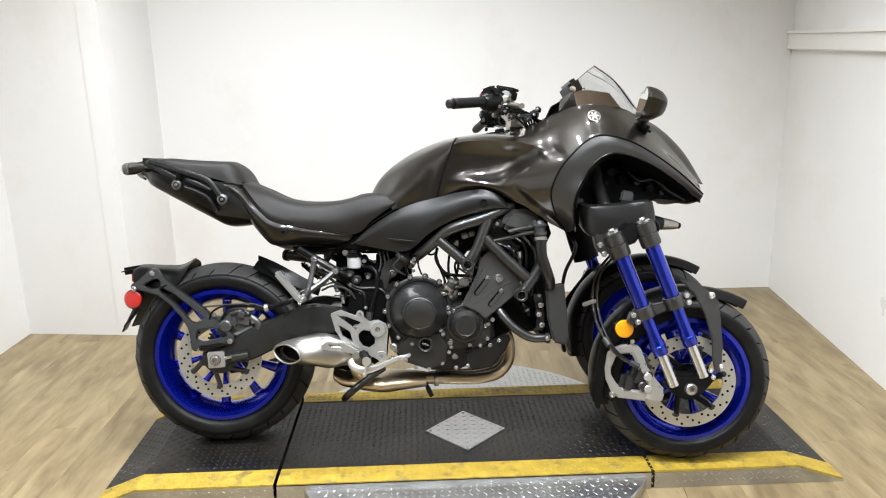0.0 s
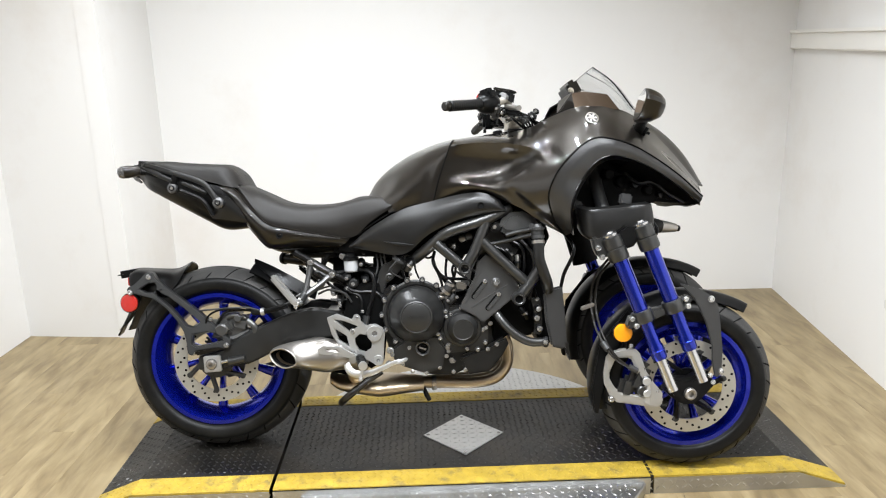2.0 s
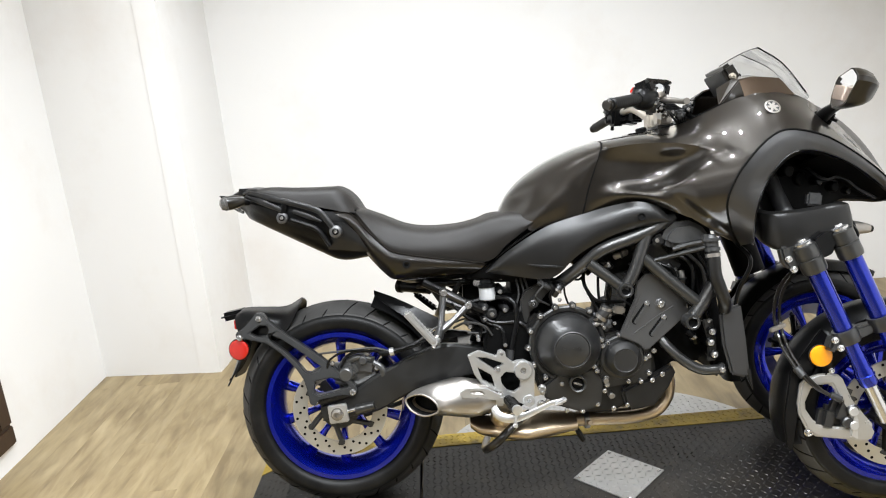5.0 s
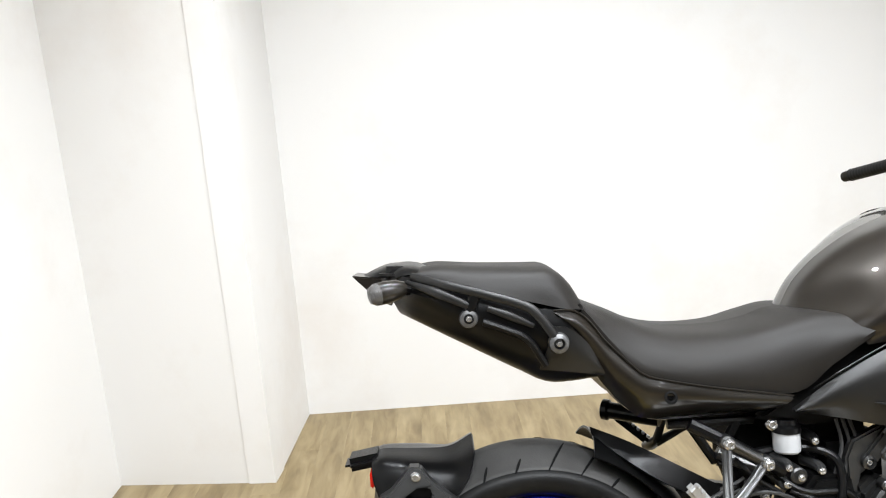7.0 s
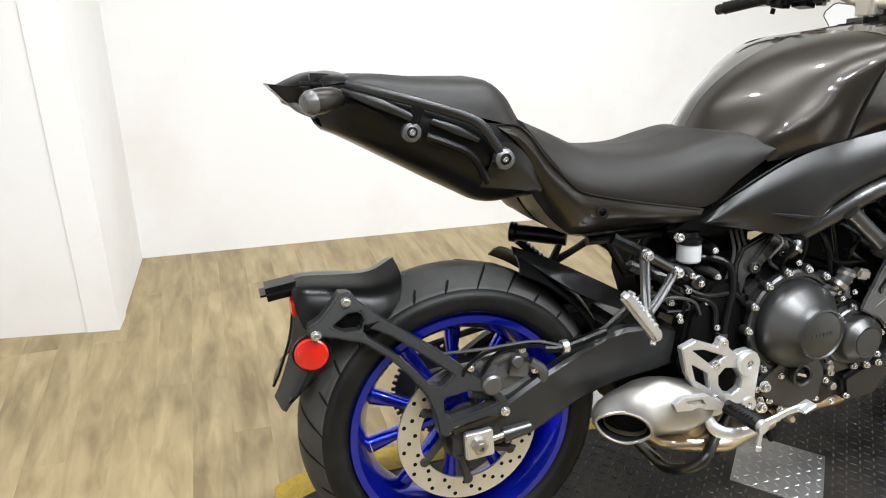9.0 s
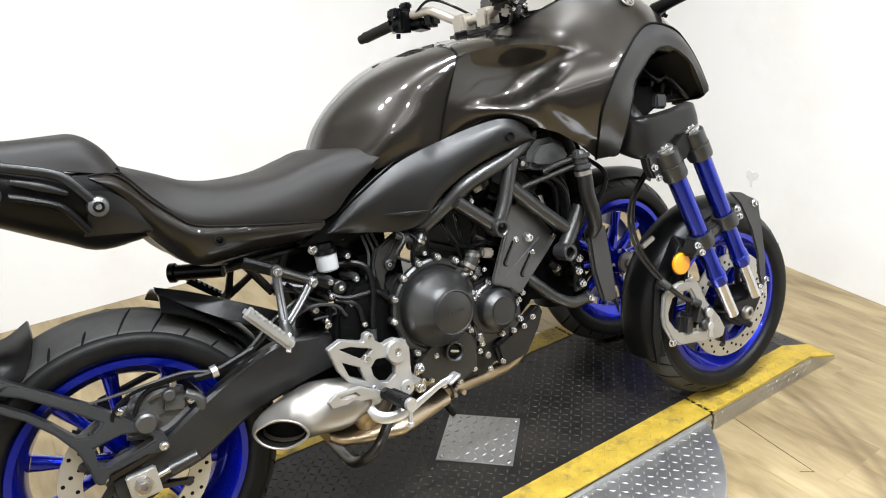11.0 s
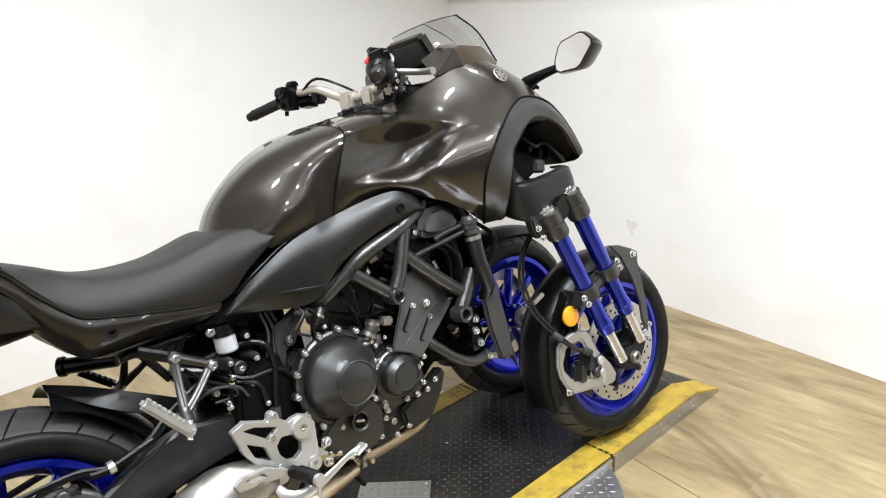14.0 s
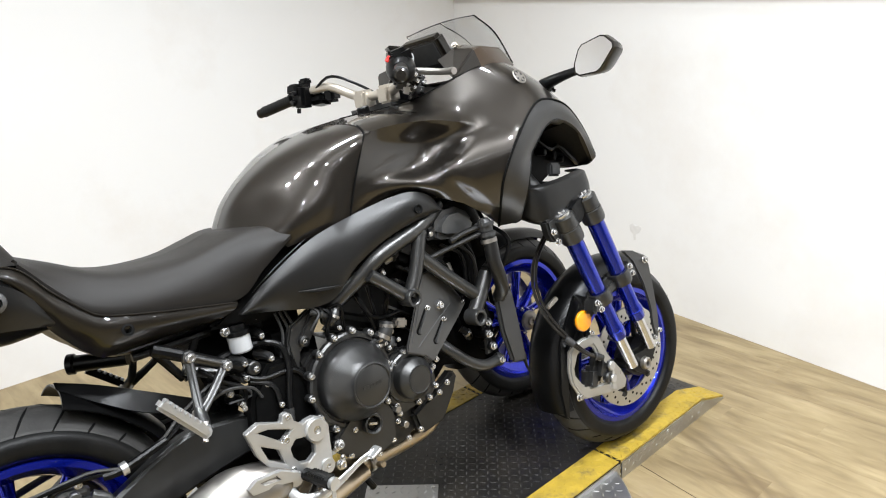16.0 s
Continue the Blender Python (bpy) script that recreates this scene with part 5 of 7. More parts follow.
cock = [(0.92, -0.050, 1.045), (1.0, -0.085, 1.049), (1.075, -0.130, 1.061), (1.140, -0.190, 1.089), (1.200, -0.232, 1.109), (1.258, -0.245, 1.113), (1.33, -0.215, 1.107)]
bm = loft([cock, [(0.93, -0.03, 1.035), (1.01, -0.05, 1.025), (1.08, -0.09, 1.03), (1.15, -0.13, 1.05), (1.22, -0.16, 1.07), (1.28, -0.16, 1.08), (1.36, -0.14, 1.09)], [(0.93, -0.012, 1.034), (1.01, -0.017, 1.02), (1.08, -0.02, 1.015), (1.15, -0.02, 1.03), (1.22, -0.022, 1.05), (1.28, -0.024, 1.07), (1.36, -0.026, 1.09)]], 20, 8, 0.004, inward=(1.15, 0, 0.8))
P("cockpit_panel", bm, M_PLASTIC)
TL, TR, BR, BL, RT, RB = (1.198, -0.226, 1.157), (1.243, -0.208, 1.164), (1.259, -0.250, 1.113), (1.205, -0.240, 1.106), (1.319, -0.204, 1.154), (1.354, -0.213, 1.104)
IN_A, IN_B, IN_C, LOW, UP = (1.215, -0.14, 1.172), (1.255, -0.135, 1.180), (1.33, -0.135, 1.166), (1.157, -0.178, 1.095), (1.178, -0.11, 1.150)


def facets(polys, f, core):
    """Folded flat panels with a little thickness and softened folds."""
    bm = bmesh.new()
    for poly in polys:
        bm.faces.new([bm.verts.new(f(q)) for q in poly])
    bmesh.ops.remove_doubles(bm, verts=bm.verts[:], dist=1e-5)
    folds = [e for e in bm.edges if len(e.link_faces) == 2]
    bmesh.ops.bevel(bm, geom=folds, offset=0.004, segments=2, affect="EDGES", clamp_overlap=True)
    bmesh.ops.recalc_face_normals(bm, faces=bm.faces[:])
    bm.normal_update()
    if sum((q.calc_center_median() - f(core)).dot(q.normal) * q.calc_area() for q in bm.faces) < 0:
        bmesh.ops.reverse_faces(bm, faces=bm.faces[:])
    bm.normal_update()
    bmesh.ops.solidify(bm, geom=bm.faces[:], thickness=0.004)
    return bm


for side in (lambda q: Vector(q), flip):
    P("dash_garnish", facets([(TL, TR, BR, BL), (TR, RT, RB, BR), (TL, IN_A, IN_B, TR), (TR, IN_B, IN_C, RT)], side, (1.26, -0.12, 1.06)), M_BRONZE, "folded bronze panel beside the screen", sharp=20)
    P("garnish_inner", facets([(LOW, TL, BL), (LOW, UP, IN_A, TL)], side, (1.28, -0.12, 1.06)), M_PAINT, "dark inner face of the dash panel", sharp=20)
    P("cockpit_edge", tube([side(q) for q in ((0.93, -0.055, 1.047), (1.0, -0.088, 1.052), (1.075, -0.135, 1.064), (1.140, -0.192, 1.092), (1.205, -0.236, 1.113))], 0.0014, n=24, seg=6), M_HOLE)
# round emblem
em = P("emblem", lathe([(0, 0), (0.021, 0), (0.021, 0.002), (0.0195, 0.003), (0.0175, 0.003), (0.0170, 0.0012), (0, 0.0012)], (1.239, -0.326, 1.066), (0.10, -0.86, 0.50), 28), M_STEEL, "round bright emblem")
bm = bmesh.new()
for k in range(3):
    a = math.pi / 3 * k
    q = Matrix.Translation((1.239, -0.326, 1.066)) @ Vector((0.10, -0.86, 0.50)).to_track_quat("Z", "Y").to_matrix().to_4x4() @ pose(0, 0, 0.0022, 0, 0, math.degrees(a))
    b2 = bmesh.new()
    bmesh.ops.create_cube(b2, size=1, matrix=q @ Matrix.Diagonal((0.030, 0.006, 0.0012, 1)))
    merge(bm, b2)
P("emblem_bars", bm, M_STEEL, "", em, smooth=False)
P("emblem_field", lathe([(0, 0.0013), (0.0168, 0.0013), (0.0168, 0.0016), (0, 0.0016)], (1.239, -0.326, 1.066), (0.10, -0.86, 0.50), 24), M_CAST, "", em, smooth=False)

# textured side cover over the frame
up = [(0.466, -0.150, 0.686), (0.539, -0.176, 0.744), (0.642, -0.196, 0.800), (0.744, -0.208, 0.827), (0.837, -0.230, 0.846), (0.902, -0.246, 0.849), (0.955, -0.248, 0.826), (0.980, -0.240, 0.790)]
lo = [(0.468, -0.152, 0.682), (0.545, -0.172, 0.668), (0.612, -0.198, 0.656), (0.663, -0.214, 0.664), (0.725, -0.222, 0.716), (0.80, -0.236, 0.755), (0.87, -0.246, 0.776), (0.978, -0.240, 0.786)]
pair("side_cover", [up, [(Vector(a) * 0.75 + Vector(b) * 0.25 + Vector((0, -0.013, 0))) for a, b in zip(up, lo)], [(Vector(a) * 0.35 + Vector(b) * 0.65 + Vector((0, -0.012, 0))) for a, b in zip(up, lo)], lo], M_TEXT, "grained matte black side cover", 34, 12, 0.004, (0.7, 0.1, 0.75))
P("cover_crease", tube([(0.585, -0.203, 0.700), (0.63, -0.216, 0.692), (0.68, -0.226, 0.688)], [0.001, 0.005, 0.001], n=14, seg=6), M_TEXT)
P("cover_socket", lathe([(0, 0.0), (0.006, 0.0), (0.009, 0.004), (0.011, 0.004), (0.011, 0.0), (0, -0.002)], (0.897, -0.262, 0.808), (0, -1, 0.1), 16), M_HOLE)
P("cover_trim", tube([(0.50, -0.163, 0.722), (0.539, -0.181, 0.752), (0.60, -0.192, 0.788), (0.63, -0.195, 0.803)], [0.0008, 0.002, 0.002, 0.0008], n=18, seg=6), M_PLASTIC)

# windscreen
tr, br = Vector((1.281, -0.168, 1.248)), Vector((1.415, -0.155, 1.115))
edge_r = [tr, Vector((1.345, -0.172, 1.198)), br]
edge_c = [Vector((1.292, -0.03, 1.258)), Vector((1.385, -0.03, 1.200)), Vector((1.47, -0.03, 1.095))]
bm = loft([edge_r, [Vector((1.288, -0.10, 1.256)), Vector((1.375, -0.10, 1.203)), Vector((1.455, -0.09, 1.105))], edge_c], 14, 8, 0.003, inward=(1.2, 0, 1.0))
ws = P("windscreen", bm, M_SCREEN, "low clear acrylic windscreen")
ws.visible_shadow = False
P("screen_edge", tube([tuple(flip(tr)), tuple(edge_c[0]), tuple(tr)], 0.0012, n=16, seg=6), M_SHIELD)
P("screen_edge", tube([tuple(tr), tuple(edge_r[1]), tuple(br)], 0.0016, n=16, seg=6), M_PLASTIC)

P("screen_clip", box((1.212, -0.150, 1.178), (0.018, 0.018, 0.014), 0.004, rot=(0, 25, 20)), M_BEIGE)
# -- instruments and bars --
P("instrument_panel", box((1.245, 0.0, 1.185), (0.040, 0.160, 0.085), 0.010, rot=(0, -28, 0)), M_GLOSSB, "black digital instrument")
P("display", box((1.2265, 0.0, 1.175), (0.004, 0.135, 0.062), 0.0015, rot=(0, -28, 0)), M_CAST)
P("instrument_hood", box((1.275, 0.0, 1.165), (0.06, 0.15, 0.06), 0.02, rot=(0, -20, 0)), M_PLASTIC)
bar = [(0.955, -0.255, 1.128), (0.990, -0.205, 1.140), (1.025, -0.11, 1.098), (1.040, -0.02, 1.090), (1.035, 0.07, 1.098), (1.010, 0.155, 1.138), (0.990, 0.22, 1.140)]
P("handlebar", tube(bar, 0.0125, n=40, seg=12), M_BEIGE, "pale titanium-coloured handlebar")
P("bar_clamp", box((1.035, -0.06, 1.085), (0.045, 0.05, 0.05), 0.008), M_BEIGE)
P("bar_clamp", box((1.035, 0.045, 1.085), (0.045, 0.05, 0.05), 0.008), M_BEIGE)
P("top_yoke", box((1.05, -0.01, 1.045), (0.11, 0.20, 0.035), 0.012), M_FRAME)
P("ignition_switch", rod((0.985, -0.012, 1.03), (0.98, -0.012, 1.066), 0.017), M_PLASTIC)
for name, a, b in (("grip", (0.800, -0.410, 1.1005), (0.905, -0.285, 1.122)), ("grip", (0.936, 0.415, 1.112), (0.962, 0.275, 1.128))):
    a, b = Vector(a), Vector(b)
    d = (b - a).normalized()
    ln = (b - a).length
    prof = [(0, 0), (0.013, 0), (0.0165, 0.003)]
    for k in range(14):
        s = 0.006 + (ln - 0.02) * k / 13
        prof += [(0.0160, s), (0.0154, s + 0.002), (0.0154, s + 0.004)]
    prof += [(0.0165, ln - 0.010), (0.021, ln - 0.006), (0.021, ln), (0, ln)]
    P(name, lathe(prof, a, d, 18), M_RUBBER, "ribbed black rubber grip")
    P("bar_end", lathe([(0, 0), (0.010, 0), (0.0135, 0.003), (0.0135, 0.014), (0.010, 0.020), (0.010, 0.024), (0, 0.024)], a - d * 0.024, d, 18), M_GLOSSB)
bm = lathe([(0.017, -0.012), (0.024, -0.004), (0.031, 0.012), (0.034, 0.030), (0.033, 0.056), (0.028, 0.066), (0.012, 0.068)], (0.905, -0.285, 1.122), (0.105, 0.125, 0.0215), 22)
box((0.925, -0.268, 1.150), (0.05, 0.045, 0.04), 0.010, rot=(10, -12, -40), bm=bm)
box((0.945, -0.238, 1.150), (0.04, 0.05, 0.035), 0.008, rot=(0, 15, -40), bm=bm)
box((0.912, -0.276, 1.150), (0.034, 0.022, 0.030), 0.008, rot=(0, -10, -40), bm=bm)
P("throttle_switch", bm, M_PLASTIC)
P("kill_switch", rod((0.897, -0.252, 1.143), (0.905, -0.258, 1.154), 0.0075), M_REDCAP, "red kill switch")
bm = box((0.972, 0.245, 1.132), (0.048, 0.052, 0.066), 0.009, rot=(10, 0, 12))
box((0.952, 0.250, 1.150), (0.030, 0.038, 0.030), 0.006, rot=(0, 20, 12), bm=bm)
box((0.985, 0.240, 1.168), (0.026, 0.034, 0.018), 0.005, rot=(0, 8, 12), bm=bm)
box((1.010, 0.215, 1.112), (0.055, 0.06, 0.030), 0.01, rot=(0, 10, 12), bm=bm)
box((1.020, 0.170, 1.118), (0.05, 0.03, 0.040), 0.008, rot=(0, 0, 30), bm=bm)
rod((0.945, 0.252, 1.118), (0.936, 0.252, 1.116), 0.008, 12, bm)
rod((0.945, 0.236, 1.140), (0.934, 0.236, 1.139), 0.007, 12, bm)
rod((0.962, 0.262, 1.100), (0.960, 0.264, 1.086), 0.006, 10, bm)
P("left_switch", bm, M_PLASTIC)
P("brake_master", tube([(0.975, -0.235, 1.150), (1.005, -0.175, 1.150)], 0.014, n=4, seg=12), M_ALU)
P("brake_lever", tube([(0.990, -0.225, 1.120), (1.006, -0.262, 1.112), (1.014, -0.30, 1.104), (1.014, -0.338, 1.100)], [0.0085, 0.0085, 0.0075, 0.0085], n=18, seg=12), M_STEEL, "bright brake lever")
P("clutch_lever", tube([(1.04, 0.20, 1.135), (1.06, 0.28, 1.125), (1.05, 0.37, 1.12), (1.03, 0.41, 1.12)], [0.009, 0.007, 0.0065, 0.008], n=16, seg=8), M_ALU)
P("brake_fluid_box", box((0.985, -0.190, 1.156), (0.06, 0.05, 0.036), 0.006, rot=(0, 14, -30)), M_PLASTIC)
for x, y, z, w in ((0.955, -0.262, 1.108, 0.032), (0.975, -0.245, 1.095, 0.026), (0.985, -0.225, 1.105, 0.024), (1.0, -0.20, 1.085, 0.028), (1.03, -0.165, 1.09, 0.03), (1.06, -0.15, 1.082, 0.024), (1.085, -0.14, 1.095, 0.026), (1.10, -0.125, 1.115, 0.022)):
    P("bar_fitting", box((x, y, z), (w, w * 0.8, w * 0.7), w * 0.22, rot=(20, 700 * x, -35)), M_CAST if w > 0.027 else M_PLASTIC)
    bolt(x - 0.004, y - w * 0.45, z, 0.0042)
for k in range(4):
    P("cable", tube([(0.955 + 0.012 * k, -0.25 + 0.012 * k, 1.10), (1.0 + 0.02 * k, -0.205 + 0.02 * k, 1.120 - 0.008 * k), (1.06 + 0.015 * k, -0.13 + 0.01 * k, 1.10 - 0.006 * k), (1.13 + 0.01 * k, -0.08, 1.06)], 0.0045, n=18, seg=6), M_PLASTIC)
P("fluid_box_lid", box((0.990, -0.190, 1.176), (0.063, 0.053, 0.009), 0.003, rot=(0, 14, -30)), M_GLOSSB)
for k in range(5):
    P("cable", tube([(0.965 + 0.01 * k, -0.225 + 0.02 * k, 1.12), (1.03 + 0.012 * k, -0.17 + 0.015 * k, 1.075 + 0.006 * k), (1.07 + 0.008 * k, -0.10 + 0.012 * k, 1.055), (1.12, -0.06, 1.04)], 0.0038, n=18, seg=6), M_PLASTIC)
for x, z, w in ((0.955, 1.098, 0.03), (0.99, 1.085, 0.026), (1.055, 1.085, 0.03), (1.085, 1.10, 0.028)):
    P("lever_perch", box((x, -0.215 + (x - 0.95) * 0.6, z), (w, 0.03, 0.026), 0.007, rot=(12, 20, -30)), M_CAST if w > 0.027 else M_ALU)
P("cable", tube([(0.985, 0.22, 1.13), (1.0, 0.14, 1.165), (1.03, 0.06, 1.13), (1.10, 0.0, 1.06)], 0.004, n=16, seg=6), M_PLASTIC)

# -- mirrors --
def mirror(f, side):
    P("mirror_stem", tube([f((1.402, -0.262, 1.035)), f((1.398, -0.30, 1.044)), f((1.392, -0.355, 1.052)), f((1.385, -0.430, 1.060))], [0.019, 0.014, 0.011, 0.013], n=16, seg=12), M_PLASTIC)
    P("mirror_foot", box(f((1.41, -0.262, 1.032)), (0.06, 0.03, 0.03), 0.011, rot=(0, 30, -25 * side)), M_PLASTIC)
    c = f((1.345, -0.478, 1.080))
    nrm = Vector((-0.97, 0.06 * side, 0.20)).normalized()
    out = Vector((0, -side, 0))
    u = (out - nrm * out.dot(nrm)).normalized()
    v = nrm.cross(u)
    if v.z < 0:
        v = -v
    shape = [(-0.060, -0.036), (-0.062, -0.012), (-0.048, 0.026), (-0.036, 0.038), (0.024, 0.050), (0.040, 0.046), (0.064, 0.024), (0.066, 0.010), (0.026, -0.038), (0.010, -0.046), (-0.045, -0.046)]
    ring = []
    for (xa, za), (xb, zb) in zip(shape, shape[1:] + shape[:1]):
        ring += [Vector((xa, za, 0)), Vector((xa, za, 0)).lerp(Vector((xb, zb, 0)), 0.5)]
    bm = bmesh.new()
    rows = []
    for k, d in ((0.95, 0.003), (1.0, 0.004), (1.03, -0.006), (0.98, -0.022), (0.84, -0.042), (0.58, -0.058), (0.25, -0.064)):
        rows.append([c + u * q.x * 0.98 * k + v * q.y * 0.9 * k + nrm * d for q in ring])
    vs = grid(bm, rows, closed=True)
    bm.faces.new(vs[0])
    bm.faces.new(vs[-1])
    body = P("mirror", bm, M_GLOSSB, "black angular mirror housing")
    bm = bmesh.new()
    vs = [bm.verts.new(c + u * q.x * 0.90 + v * q.y * 0.83 + nrm * 0.0036) for q in ring]
    face = bm.faces.new(vs)
    e = bmesh.ops.extrude_face_region(bm, geom=[face])
    bmesh.ops.translate(bm, verts=[w for w in e["geom"] if isinstance(w, bmesh.types.BMVert)], vec=nrm * 0.0012)
    P("mirror_glass", bm, M_MIRROR, "mirror glass", body, smooth=False)


mirror(lambda p: Vector(p), 1)
mirror(flip, -1)

def slot(a, b, r):
    """A capsule outline between two points in the side plane."""
    d = (Vector((b[0], 0, b[1])) - Vector((a[0], 0, a[1]))).normalized()
    t0 = math.atan2(d.z, d.x)
    ends = [(b, t0 - math.pi / 2), (a, t0 + math.pi / 2)]
    return [(c[0] + r * math.cos(t + math.pi * k / 6), c[1] + r * math.sin(t + math.pi * k / 6)) for c, t in ends for k in range(7)]


# -- frame tubes --
FR = 0.0185
for path, r in (
    ([(0.992, -0.215, 0.800), (0.965, -0.226, 0.787), (0.906, -0.232, 0.760), (0.796, -0.225, 0.726), (0.749, -0.205, 0.692), (0.700, -0.175, 0.653), (0.652, -0.148, 0.618)], FR),
    ([(0.914, -0.232, 0.755), (0.876, -0.236, 0.664), (0.844, -0.236, 0.612)], FR * 0.92),
    ([(0.752, -0.226, 0.690), (0.800, -0.231, 0.648), (0.838, -0.234, 0.614)], FR * 0.85),
    ([(0.895, -0.230, 0.700), (0.967, -0.238, 0.626), (1.040, -0.250, 0.556)], FR * 0.92),
    ([(1.082, -0.255, 0.605), (1.046, -0.255, 0.553), (1.012, -0.255, 0.510)], FR),
):
    P("frame_tube", tube(path, r, n=22, seg=14), M_FRAME)
    P("frame_tube", tube([flip(p) for p in path], r, n=22, seg=10), M_FRAME)
for x, z, y in ((0.842, 0.610, -0.243), (1.010, 0.510, -0.268)):
    P("tube_end", lathe([(0.0125, 0.040), (0.0125, 0.0), (0.015, -0.002), (0.0195, -0.002), (0.021, 0.001), (0.021, 0.04), (0.0125, 0.04)][::-1], (x, y - 0.016, z), (0, 1, 0), 24), M_FRAME)
    P("tube_bore", rod((x, y - 0.006, z), (x, y - 0.002, z), 0.0127), M_HOLE)
P("frame_gusset", plate([(0.640, 0.648), (0.665, 0.652), (0.671, 0.632), (0.640, 0.606), (0.610, 0.578), (0.586, 0.556), (0.576, 0.518), (0.561, 0.531), (0.559, 0.588), (0.573, 0.619)], -0.150, -0.130, 0.004), M_FRAME)
P("gusset_arm", plate(slot((0.598, 0.582), (0.644, 0.634), 0.0135), -0.158, -0.146, 0.004), M_FRAME)
for x, z in ((0.642, 0.634), (0.660, 0.608), (0.596, 0.580)):
    P("gusset_boss", lathe([(0, 0), (0.012, 0), (0.0125, 0.002), (0.0125, 0.010), (0.0085, 0.012), (0.0075, 0.006), (0, 0.006)], (x, -0.150, z), (0, -1, 0), 20), M_FRAME)
    bolt(x, -0.154, z, 0.0055)
P("head_casting", plate([(0.93, 0.75), (1.02, 0.80), (1.10, 0.80), (1.13, 0.70), (1.09, 0.62), (1.0, 0.66)], -0.17, 0.10, 0.01), M_RECESS_SHADE)

# -- engine --
P("crankcase", plate([(0.575, 0.40), (0.570, 0.53), (0.605, 0.560), (0.650, 0.532), (0.74, 0.512), (0.80, 0.500), (0.85, 0.485), (0.925, 0.45), (0.935, 0.36), (0.885, 0.285), (0.80, 0.245), (0.71, 0.252), (0.63, 0.288), (0.59, 0.33)], -0.165, 0.15, 0.010), M_TEXT, "black engine block")
# inner blocks take the near-black that paints in shade between the parts
P("cylinder_block", plate([(0.872, 0.595), (0.925, 0.700), (0.985, 0.715), (1.062, 0.630), (0.985, 0.450), (0.860, 0.440), (0.800, 0.495), (0.805, 0.520), (0.858, 0.530)], -0.160, 0.140, 0.012), M_RECESS_SHADE)
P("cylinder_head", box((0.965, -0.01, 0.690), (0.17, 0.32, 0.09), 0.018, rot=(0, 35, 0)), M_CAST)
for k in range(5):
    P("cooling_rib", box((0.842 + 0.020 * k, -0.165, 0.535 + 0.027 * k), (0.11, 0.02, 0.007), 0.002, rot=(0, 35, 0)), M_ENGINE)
P("airbox", box((0.78, -0.01, 0.76), (0.30, 0.32, 0.11), 0.03, rot=(0, -12, 0)), M_RECESS_SHADE)
P("gearbox_top", box((0.585, -0.01, 0.57), (0.15, 0.22, 0.14), 0.03), M_RECESS_SHADE)
P("throttle_body", box((0.848, -0.01, 0.690), (0.125, 0.30, 0.085), 0.02, rot=(0, -12, 0)), M_RECESS_SHADE)
# cables that cross the open space over the gearbox
for path, r in (([(0.742, -0.16, 0.640), (0.752, -0.175, 0.605), (0.768, -0.178, 0.560), (0.772, -0.17, 0.520)], 0.0042), ([(0.790, -0.15, 0.650), (0.783, -0.17, 0.600), (0.786, -0.175, 0.555), (0.790, -0.17, 0.515)], 0.0042),
                ([(0.752, -0.17, 0.600), (0.775, -0.18, 0.578), (0.810, -0.18, 0.570), (0.852, -0.175, 0.568)], 0.0050), ([(0.665, -0.15, 0.640), (0.700, -0.165, 0.648), (0.728, -0.165, 0.640), (0.745, -0.16, 0.648)], 0.0036)):
    P("cable", tube(path, r, n=20, seg=8), M_PLASTIC)
cc = (0.683, -0.165, 0.458)
bm = lathe([(0.112, 0.0), (0.112, 0.012), (0.107, 0.016), (0.099, 0.016), (0.096, 0.010), (0.0925, 0.010), (0.0915, 0.030), (0.088, 0.040), (0.080, 0.049), (0.063, 0.070), (0.0525, 0.085), (0.0515, 0.091), (0.0485, 0.0925), (0.0465, 0.0895), (0, 0.0895)], cc, (0, -1, 0), 64)
clutch = P("clutch_cover", bm, M_ENGINE, "domed satin black clutch cover")
P("cover_badge", lathe([(0, 0), (0.045, 0), (0.045, 0.0015), (0.043, 0.0025), (0, 0.0025)], (cc[0], cc[1] - 0.0885, cc[2]), (0, -1, 0), 40), M_ENGINE, "", clutch)
bm = bmesh.new()
for k in range(6):
    box((cc[0] - 0.022 + 0.0088 * k, cc[1] - 0.0912, cc[2] + 0.001), (0.006, 0.0012, 0.008), 0, bm=bm)
P("badge_marks", bm, M_ENGINE, "", clutch, smooth=False)
for k in range(14):
    a = radians(28 + 330 / 13 * k)
    if k in (11, 12):
        continue
    x, z = cc[0] + 0.114 * math.cos(a), cc[2] + 0.114 * math.sin(a)
    P("bolt_boss", rod((x, -0.164, z), (x, -0.186, z), 0.010, 12), M_ENGINE)
    bolt(x, -0.186, z, 0.0055)
gc = (0.833, -0.165, 0.409)
P("generator_flange", plate([(0.766, 0.365), (0.768, 0.452), (0.795, 0.482), (0.845, 0.482), (0.888, 0.460), (0.920, 0.412), (0.916, 0.350), (0.888, 0.325), (0.84, 0.328), (0.785, 0.322)], -0.182, -0.163, 0.006), M_ENGINE)
bm = lathe([(0.064, 0.0), (0.064, 0.022), (0.060, 0.026), (0.052, 0.027), (0.0505, 0.046), (0.048, 0.052), (0.035, 0.061), (0.0335, 0.0635), (0.0320, 0.0625), (0, 0.0625)], gc, (0, -1, 0), 48)
gen = P("generator_cover", bm, M_ENGINE, "round black generator cover")
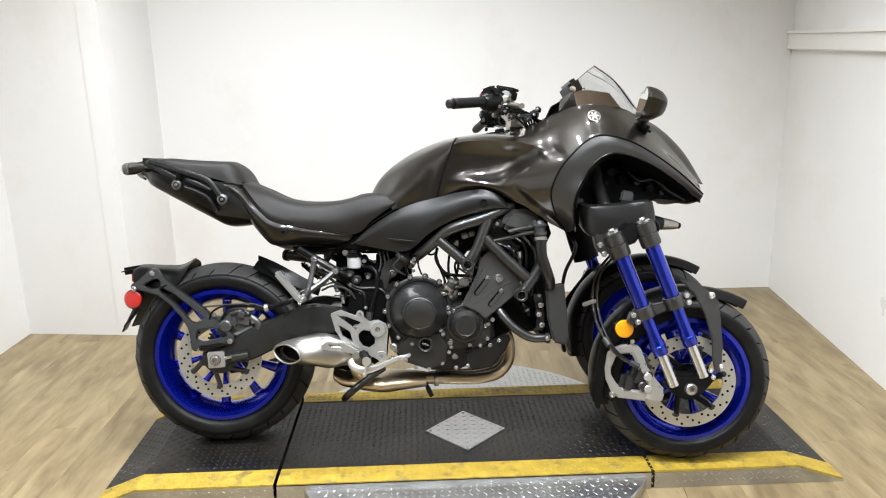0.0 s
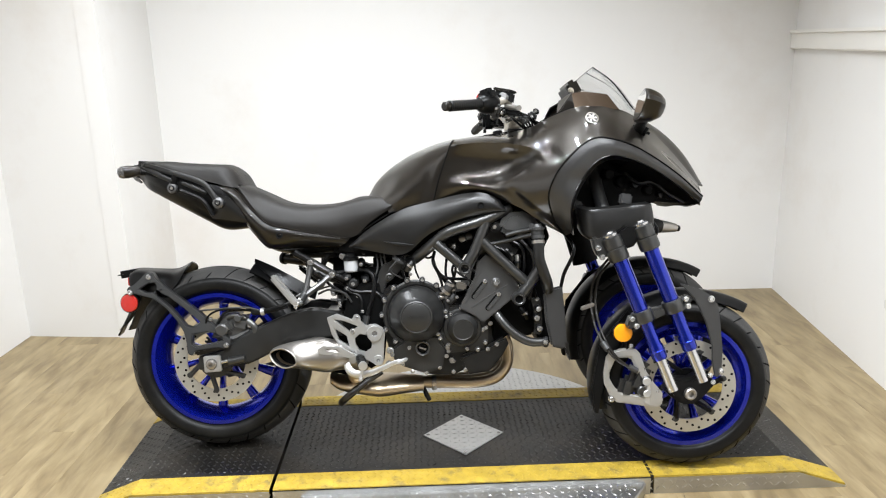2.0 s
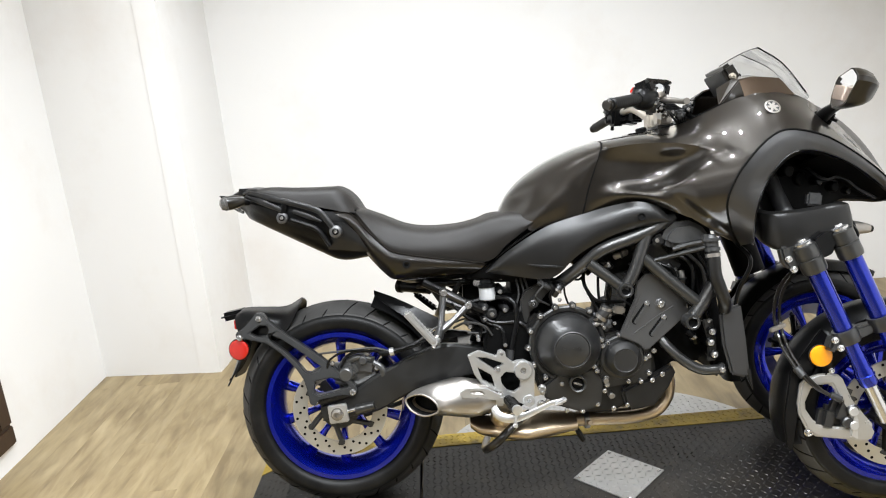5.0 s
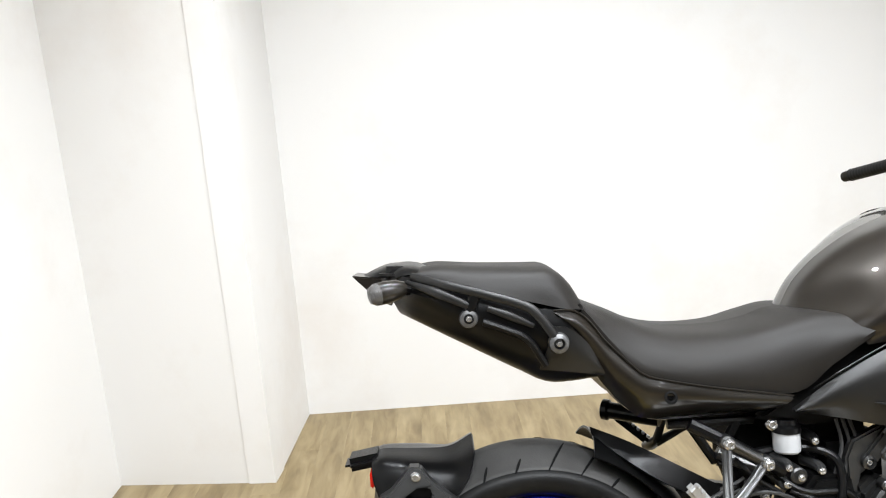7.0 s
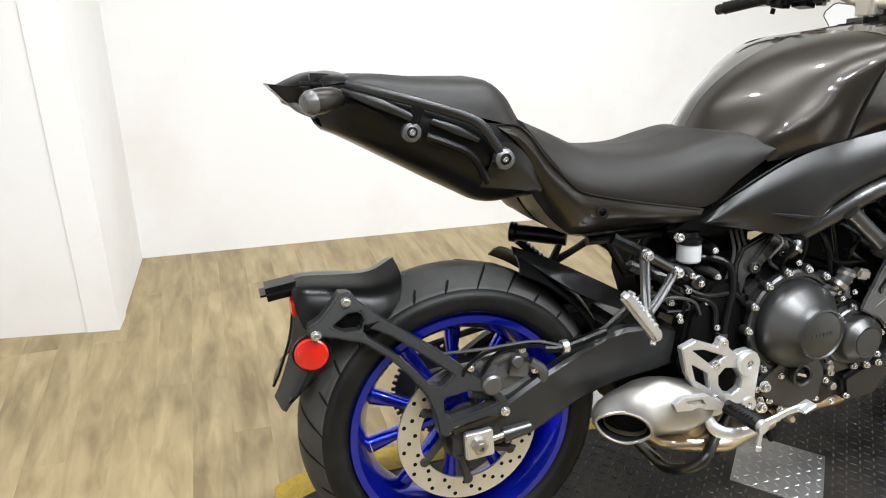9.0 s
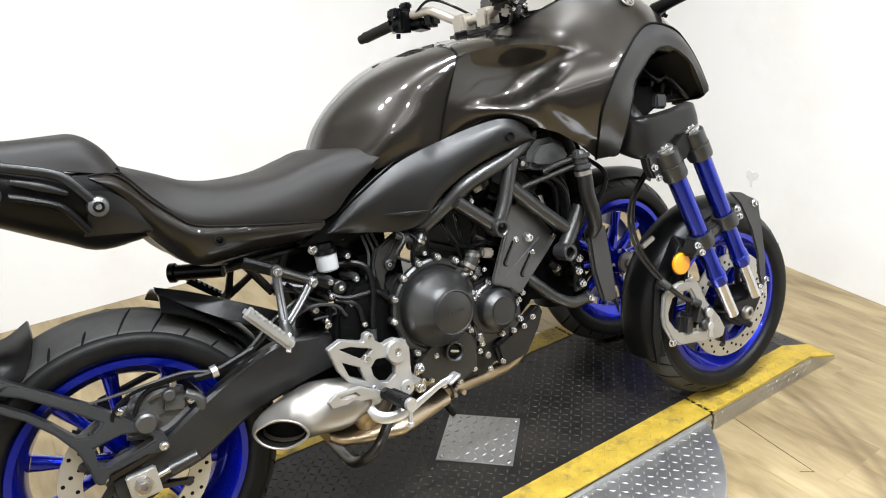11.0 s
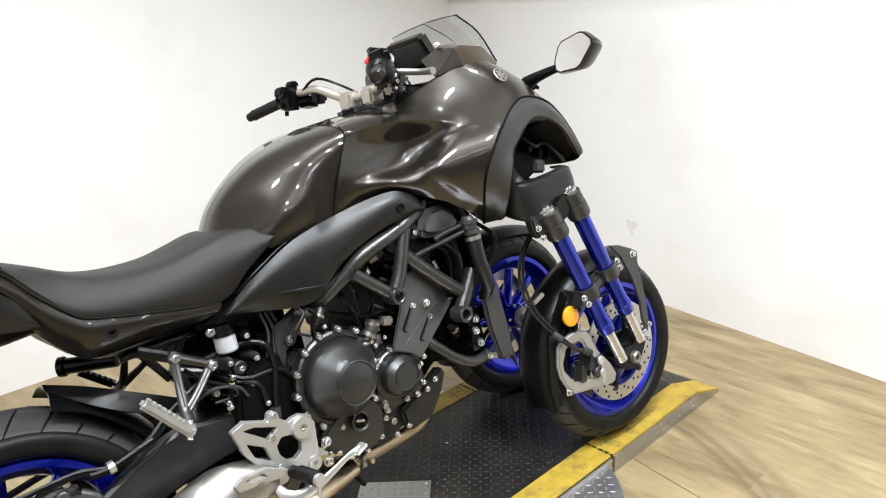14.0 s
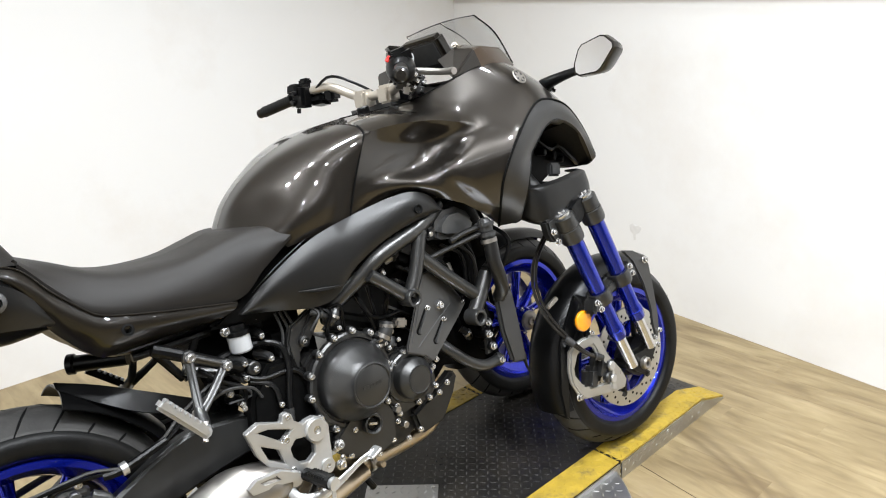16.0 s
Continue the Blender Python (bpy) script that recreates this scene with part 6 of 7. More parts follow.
P("cover_badge", lathe([(0, 0), (0.030, 0), (0.030, 0.001), (0, 0.0012)], (gc[0], gc[1] - 0.0624, gc[2]), (0, -1, 0), 36), M_ENGINE, "", gen)
for x, z in ((0.829, 0.474), (0.874, 0.455), (0.910, 0.406), (0.907, 0.357), (0.882, 0.335), (0.847, 0.338), (0.785, 0.333), (0.781, 0.447), (0.779, 0.464), (0.752, 0.390), (0.759, 0.376)):
    P("bolt_boss", rod((x, -0.160, z), (x, -0.188, z), 0.0092, 12), M_ENGINE)
    bolt(x, -0.188, z, 0.0055)
P("lower_cover", plate([(0.60, 0.345), (0.655, 0.385), (0.75, 0.385), (0.775, 0.34), (0.765, 0.275), (0.71, 0.258), (0.635, 0.285), (0.605, 0.31)], -0.186, -0.163, 0.007), M_ENGINE)
P("filler_ring", lathe([(0.017, 0), (0.024, 0), (0.025, 0.016), (0.0225, 0.018), (0.018, 0.015), (0.017, 0)], (0.700, -0.185, 0.346), (0, -1, 0), 28), M_ENGINE)
P("filler_well", lathe([(0, 0), (0.019, 0), (0.019, 0.003), (0, 0.003)], (0.700, -0.186, 0.346), (0, -1, 0), 24), M_HOLE)
P("filler_cap", lathe([(0, 0), (0.012, 0), (0.012, 0.004), (0, 0.005)], (0.700, -0.189, 0.346), (0, -1, 0), 20), M_PLASTIC)
P("filler_grip", box((0.700, -0.1965, 0.346), (0.026, 0.006, 0.006), 0.002, rot=(0, 20, 0)), M_CHROME)
for x, z in ((0.635, 0.293), (0.665, 0.268), (0.71, 0.262), (0.755, 0.278), (0.778, 0.315), (0.785, 0.352), (0.80, 0.298), (0.60, 0.325), (0.612, 0.30), (0.80, 0.262), (0.84, 0.268)):
    bolt(x, -0.182, z, 0.0058)
for x, z in ((0.795, 0.30), (0.782, 0.345)):
    P("drain_plug", rod((x, -0.165, z), (x, -0.192, z), 0.009, 6), M_STEEL)
P("belly_guard", plate([(0.825, 0.312), (0.865, 0.328), (0.905, 0.338), (0.975, 0.374), (0.985, 0.350), (0.965, 0.312), (0.918, 0.258), (0.845, 0.250), (0.832, 0.275)], -0.185, -0.150, 0.008), M_TEXT, "matte black lower engine guard")
for x, z in ((0.915, 0.335), (0.945, 0.35), (0.90, 0.40), (0.925, 0.42)):
    bolt(x, -0.186, z, 0.0062)
shield = P("heat_shield", plate([(0.824, 0.475), (0.831, 0.493), (0.876, 0.579), (0.884, 0.622), (0.909, 0.645), (0.955, 0.650), (0.991, 0.600), (1.036, 0.536), (1.002, 0.507), (0.908, 0.432), (0.895, 0.428), (0.877, 0.448)], -0.211, -0.203, 0.003), M_SHIELD, "dark grey slotted side plate")


for a, b in (((0.872, 0.514), (0.907, 0.558)), ((0.917, 0.475), (0.952, 0.515))):
    P("shield_slot", plate(slot(a, b, 0.0095), -0.2118, -0.208, 0.0005), M_HOLE, "", shield)
    P("shield_rib", plate(slot((a[0] + 0.0022, a[1] - 0.0018), (b[0] + 0.0005, b[1] - 0.0035), 0.0062), -0.2150, -0.209, 0.0022), M_SHIELD, "", shield)
    bolt(b[0] + 0.001, -0.211, b[1] + 0.004, 0.0062)
for a, b in (((0.862, 0.477), (0.930, 0.520)), ((0.930, 0.520), (0.982, 0.548)), ((0.845, 0.492), (0.893, 0.590))):
    P("shield_crease", tube([(a[0], -0.2105, a[1]), (b[0], -0.2105, b[1])], 0.0022, n=6, seg=6), M_SHIELD, "", shield)
P("shield_washer", lathe([(0, 0), (0.016, 0), (0.016, 0.002), (0.012, 0.004), (0, 0.004)], (0.946, -0.210, 0.557), (0, -1, 0), 24), M_SHIELD, "", shield)
bolt(0.946, -0.214, 0.557, 0.0085)
P("water_pump", tube([(0.755, -0.165, 0.515), (0.785, -0.19, 0.535), (0.80, -0.19, 0.56)], 0.016, n=10, seg=12), M_CAST)
P("hose_clamp", lathe([(0.013, -0.005), (0.019, -0.005), (0.019, 0.005), (0.013, 0.005), (0.013, -0.005)], (0.782, -0.188, 0.530), (0.5, -0.1, 0.6), 16), M_STEEL)
P("hose_clamp", lathe([(0.013, -0.004), (0.018, -0.004), (0.018, 0.004), (0.013, 0.004), (0.013, -0.004)], (0.797, -0.19, 0.552), (0.3, 0.0, 0.9), 16), M_STEEL)
P("sensor", box((0.832, -0.192, 0.548), (0.034, 0.025, 0.022), 0.005, rot=(0, 15, 0)), M_STEEL)
P("coolant_pipe", tube([(0.940, -0.185, 0.462), (0.962, -0.205, 0.430), (1.001, -0.222, 0.389), (1.047, -0.226, 0.363), (1.100, -0.224, 0.360)], 0.0145, n=24, seg=14), M_FRAME)
P("pipe_flange", rod((1.092, -0.224, 0.360), (1.108, -0.224, 0.360), 0.018), M_CAST)
bolt(1.098, -0.240, 0.362, 0.007)
P("radiator_hose", tube([(1.070, -0.290, 0.722), (1.072, -0.297, 0.683), (1.073, -0.298, 0.639), (1.083, -0.296, 0.604), (1.098, -0.285, 0.562), (1.105, -0.262, 0.535)], 0.0175, n=28, seg=16), M_TEXT, "ribless black radiator hose")
for z in (0.706, 0.690):
    P("hose_clamp", lathe([(0.016, -0.005), (0.0205, -0.005), (0.0205, 0.005), (0.016, 0.005), (0.016, -0.005)], (1.0715, -0.294, z), (0.02, -0.1, -1), 18), M_STEEL if z < 0.7 else M_CAST)
P("filler_neck", lathe([(0, 0), (0.019, 0), (0.019, 0.012), (0.024, 0.013), (0.024, 0.019), (0.017, 0.021), (0.012, 0.030), (0, 0.031)], (1.070, -0.290, 0.716), (0, 0, 1), 22), M_CAST)
P("neck_ear", box((1.052, -0.298, 0.738), (0.016, 0.012, 0.020), 0.003), M_CAST)
for k, path in enumerate(([(0.975, -0.262, 0.712), (1.015, -0.270, 0.722), (1.060, -0.288, 0.730)], [(0.880, -0.225, 0.675), (0.960, -0.245, 0.690), (1.055, -0.285, 0.712)], [(1.02, -0.22, 0.70), (1.06, -0.235, 0.65), (1.065, -0.23, 0.58), (1.05, -0.22, 0.50)])):
    P("thin_hose", tube(path, 0.0075 - 0.001 * k, n=18, seg=8), M_TEXT)
P("side_duct", plate([(0.952, 0.730), (0.964, 0.762), (0.994, 0.784), (1.036, 0.785), (1.070, 0.765), (1.090, 0.735), (1.074, 0.713), (1.037, 0.705), (0.975, 0.716)], -0.245, -0.185, 0.014), M_CALIPER, "smooth grey duct cover")
P("duct_flange", plate([(0.926, 0.734), (0.936, 0.752), (0.962, 0.756), (0.962, 0.722), (0.934, 0.724)], -0.236, -0.200, 0.006), M_TEXT)
P("duct_screw", rod((0.942, -0.234, 0.738), (0.942, -0.239, 0.738), 0.006), M_STEEL)
P("radiator", box((1.085, -0.01, 0.53), (0.05, 0.40, 0.36), 0.008, rot=(0, -6, 0)), M_RECESS_SHADE, "dark finned radiator")
P("radiator_shroud", plate([(1.090, 0.525), (1.118, 0.540), (1.150, 0.546), (1.158, 0.45), (1.162, 0.365), (1.156, 0.340), (1.112, 0.352), (1.094, 0.437)], -0.268, -0.250, 0.006), M_MATTE, "satin dark radiator side shroud")
P("shroud_fin", plate([(1.150, 0.375), (1.168, 0.36), (1.172, 0.30), (1.158, 0.335)], -0.262, -0.252, 0.003), M_TEXT)
for x, z in ((1.078, 0.47), (1.080, 0.405), (1.072, 0.44)):
    P("mount_rubber", rod((x, -0.19, z), (x, -0.235, z), 0.013), M_PLASTIC)
    bolt(x, -0.235, z, 0.0075)
P("mount_bracket", plate([(1.055, 0.505), (1.085, 0.505), (1.092, 0.44), (1.088, 0.385), (1.062, 0.385), (1.068, 0.44)], -0.225, -0.215, 0.003), M_FRAME)
for k in (2, 4):
    x0 = 0.70 + 0.024 * k
    P("wire", tube([(x0, -0.15, 0.68 - 0.01 * (k % 3)), (x0 + 0.02 - 0.012 * (k % 4), -0.185 - 0.006 * (k % 2), 0.62), (x0 + 0.03 * (k % 3) - 0.02, -0.165, 0.55)], 0.003 + 0.0012 * (k % 3), n=14, seg=6), M_PLASTIC)

P("manifold_shroud", plate([(0.93, 0.45), (0.955, 0.535), (1.06, 0.565), (1.085, 0.42), (1.075, 0.37), (1.03, 0.362), (0.99, 0.372), (0.93, 0.33)], -0.14, 0.10, 0.008), M_RECESS_SHADE)
# clutter over the gearbox and behind the frame tubes
for k, (x, z, r, dx, dz) in enumerate(((0.615, 0.645, 0.009, 0.03, -0.02), (0.655, 0.605, 0.011, 0.02, 0.025), (0.742, 0.505, 0.009, 0.035, 0.01), (0.775, 0.515, 0.010, -0.01, 0.025), (0.795, 0.495, 0.012, 0.01, 0.02), (0.805, 0.525, 0.008, 0.0, 0.02), (0.835, 0.70, 0.012, 0.03, 0.01), (0.80, 0.69, 0.010, 0.02, -0.02), (0.90, 0.655, 0.012, 0.03, 0.03), (0.985, 0.66, 0.011, 0.02, -0.03), (1.02, 0.60, 0.010, 0.0, 0.04), (1.03, 0.465, 0.011, 0.02, -0.03))):
    P("engine_fitting", tube([(x, -0.178, z), (x + dx * 0.5, -0.188, z + dz * 0.5), (x + dx, -0.180, z + dz)], [r, r * 0.8, r * 1.05], n=6, seg=10), (M_CAST, M_ENGINE, M_STEEL, M_PLASTIC)[k % 4])
    P("hose_clamp", lathe([(r * 0.7, -0.003), (r * 1.12, -0.003), (r * 1.12, 0.003), (r * 0.7, 0.003), (r * 0.7, -0.003)], (x + dx * 0.5, -0.188, z + dz * 0.5), (dx, -0.001, dz), 14), M_STEEL if k % 2 else M_CAST)
    if k % 2:
        bolt(x + 0.012, -0.196, z - 0.014, 0.0045)
for k in (0, 1, 2, 7):
    x0 = 0.60 + 0.027 * k
    P("wire", tube([(x0, -0.17, 0.665 - 0.012 * (k % 3)), (x0 + 0.025, -0.195, 0.640 - 0.01 * (k % 2)), (x0 + 0.015 * (k % 3), -0.19, 0.605), (x0 + 0.04 - 0.02 * (k % 2), -0.17, 0.575)], 0.0032 + 0.0014 * (k % 2), n=16, seg=6), M_PLASTIC if k % 3 else M_CAST)
for k, pth in enumerate((((0.985, -0.21, 0.70), (1.03, -0.228, 0.665), (1.035, -0.226, 0.60), (1.02, -0.215, 0.545)), ((0.94, -0.20, 0.675), (0.985, -0.212, 0.65), (1.0, -0.21, 0.60)), ((1.05, -0.22, 0.70), (1.075, -0.225, 0.64), (1.06, -0.22, 0.57), (1.075, -0.22, 0.50)), ((0.44, -0.125, 0.56), (0.48, -0.15, 0.535), (0.55, -0.155, 0.53), (0.58, -0.16, 0.50)), ((0.36, -0.14, 0.60), (0.40, -0.155, 0.56), (0.44, -0.15, 0.53), (0.43, -0.15, 0.49)), ((0.46, -0.14, 0.535), (0.50, -0.158, 0.515), (0.505, -0.165, 0.47)))):
    P("thin_hose", tube(pth, 0.005 + 0.0012 * (k % 2), n=18, seg=8), M_PLASTIC)
    bolt(pth[-1][0], pth[-1][1] - 0.004, pth[-1][2], 0.005)

# brake fluid cup, linkage and hoses behind the engine
cup = P("fluid_cup", lathe([(0, 0), (0.021, 0), (0.024, 0.004), (0.024, 0.038), (0, 0.038)], (0.468, -0.118, 0.598), (0, 0, 1), 24), M_TUB, "white translucent brake fluid cup")
P("cup_lid", lathe([(0, 0), (0.026, 0), (0.026, 0.010), (0.021, 0.014), (0.019, 0.024), (0, 0.025)], (0.468, -0.118, 0.636), (0, 0, 1), 24), M_PLASTIC, "", cup)
bolt(0.440, -0.122, 0.652, 0.009)
bolt(0.512, -0.125, 0.665, 0.008)
P("fluid_hose", tube([(0.485, -0.118, 0.604), (0.520, -0.135, 0.602), (0.543, -0.150, 0.585), (0.545, -0.158, 0.540), (0.528, -0.165, 0.480), (0.520, -0.17, 0.445)], 0.0075, n=30, seg=10), M_PLASTIC)
for k in range(3):
    P("wire", tube([(0.555 + 0.012 * k, -0.13, 0.655), (0.558 + 0.014 * k, -0.14, 0.61), (0.54 + 0.016 * k, -0.145, 0.56)], 0.0035, n=14, seg=6), M_CAST)
P("master_cylinder", tube([(0.518, -0.168, 0.455), (0.512, -0.172, 0.415)], [0.012, 0.010], n=6, seg=12), M_CAST)
for k, (x, z, r) in enumerate(((0.455, 0.545, 0.013), (0.43, 0.575, 0.011), (0.475, 0.56, 0.016), (0.50, 0.50, 0.014), (0.57, 0.515, 0.014), (0.585, 0.475, 0.012), (0.465, 0.50, 0.010))):
    P("rear_fitting", rod((x, -0.08, z), (x, -0.135 - 0.006 * (k % 3), z), r), (M_CAST, M_PLASTIC, M_ENGINE)[k % 3])
    if k % 2 == 0:
        bolt(x, -0.14 - 0.006 * (k % 3), z, 0.0055)
P("linkage_arm", tube([(0.345, -0.10, 0.60), (0.40, -0.11, 0.575), (0.47, -0.12, 0.56)], 0.011, n=12, seg=10), M_FRAME)
P("pivot_plate", plate([(0.43, 0.40), (0.45, 0.50), (0.50, 0.56), (0.57, 0.56), (0.59, 0.45), (0.57, 0.30), (0.52, 0.27), (0.46, 0.32)], -0.155, -0.10, 0.008), M_RECESS_SHADE)
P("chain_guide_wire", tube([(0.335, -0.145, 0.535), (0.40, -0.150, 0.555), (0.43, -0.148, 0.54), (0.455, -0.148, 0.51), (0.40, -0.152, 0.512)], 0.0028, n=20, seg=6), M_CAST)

P("subframe_cover", plate([(0.40, 0.665), (0.47, 0.665), (0.475, 0.50), (0.425, 0.46), (0.395, 0.55)], -0.05, 0.06, 0.008), M_RECESS_SHADE)
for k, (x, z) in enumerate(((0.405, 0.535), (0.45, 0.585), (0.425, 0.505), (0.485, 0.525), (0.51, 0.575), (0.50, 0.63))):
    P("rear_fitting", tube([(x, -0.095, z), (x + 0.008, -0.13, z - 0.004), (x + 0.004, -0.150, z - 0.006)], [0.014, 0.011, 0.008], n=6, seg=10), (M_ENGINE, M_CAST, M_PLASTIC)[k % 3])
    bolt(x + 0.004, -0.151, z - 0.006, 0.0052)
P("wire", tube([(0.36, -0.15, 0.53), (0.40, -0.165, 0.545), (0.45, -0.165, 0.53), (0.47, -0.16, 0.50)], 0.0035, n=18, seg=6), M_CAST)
P("link_plate", plate([(0.345, 0.42), (0.47, 0.44), (0.50, 0.30), (0.44, 0.23), (0.37, 0.25), (0.345, 0.33)], -0.06, 0.06, 0.008), M_RECESS_SHADE)

# -- pillion hanger and folded peg --
def hanger(k):
    """A cast V-shaped hanger with proud ribs, on one side (k = 1) or the other (k = -1)."""
    f = lambda x, y, z: (x, k * y, z)
    for a, b, c in (((0.341, -0.158, 0.637), (0.332, -0.176, 0.585), (0.323, -0.198, 0.536)), ((0.409, -0.158, 0.595), (0.365, -0.180, 0.560), (0.324, -0.200, 0.532)), ((0.341, -0.158, 0.637), (0.375, -0.160, 0.616), (0.409, -0.158, 0.595))):
        limb = P("pillion_hanger", tube([f(*a), f(*b), f(*c)], [0.0105, 0.0085, 0.0105], n=12, seg=10, flat=0.75), M_FRAME)
        P("hanger_rib", tube([f(p[0] + 0.002, p[1] - 0.0085, p[2] + 0.002) for p in (a, b, c)], [0.003, 0.004, 0.003], n=12, seg=8), M_SHIELD, "", limb)
    P("hanger_foot", tube([f(0.324, -0.196, 0.540), f(0.318, -0.215, 0.525), f(0.311, -0.240, 0.514)], [0.011, 0.014, 0.012], n=8, seg=12, flat=0.8), M_FRAME)
    for x, z in ((0.341, 0.637), (0.409, 0.595)):
        P("hanger_boss", rod(f(x, -0.146, z), f(x, -0.169, z), 0.0135, 16), M_FRAME)
    P("subframe_stay", tube([f(0.285, -0.135, 0.668), f(0.341, -0.148, 0.637), f(0.409, -0.148, 0.595), f(0.445, -0.140, 0.572)], 0.0125, n=16, seg=10), M_PLASTIC)


hanger(1)
hanger(-1)
bolt(0.341, -0.170, 0.637, 0.0085)
bolt(0.409, -0.170, 0.595, 0.0085)
a, b = Vector((0.236, -0.268, 0.603)), Vector((0.303, -0.258, 0.517))
d = (b - a).normalized()
peg = P("pillion_peg", box(a.lerp(b, 0.5), (0.116, 0.020, 0.022), 0.006, rot=(0, 52, 0)), M_ALU, "folded bright aluminium footpeg")
for k in range(8):
    q = a.lerp(b, 0.04 + 0.108 * k)
    P("peg_rib", box(q + Vector((0.0075, -0.001, 0.0062)), (0.005, 0.020, 0.006), 0.0015, rot=(0, 52, 0)), M_ALU, "", peg)
P("peg_hinge", tube([(0.312, -0.236, 0.515), (0.308, -0.248, 0.515), (0.303, -0.260, 0.517)], 0.012, n=8, seg=10), M_ALU)
P("peg_pin", rod((0.315, -0.24, 0.530), (0.30, -0.255, 0.497), 0.006), M_CHROME)

# -- rider footrest plate --
ring = [(0.393, 0.459), (0.425, 0.470), (0.474, 0.450), (0.480, 0.464), (0.491, 0.467), (0.500, 0.458), (0.502, 0.443), (0.520, 0.428), (0.530, 0.432), (0.549, 0.433), (0.571, 0.421), (0.579, 0.400), (0.575, 0.366), (0.571, 0.312), (0.561, 0.300), (0.547, 0.301), (0.527, 0.312), (0.499, 0.326), (0.468, 0.348), (0.431, 0.364), (0.407, 0.404)]
holes = [[(0.417, 0.4515), (0.444, 0.4485), (0.493, 0.4275), (0.466, 0.411)],
         [(0.418, 0.4225), (0.455, 0.398), (0.463, 0.363), (0.429, 0.386)],
         [(0.481, 0.388), (0.496, 0.403), (0.520, 0.398), (0.536, 0.373), (0.533, 0.354), (0.515, 0.343), (0.496, 0.349), (0.483, 0.368)]]
foot = P("footrest_plate", plate(ring, -0.213, -0.196, 0.0045, holes), M_ALU, "silver cast footrest plate with cut-outs")
P("plate_boss", lathe([(0.009, 0.0), (0.024, 0.0), (0.026, -0.003), (0.026, -0.020), (0.009, -0.020), (0.009, 0.0)], (0.546, -0.221, 0.404), (0, -1, 0), 28), M_ALU, "", foot)
bolt(0.546, -0.206, 0.404, 0.011, parent=foot)
P("plate_boss", lathe([(0.006, 0.0), (0.016, 0.0), (0.017, -0.002), (0.017, -0.014), (0.006, -0.014), (0.006, 0.0)], (0.555, -0.218, 0.315), (0, -1, 0), 24), M_ALU, "", foot)
bolt(0.555, -0.208, 0.315, 0.008, parent=foot)
for x, z, r in ((0.475, 0.412, 0.008), (0.490, 0.456, 0.006), (0.478, 0.343, 0.006), (0.595, 0.345, 0.010), (0.590, 0.30, 0.010)):
    bolt(x, -0.209, z, r, parent=foot)
P("heel_guard", plate([(0.362, 0.361), (0.383, 0.372), (0.437, 0.367), (0.476, 0.344), (0.470, 0.330), (0.430, 0.339), (0.369, 0.346)], -0.241, -0.227, 0.003, [[(0.386, 0.3635), (0.425, 0.3615), (0.433, 0.350), (0.397, 0.3545)]]), M_ALU, "cut-out silver heel guard")
bm = tube([(0.452, -0.218, 0.318), (0.462, -0.232, 0.290), (0.490, -0.244, 0.278), (0.530, -0.254, 0.283), (0.575, -0.263, 0.302), (0.610, -0.270, 0.318), (0.640, -0.275, 0.322)], [0.010, 0.013, 0.013, 0.010, 0.008, 0.0065, 0.009], n=30, seg=10, flat=0.6)
ped = P("brake_pedal", bm, M_ALU, "silver brake pedal")
P("pedal_pad", box((0.636, -0.277, 0.324), (0.034, 0.030, 0.008), 0.003, rot=(0, -22, 0)), M_ALU, "", ped)
a, b = Vector((0.496, -0.222, 0.326)), Vector((0.511, -0.296, 0.319))
fp = P("footpeg", tube([a, b], [0.0135, 0.0155], n=4, seg=10), M_RUBBER, "black rubber-topped footpeg")
for k in range(7):
    q = a.lerp(b, 0.25 + 0.11 * k)
    P("peg_rib", box(q + Vector((0, 0, 0.011)), (0.027, 0.005, 0.006), 0.001, rot=(0, 0, -12)), M_RUBBER, "", fp)
P("peg_cap", lathe([(0, 0), (0.012, 0), (0.014, 0.003), (0.014, 0.012), (0, 0.014)], b, b - a, 16), M_ALU, "", fp)
P("peg_feeler", rod((0.512, -0.302, 0.318), (0.505, -0.304, 0.278), 0.0045), M_ALU, "", fp)
P("feeler_tip", rod((0.5055, -0.304, 0.281), (0.504, -0.3045, 0.271), 0.0065), M_ALU, "", fp)
P("peg_clevis", box((0.470, -0.213, 0.325), (0.035, 0.03, 0.032), 0.006), M_ALU, "", fp)

# -- exhaust --
def ring_loft(sections, seg=32, bm=None, cap0=False, cap1=True):
    """Joins ovals: centre, half-axis u, half-axis v."""
    bm = bm or bmesh.new()
    cs = cr([s[0] for s in sections], 26)
    us = cr([s[1] for s in sections], 26)
    vv = cr([s[2] for s in sections], 26)
    rows = [[c + u * math.cos(2 * math.pi * k / seg) + v * math.sin(2 * math.pi * k / seg) for k in range(seg)] for c, u, v in zip(cs, us, vv)]
    vs = grid(bm, rows, closed=True)
    if cap0:
        bm.faces.new(vs[0])
    if cap1:
        bm.faces.new(vs[-1])
    return bm


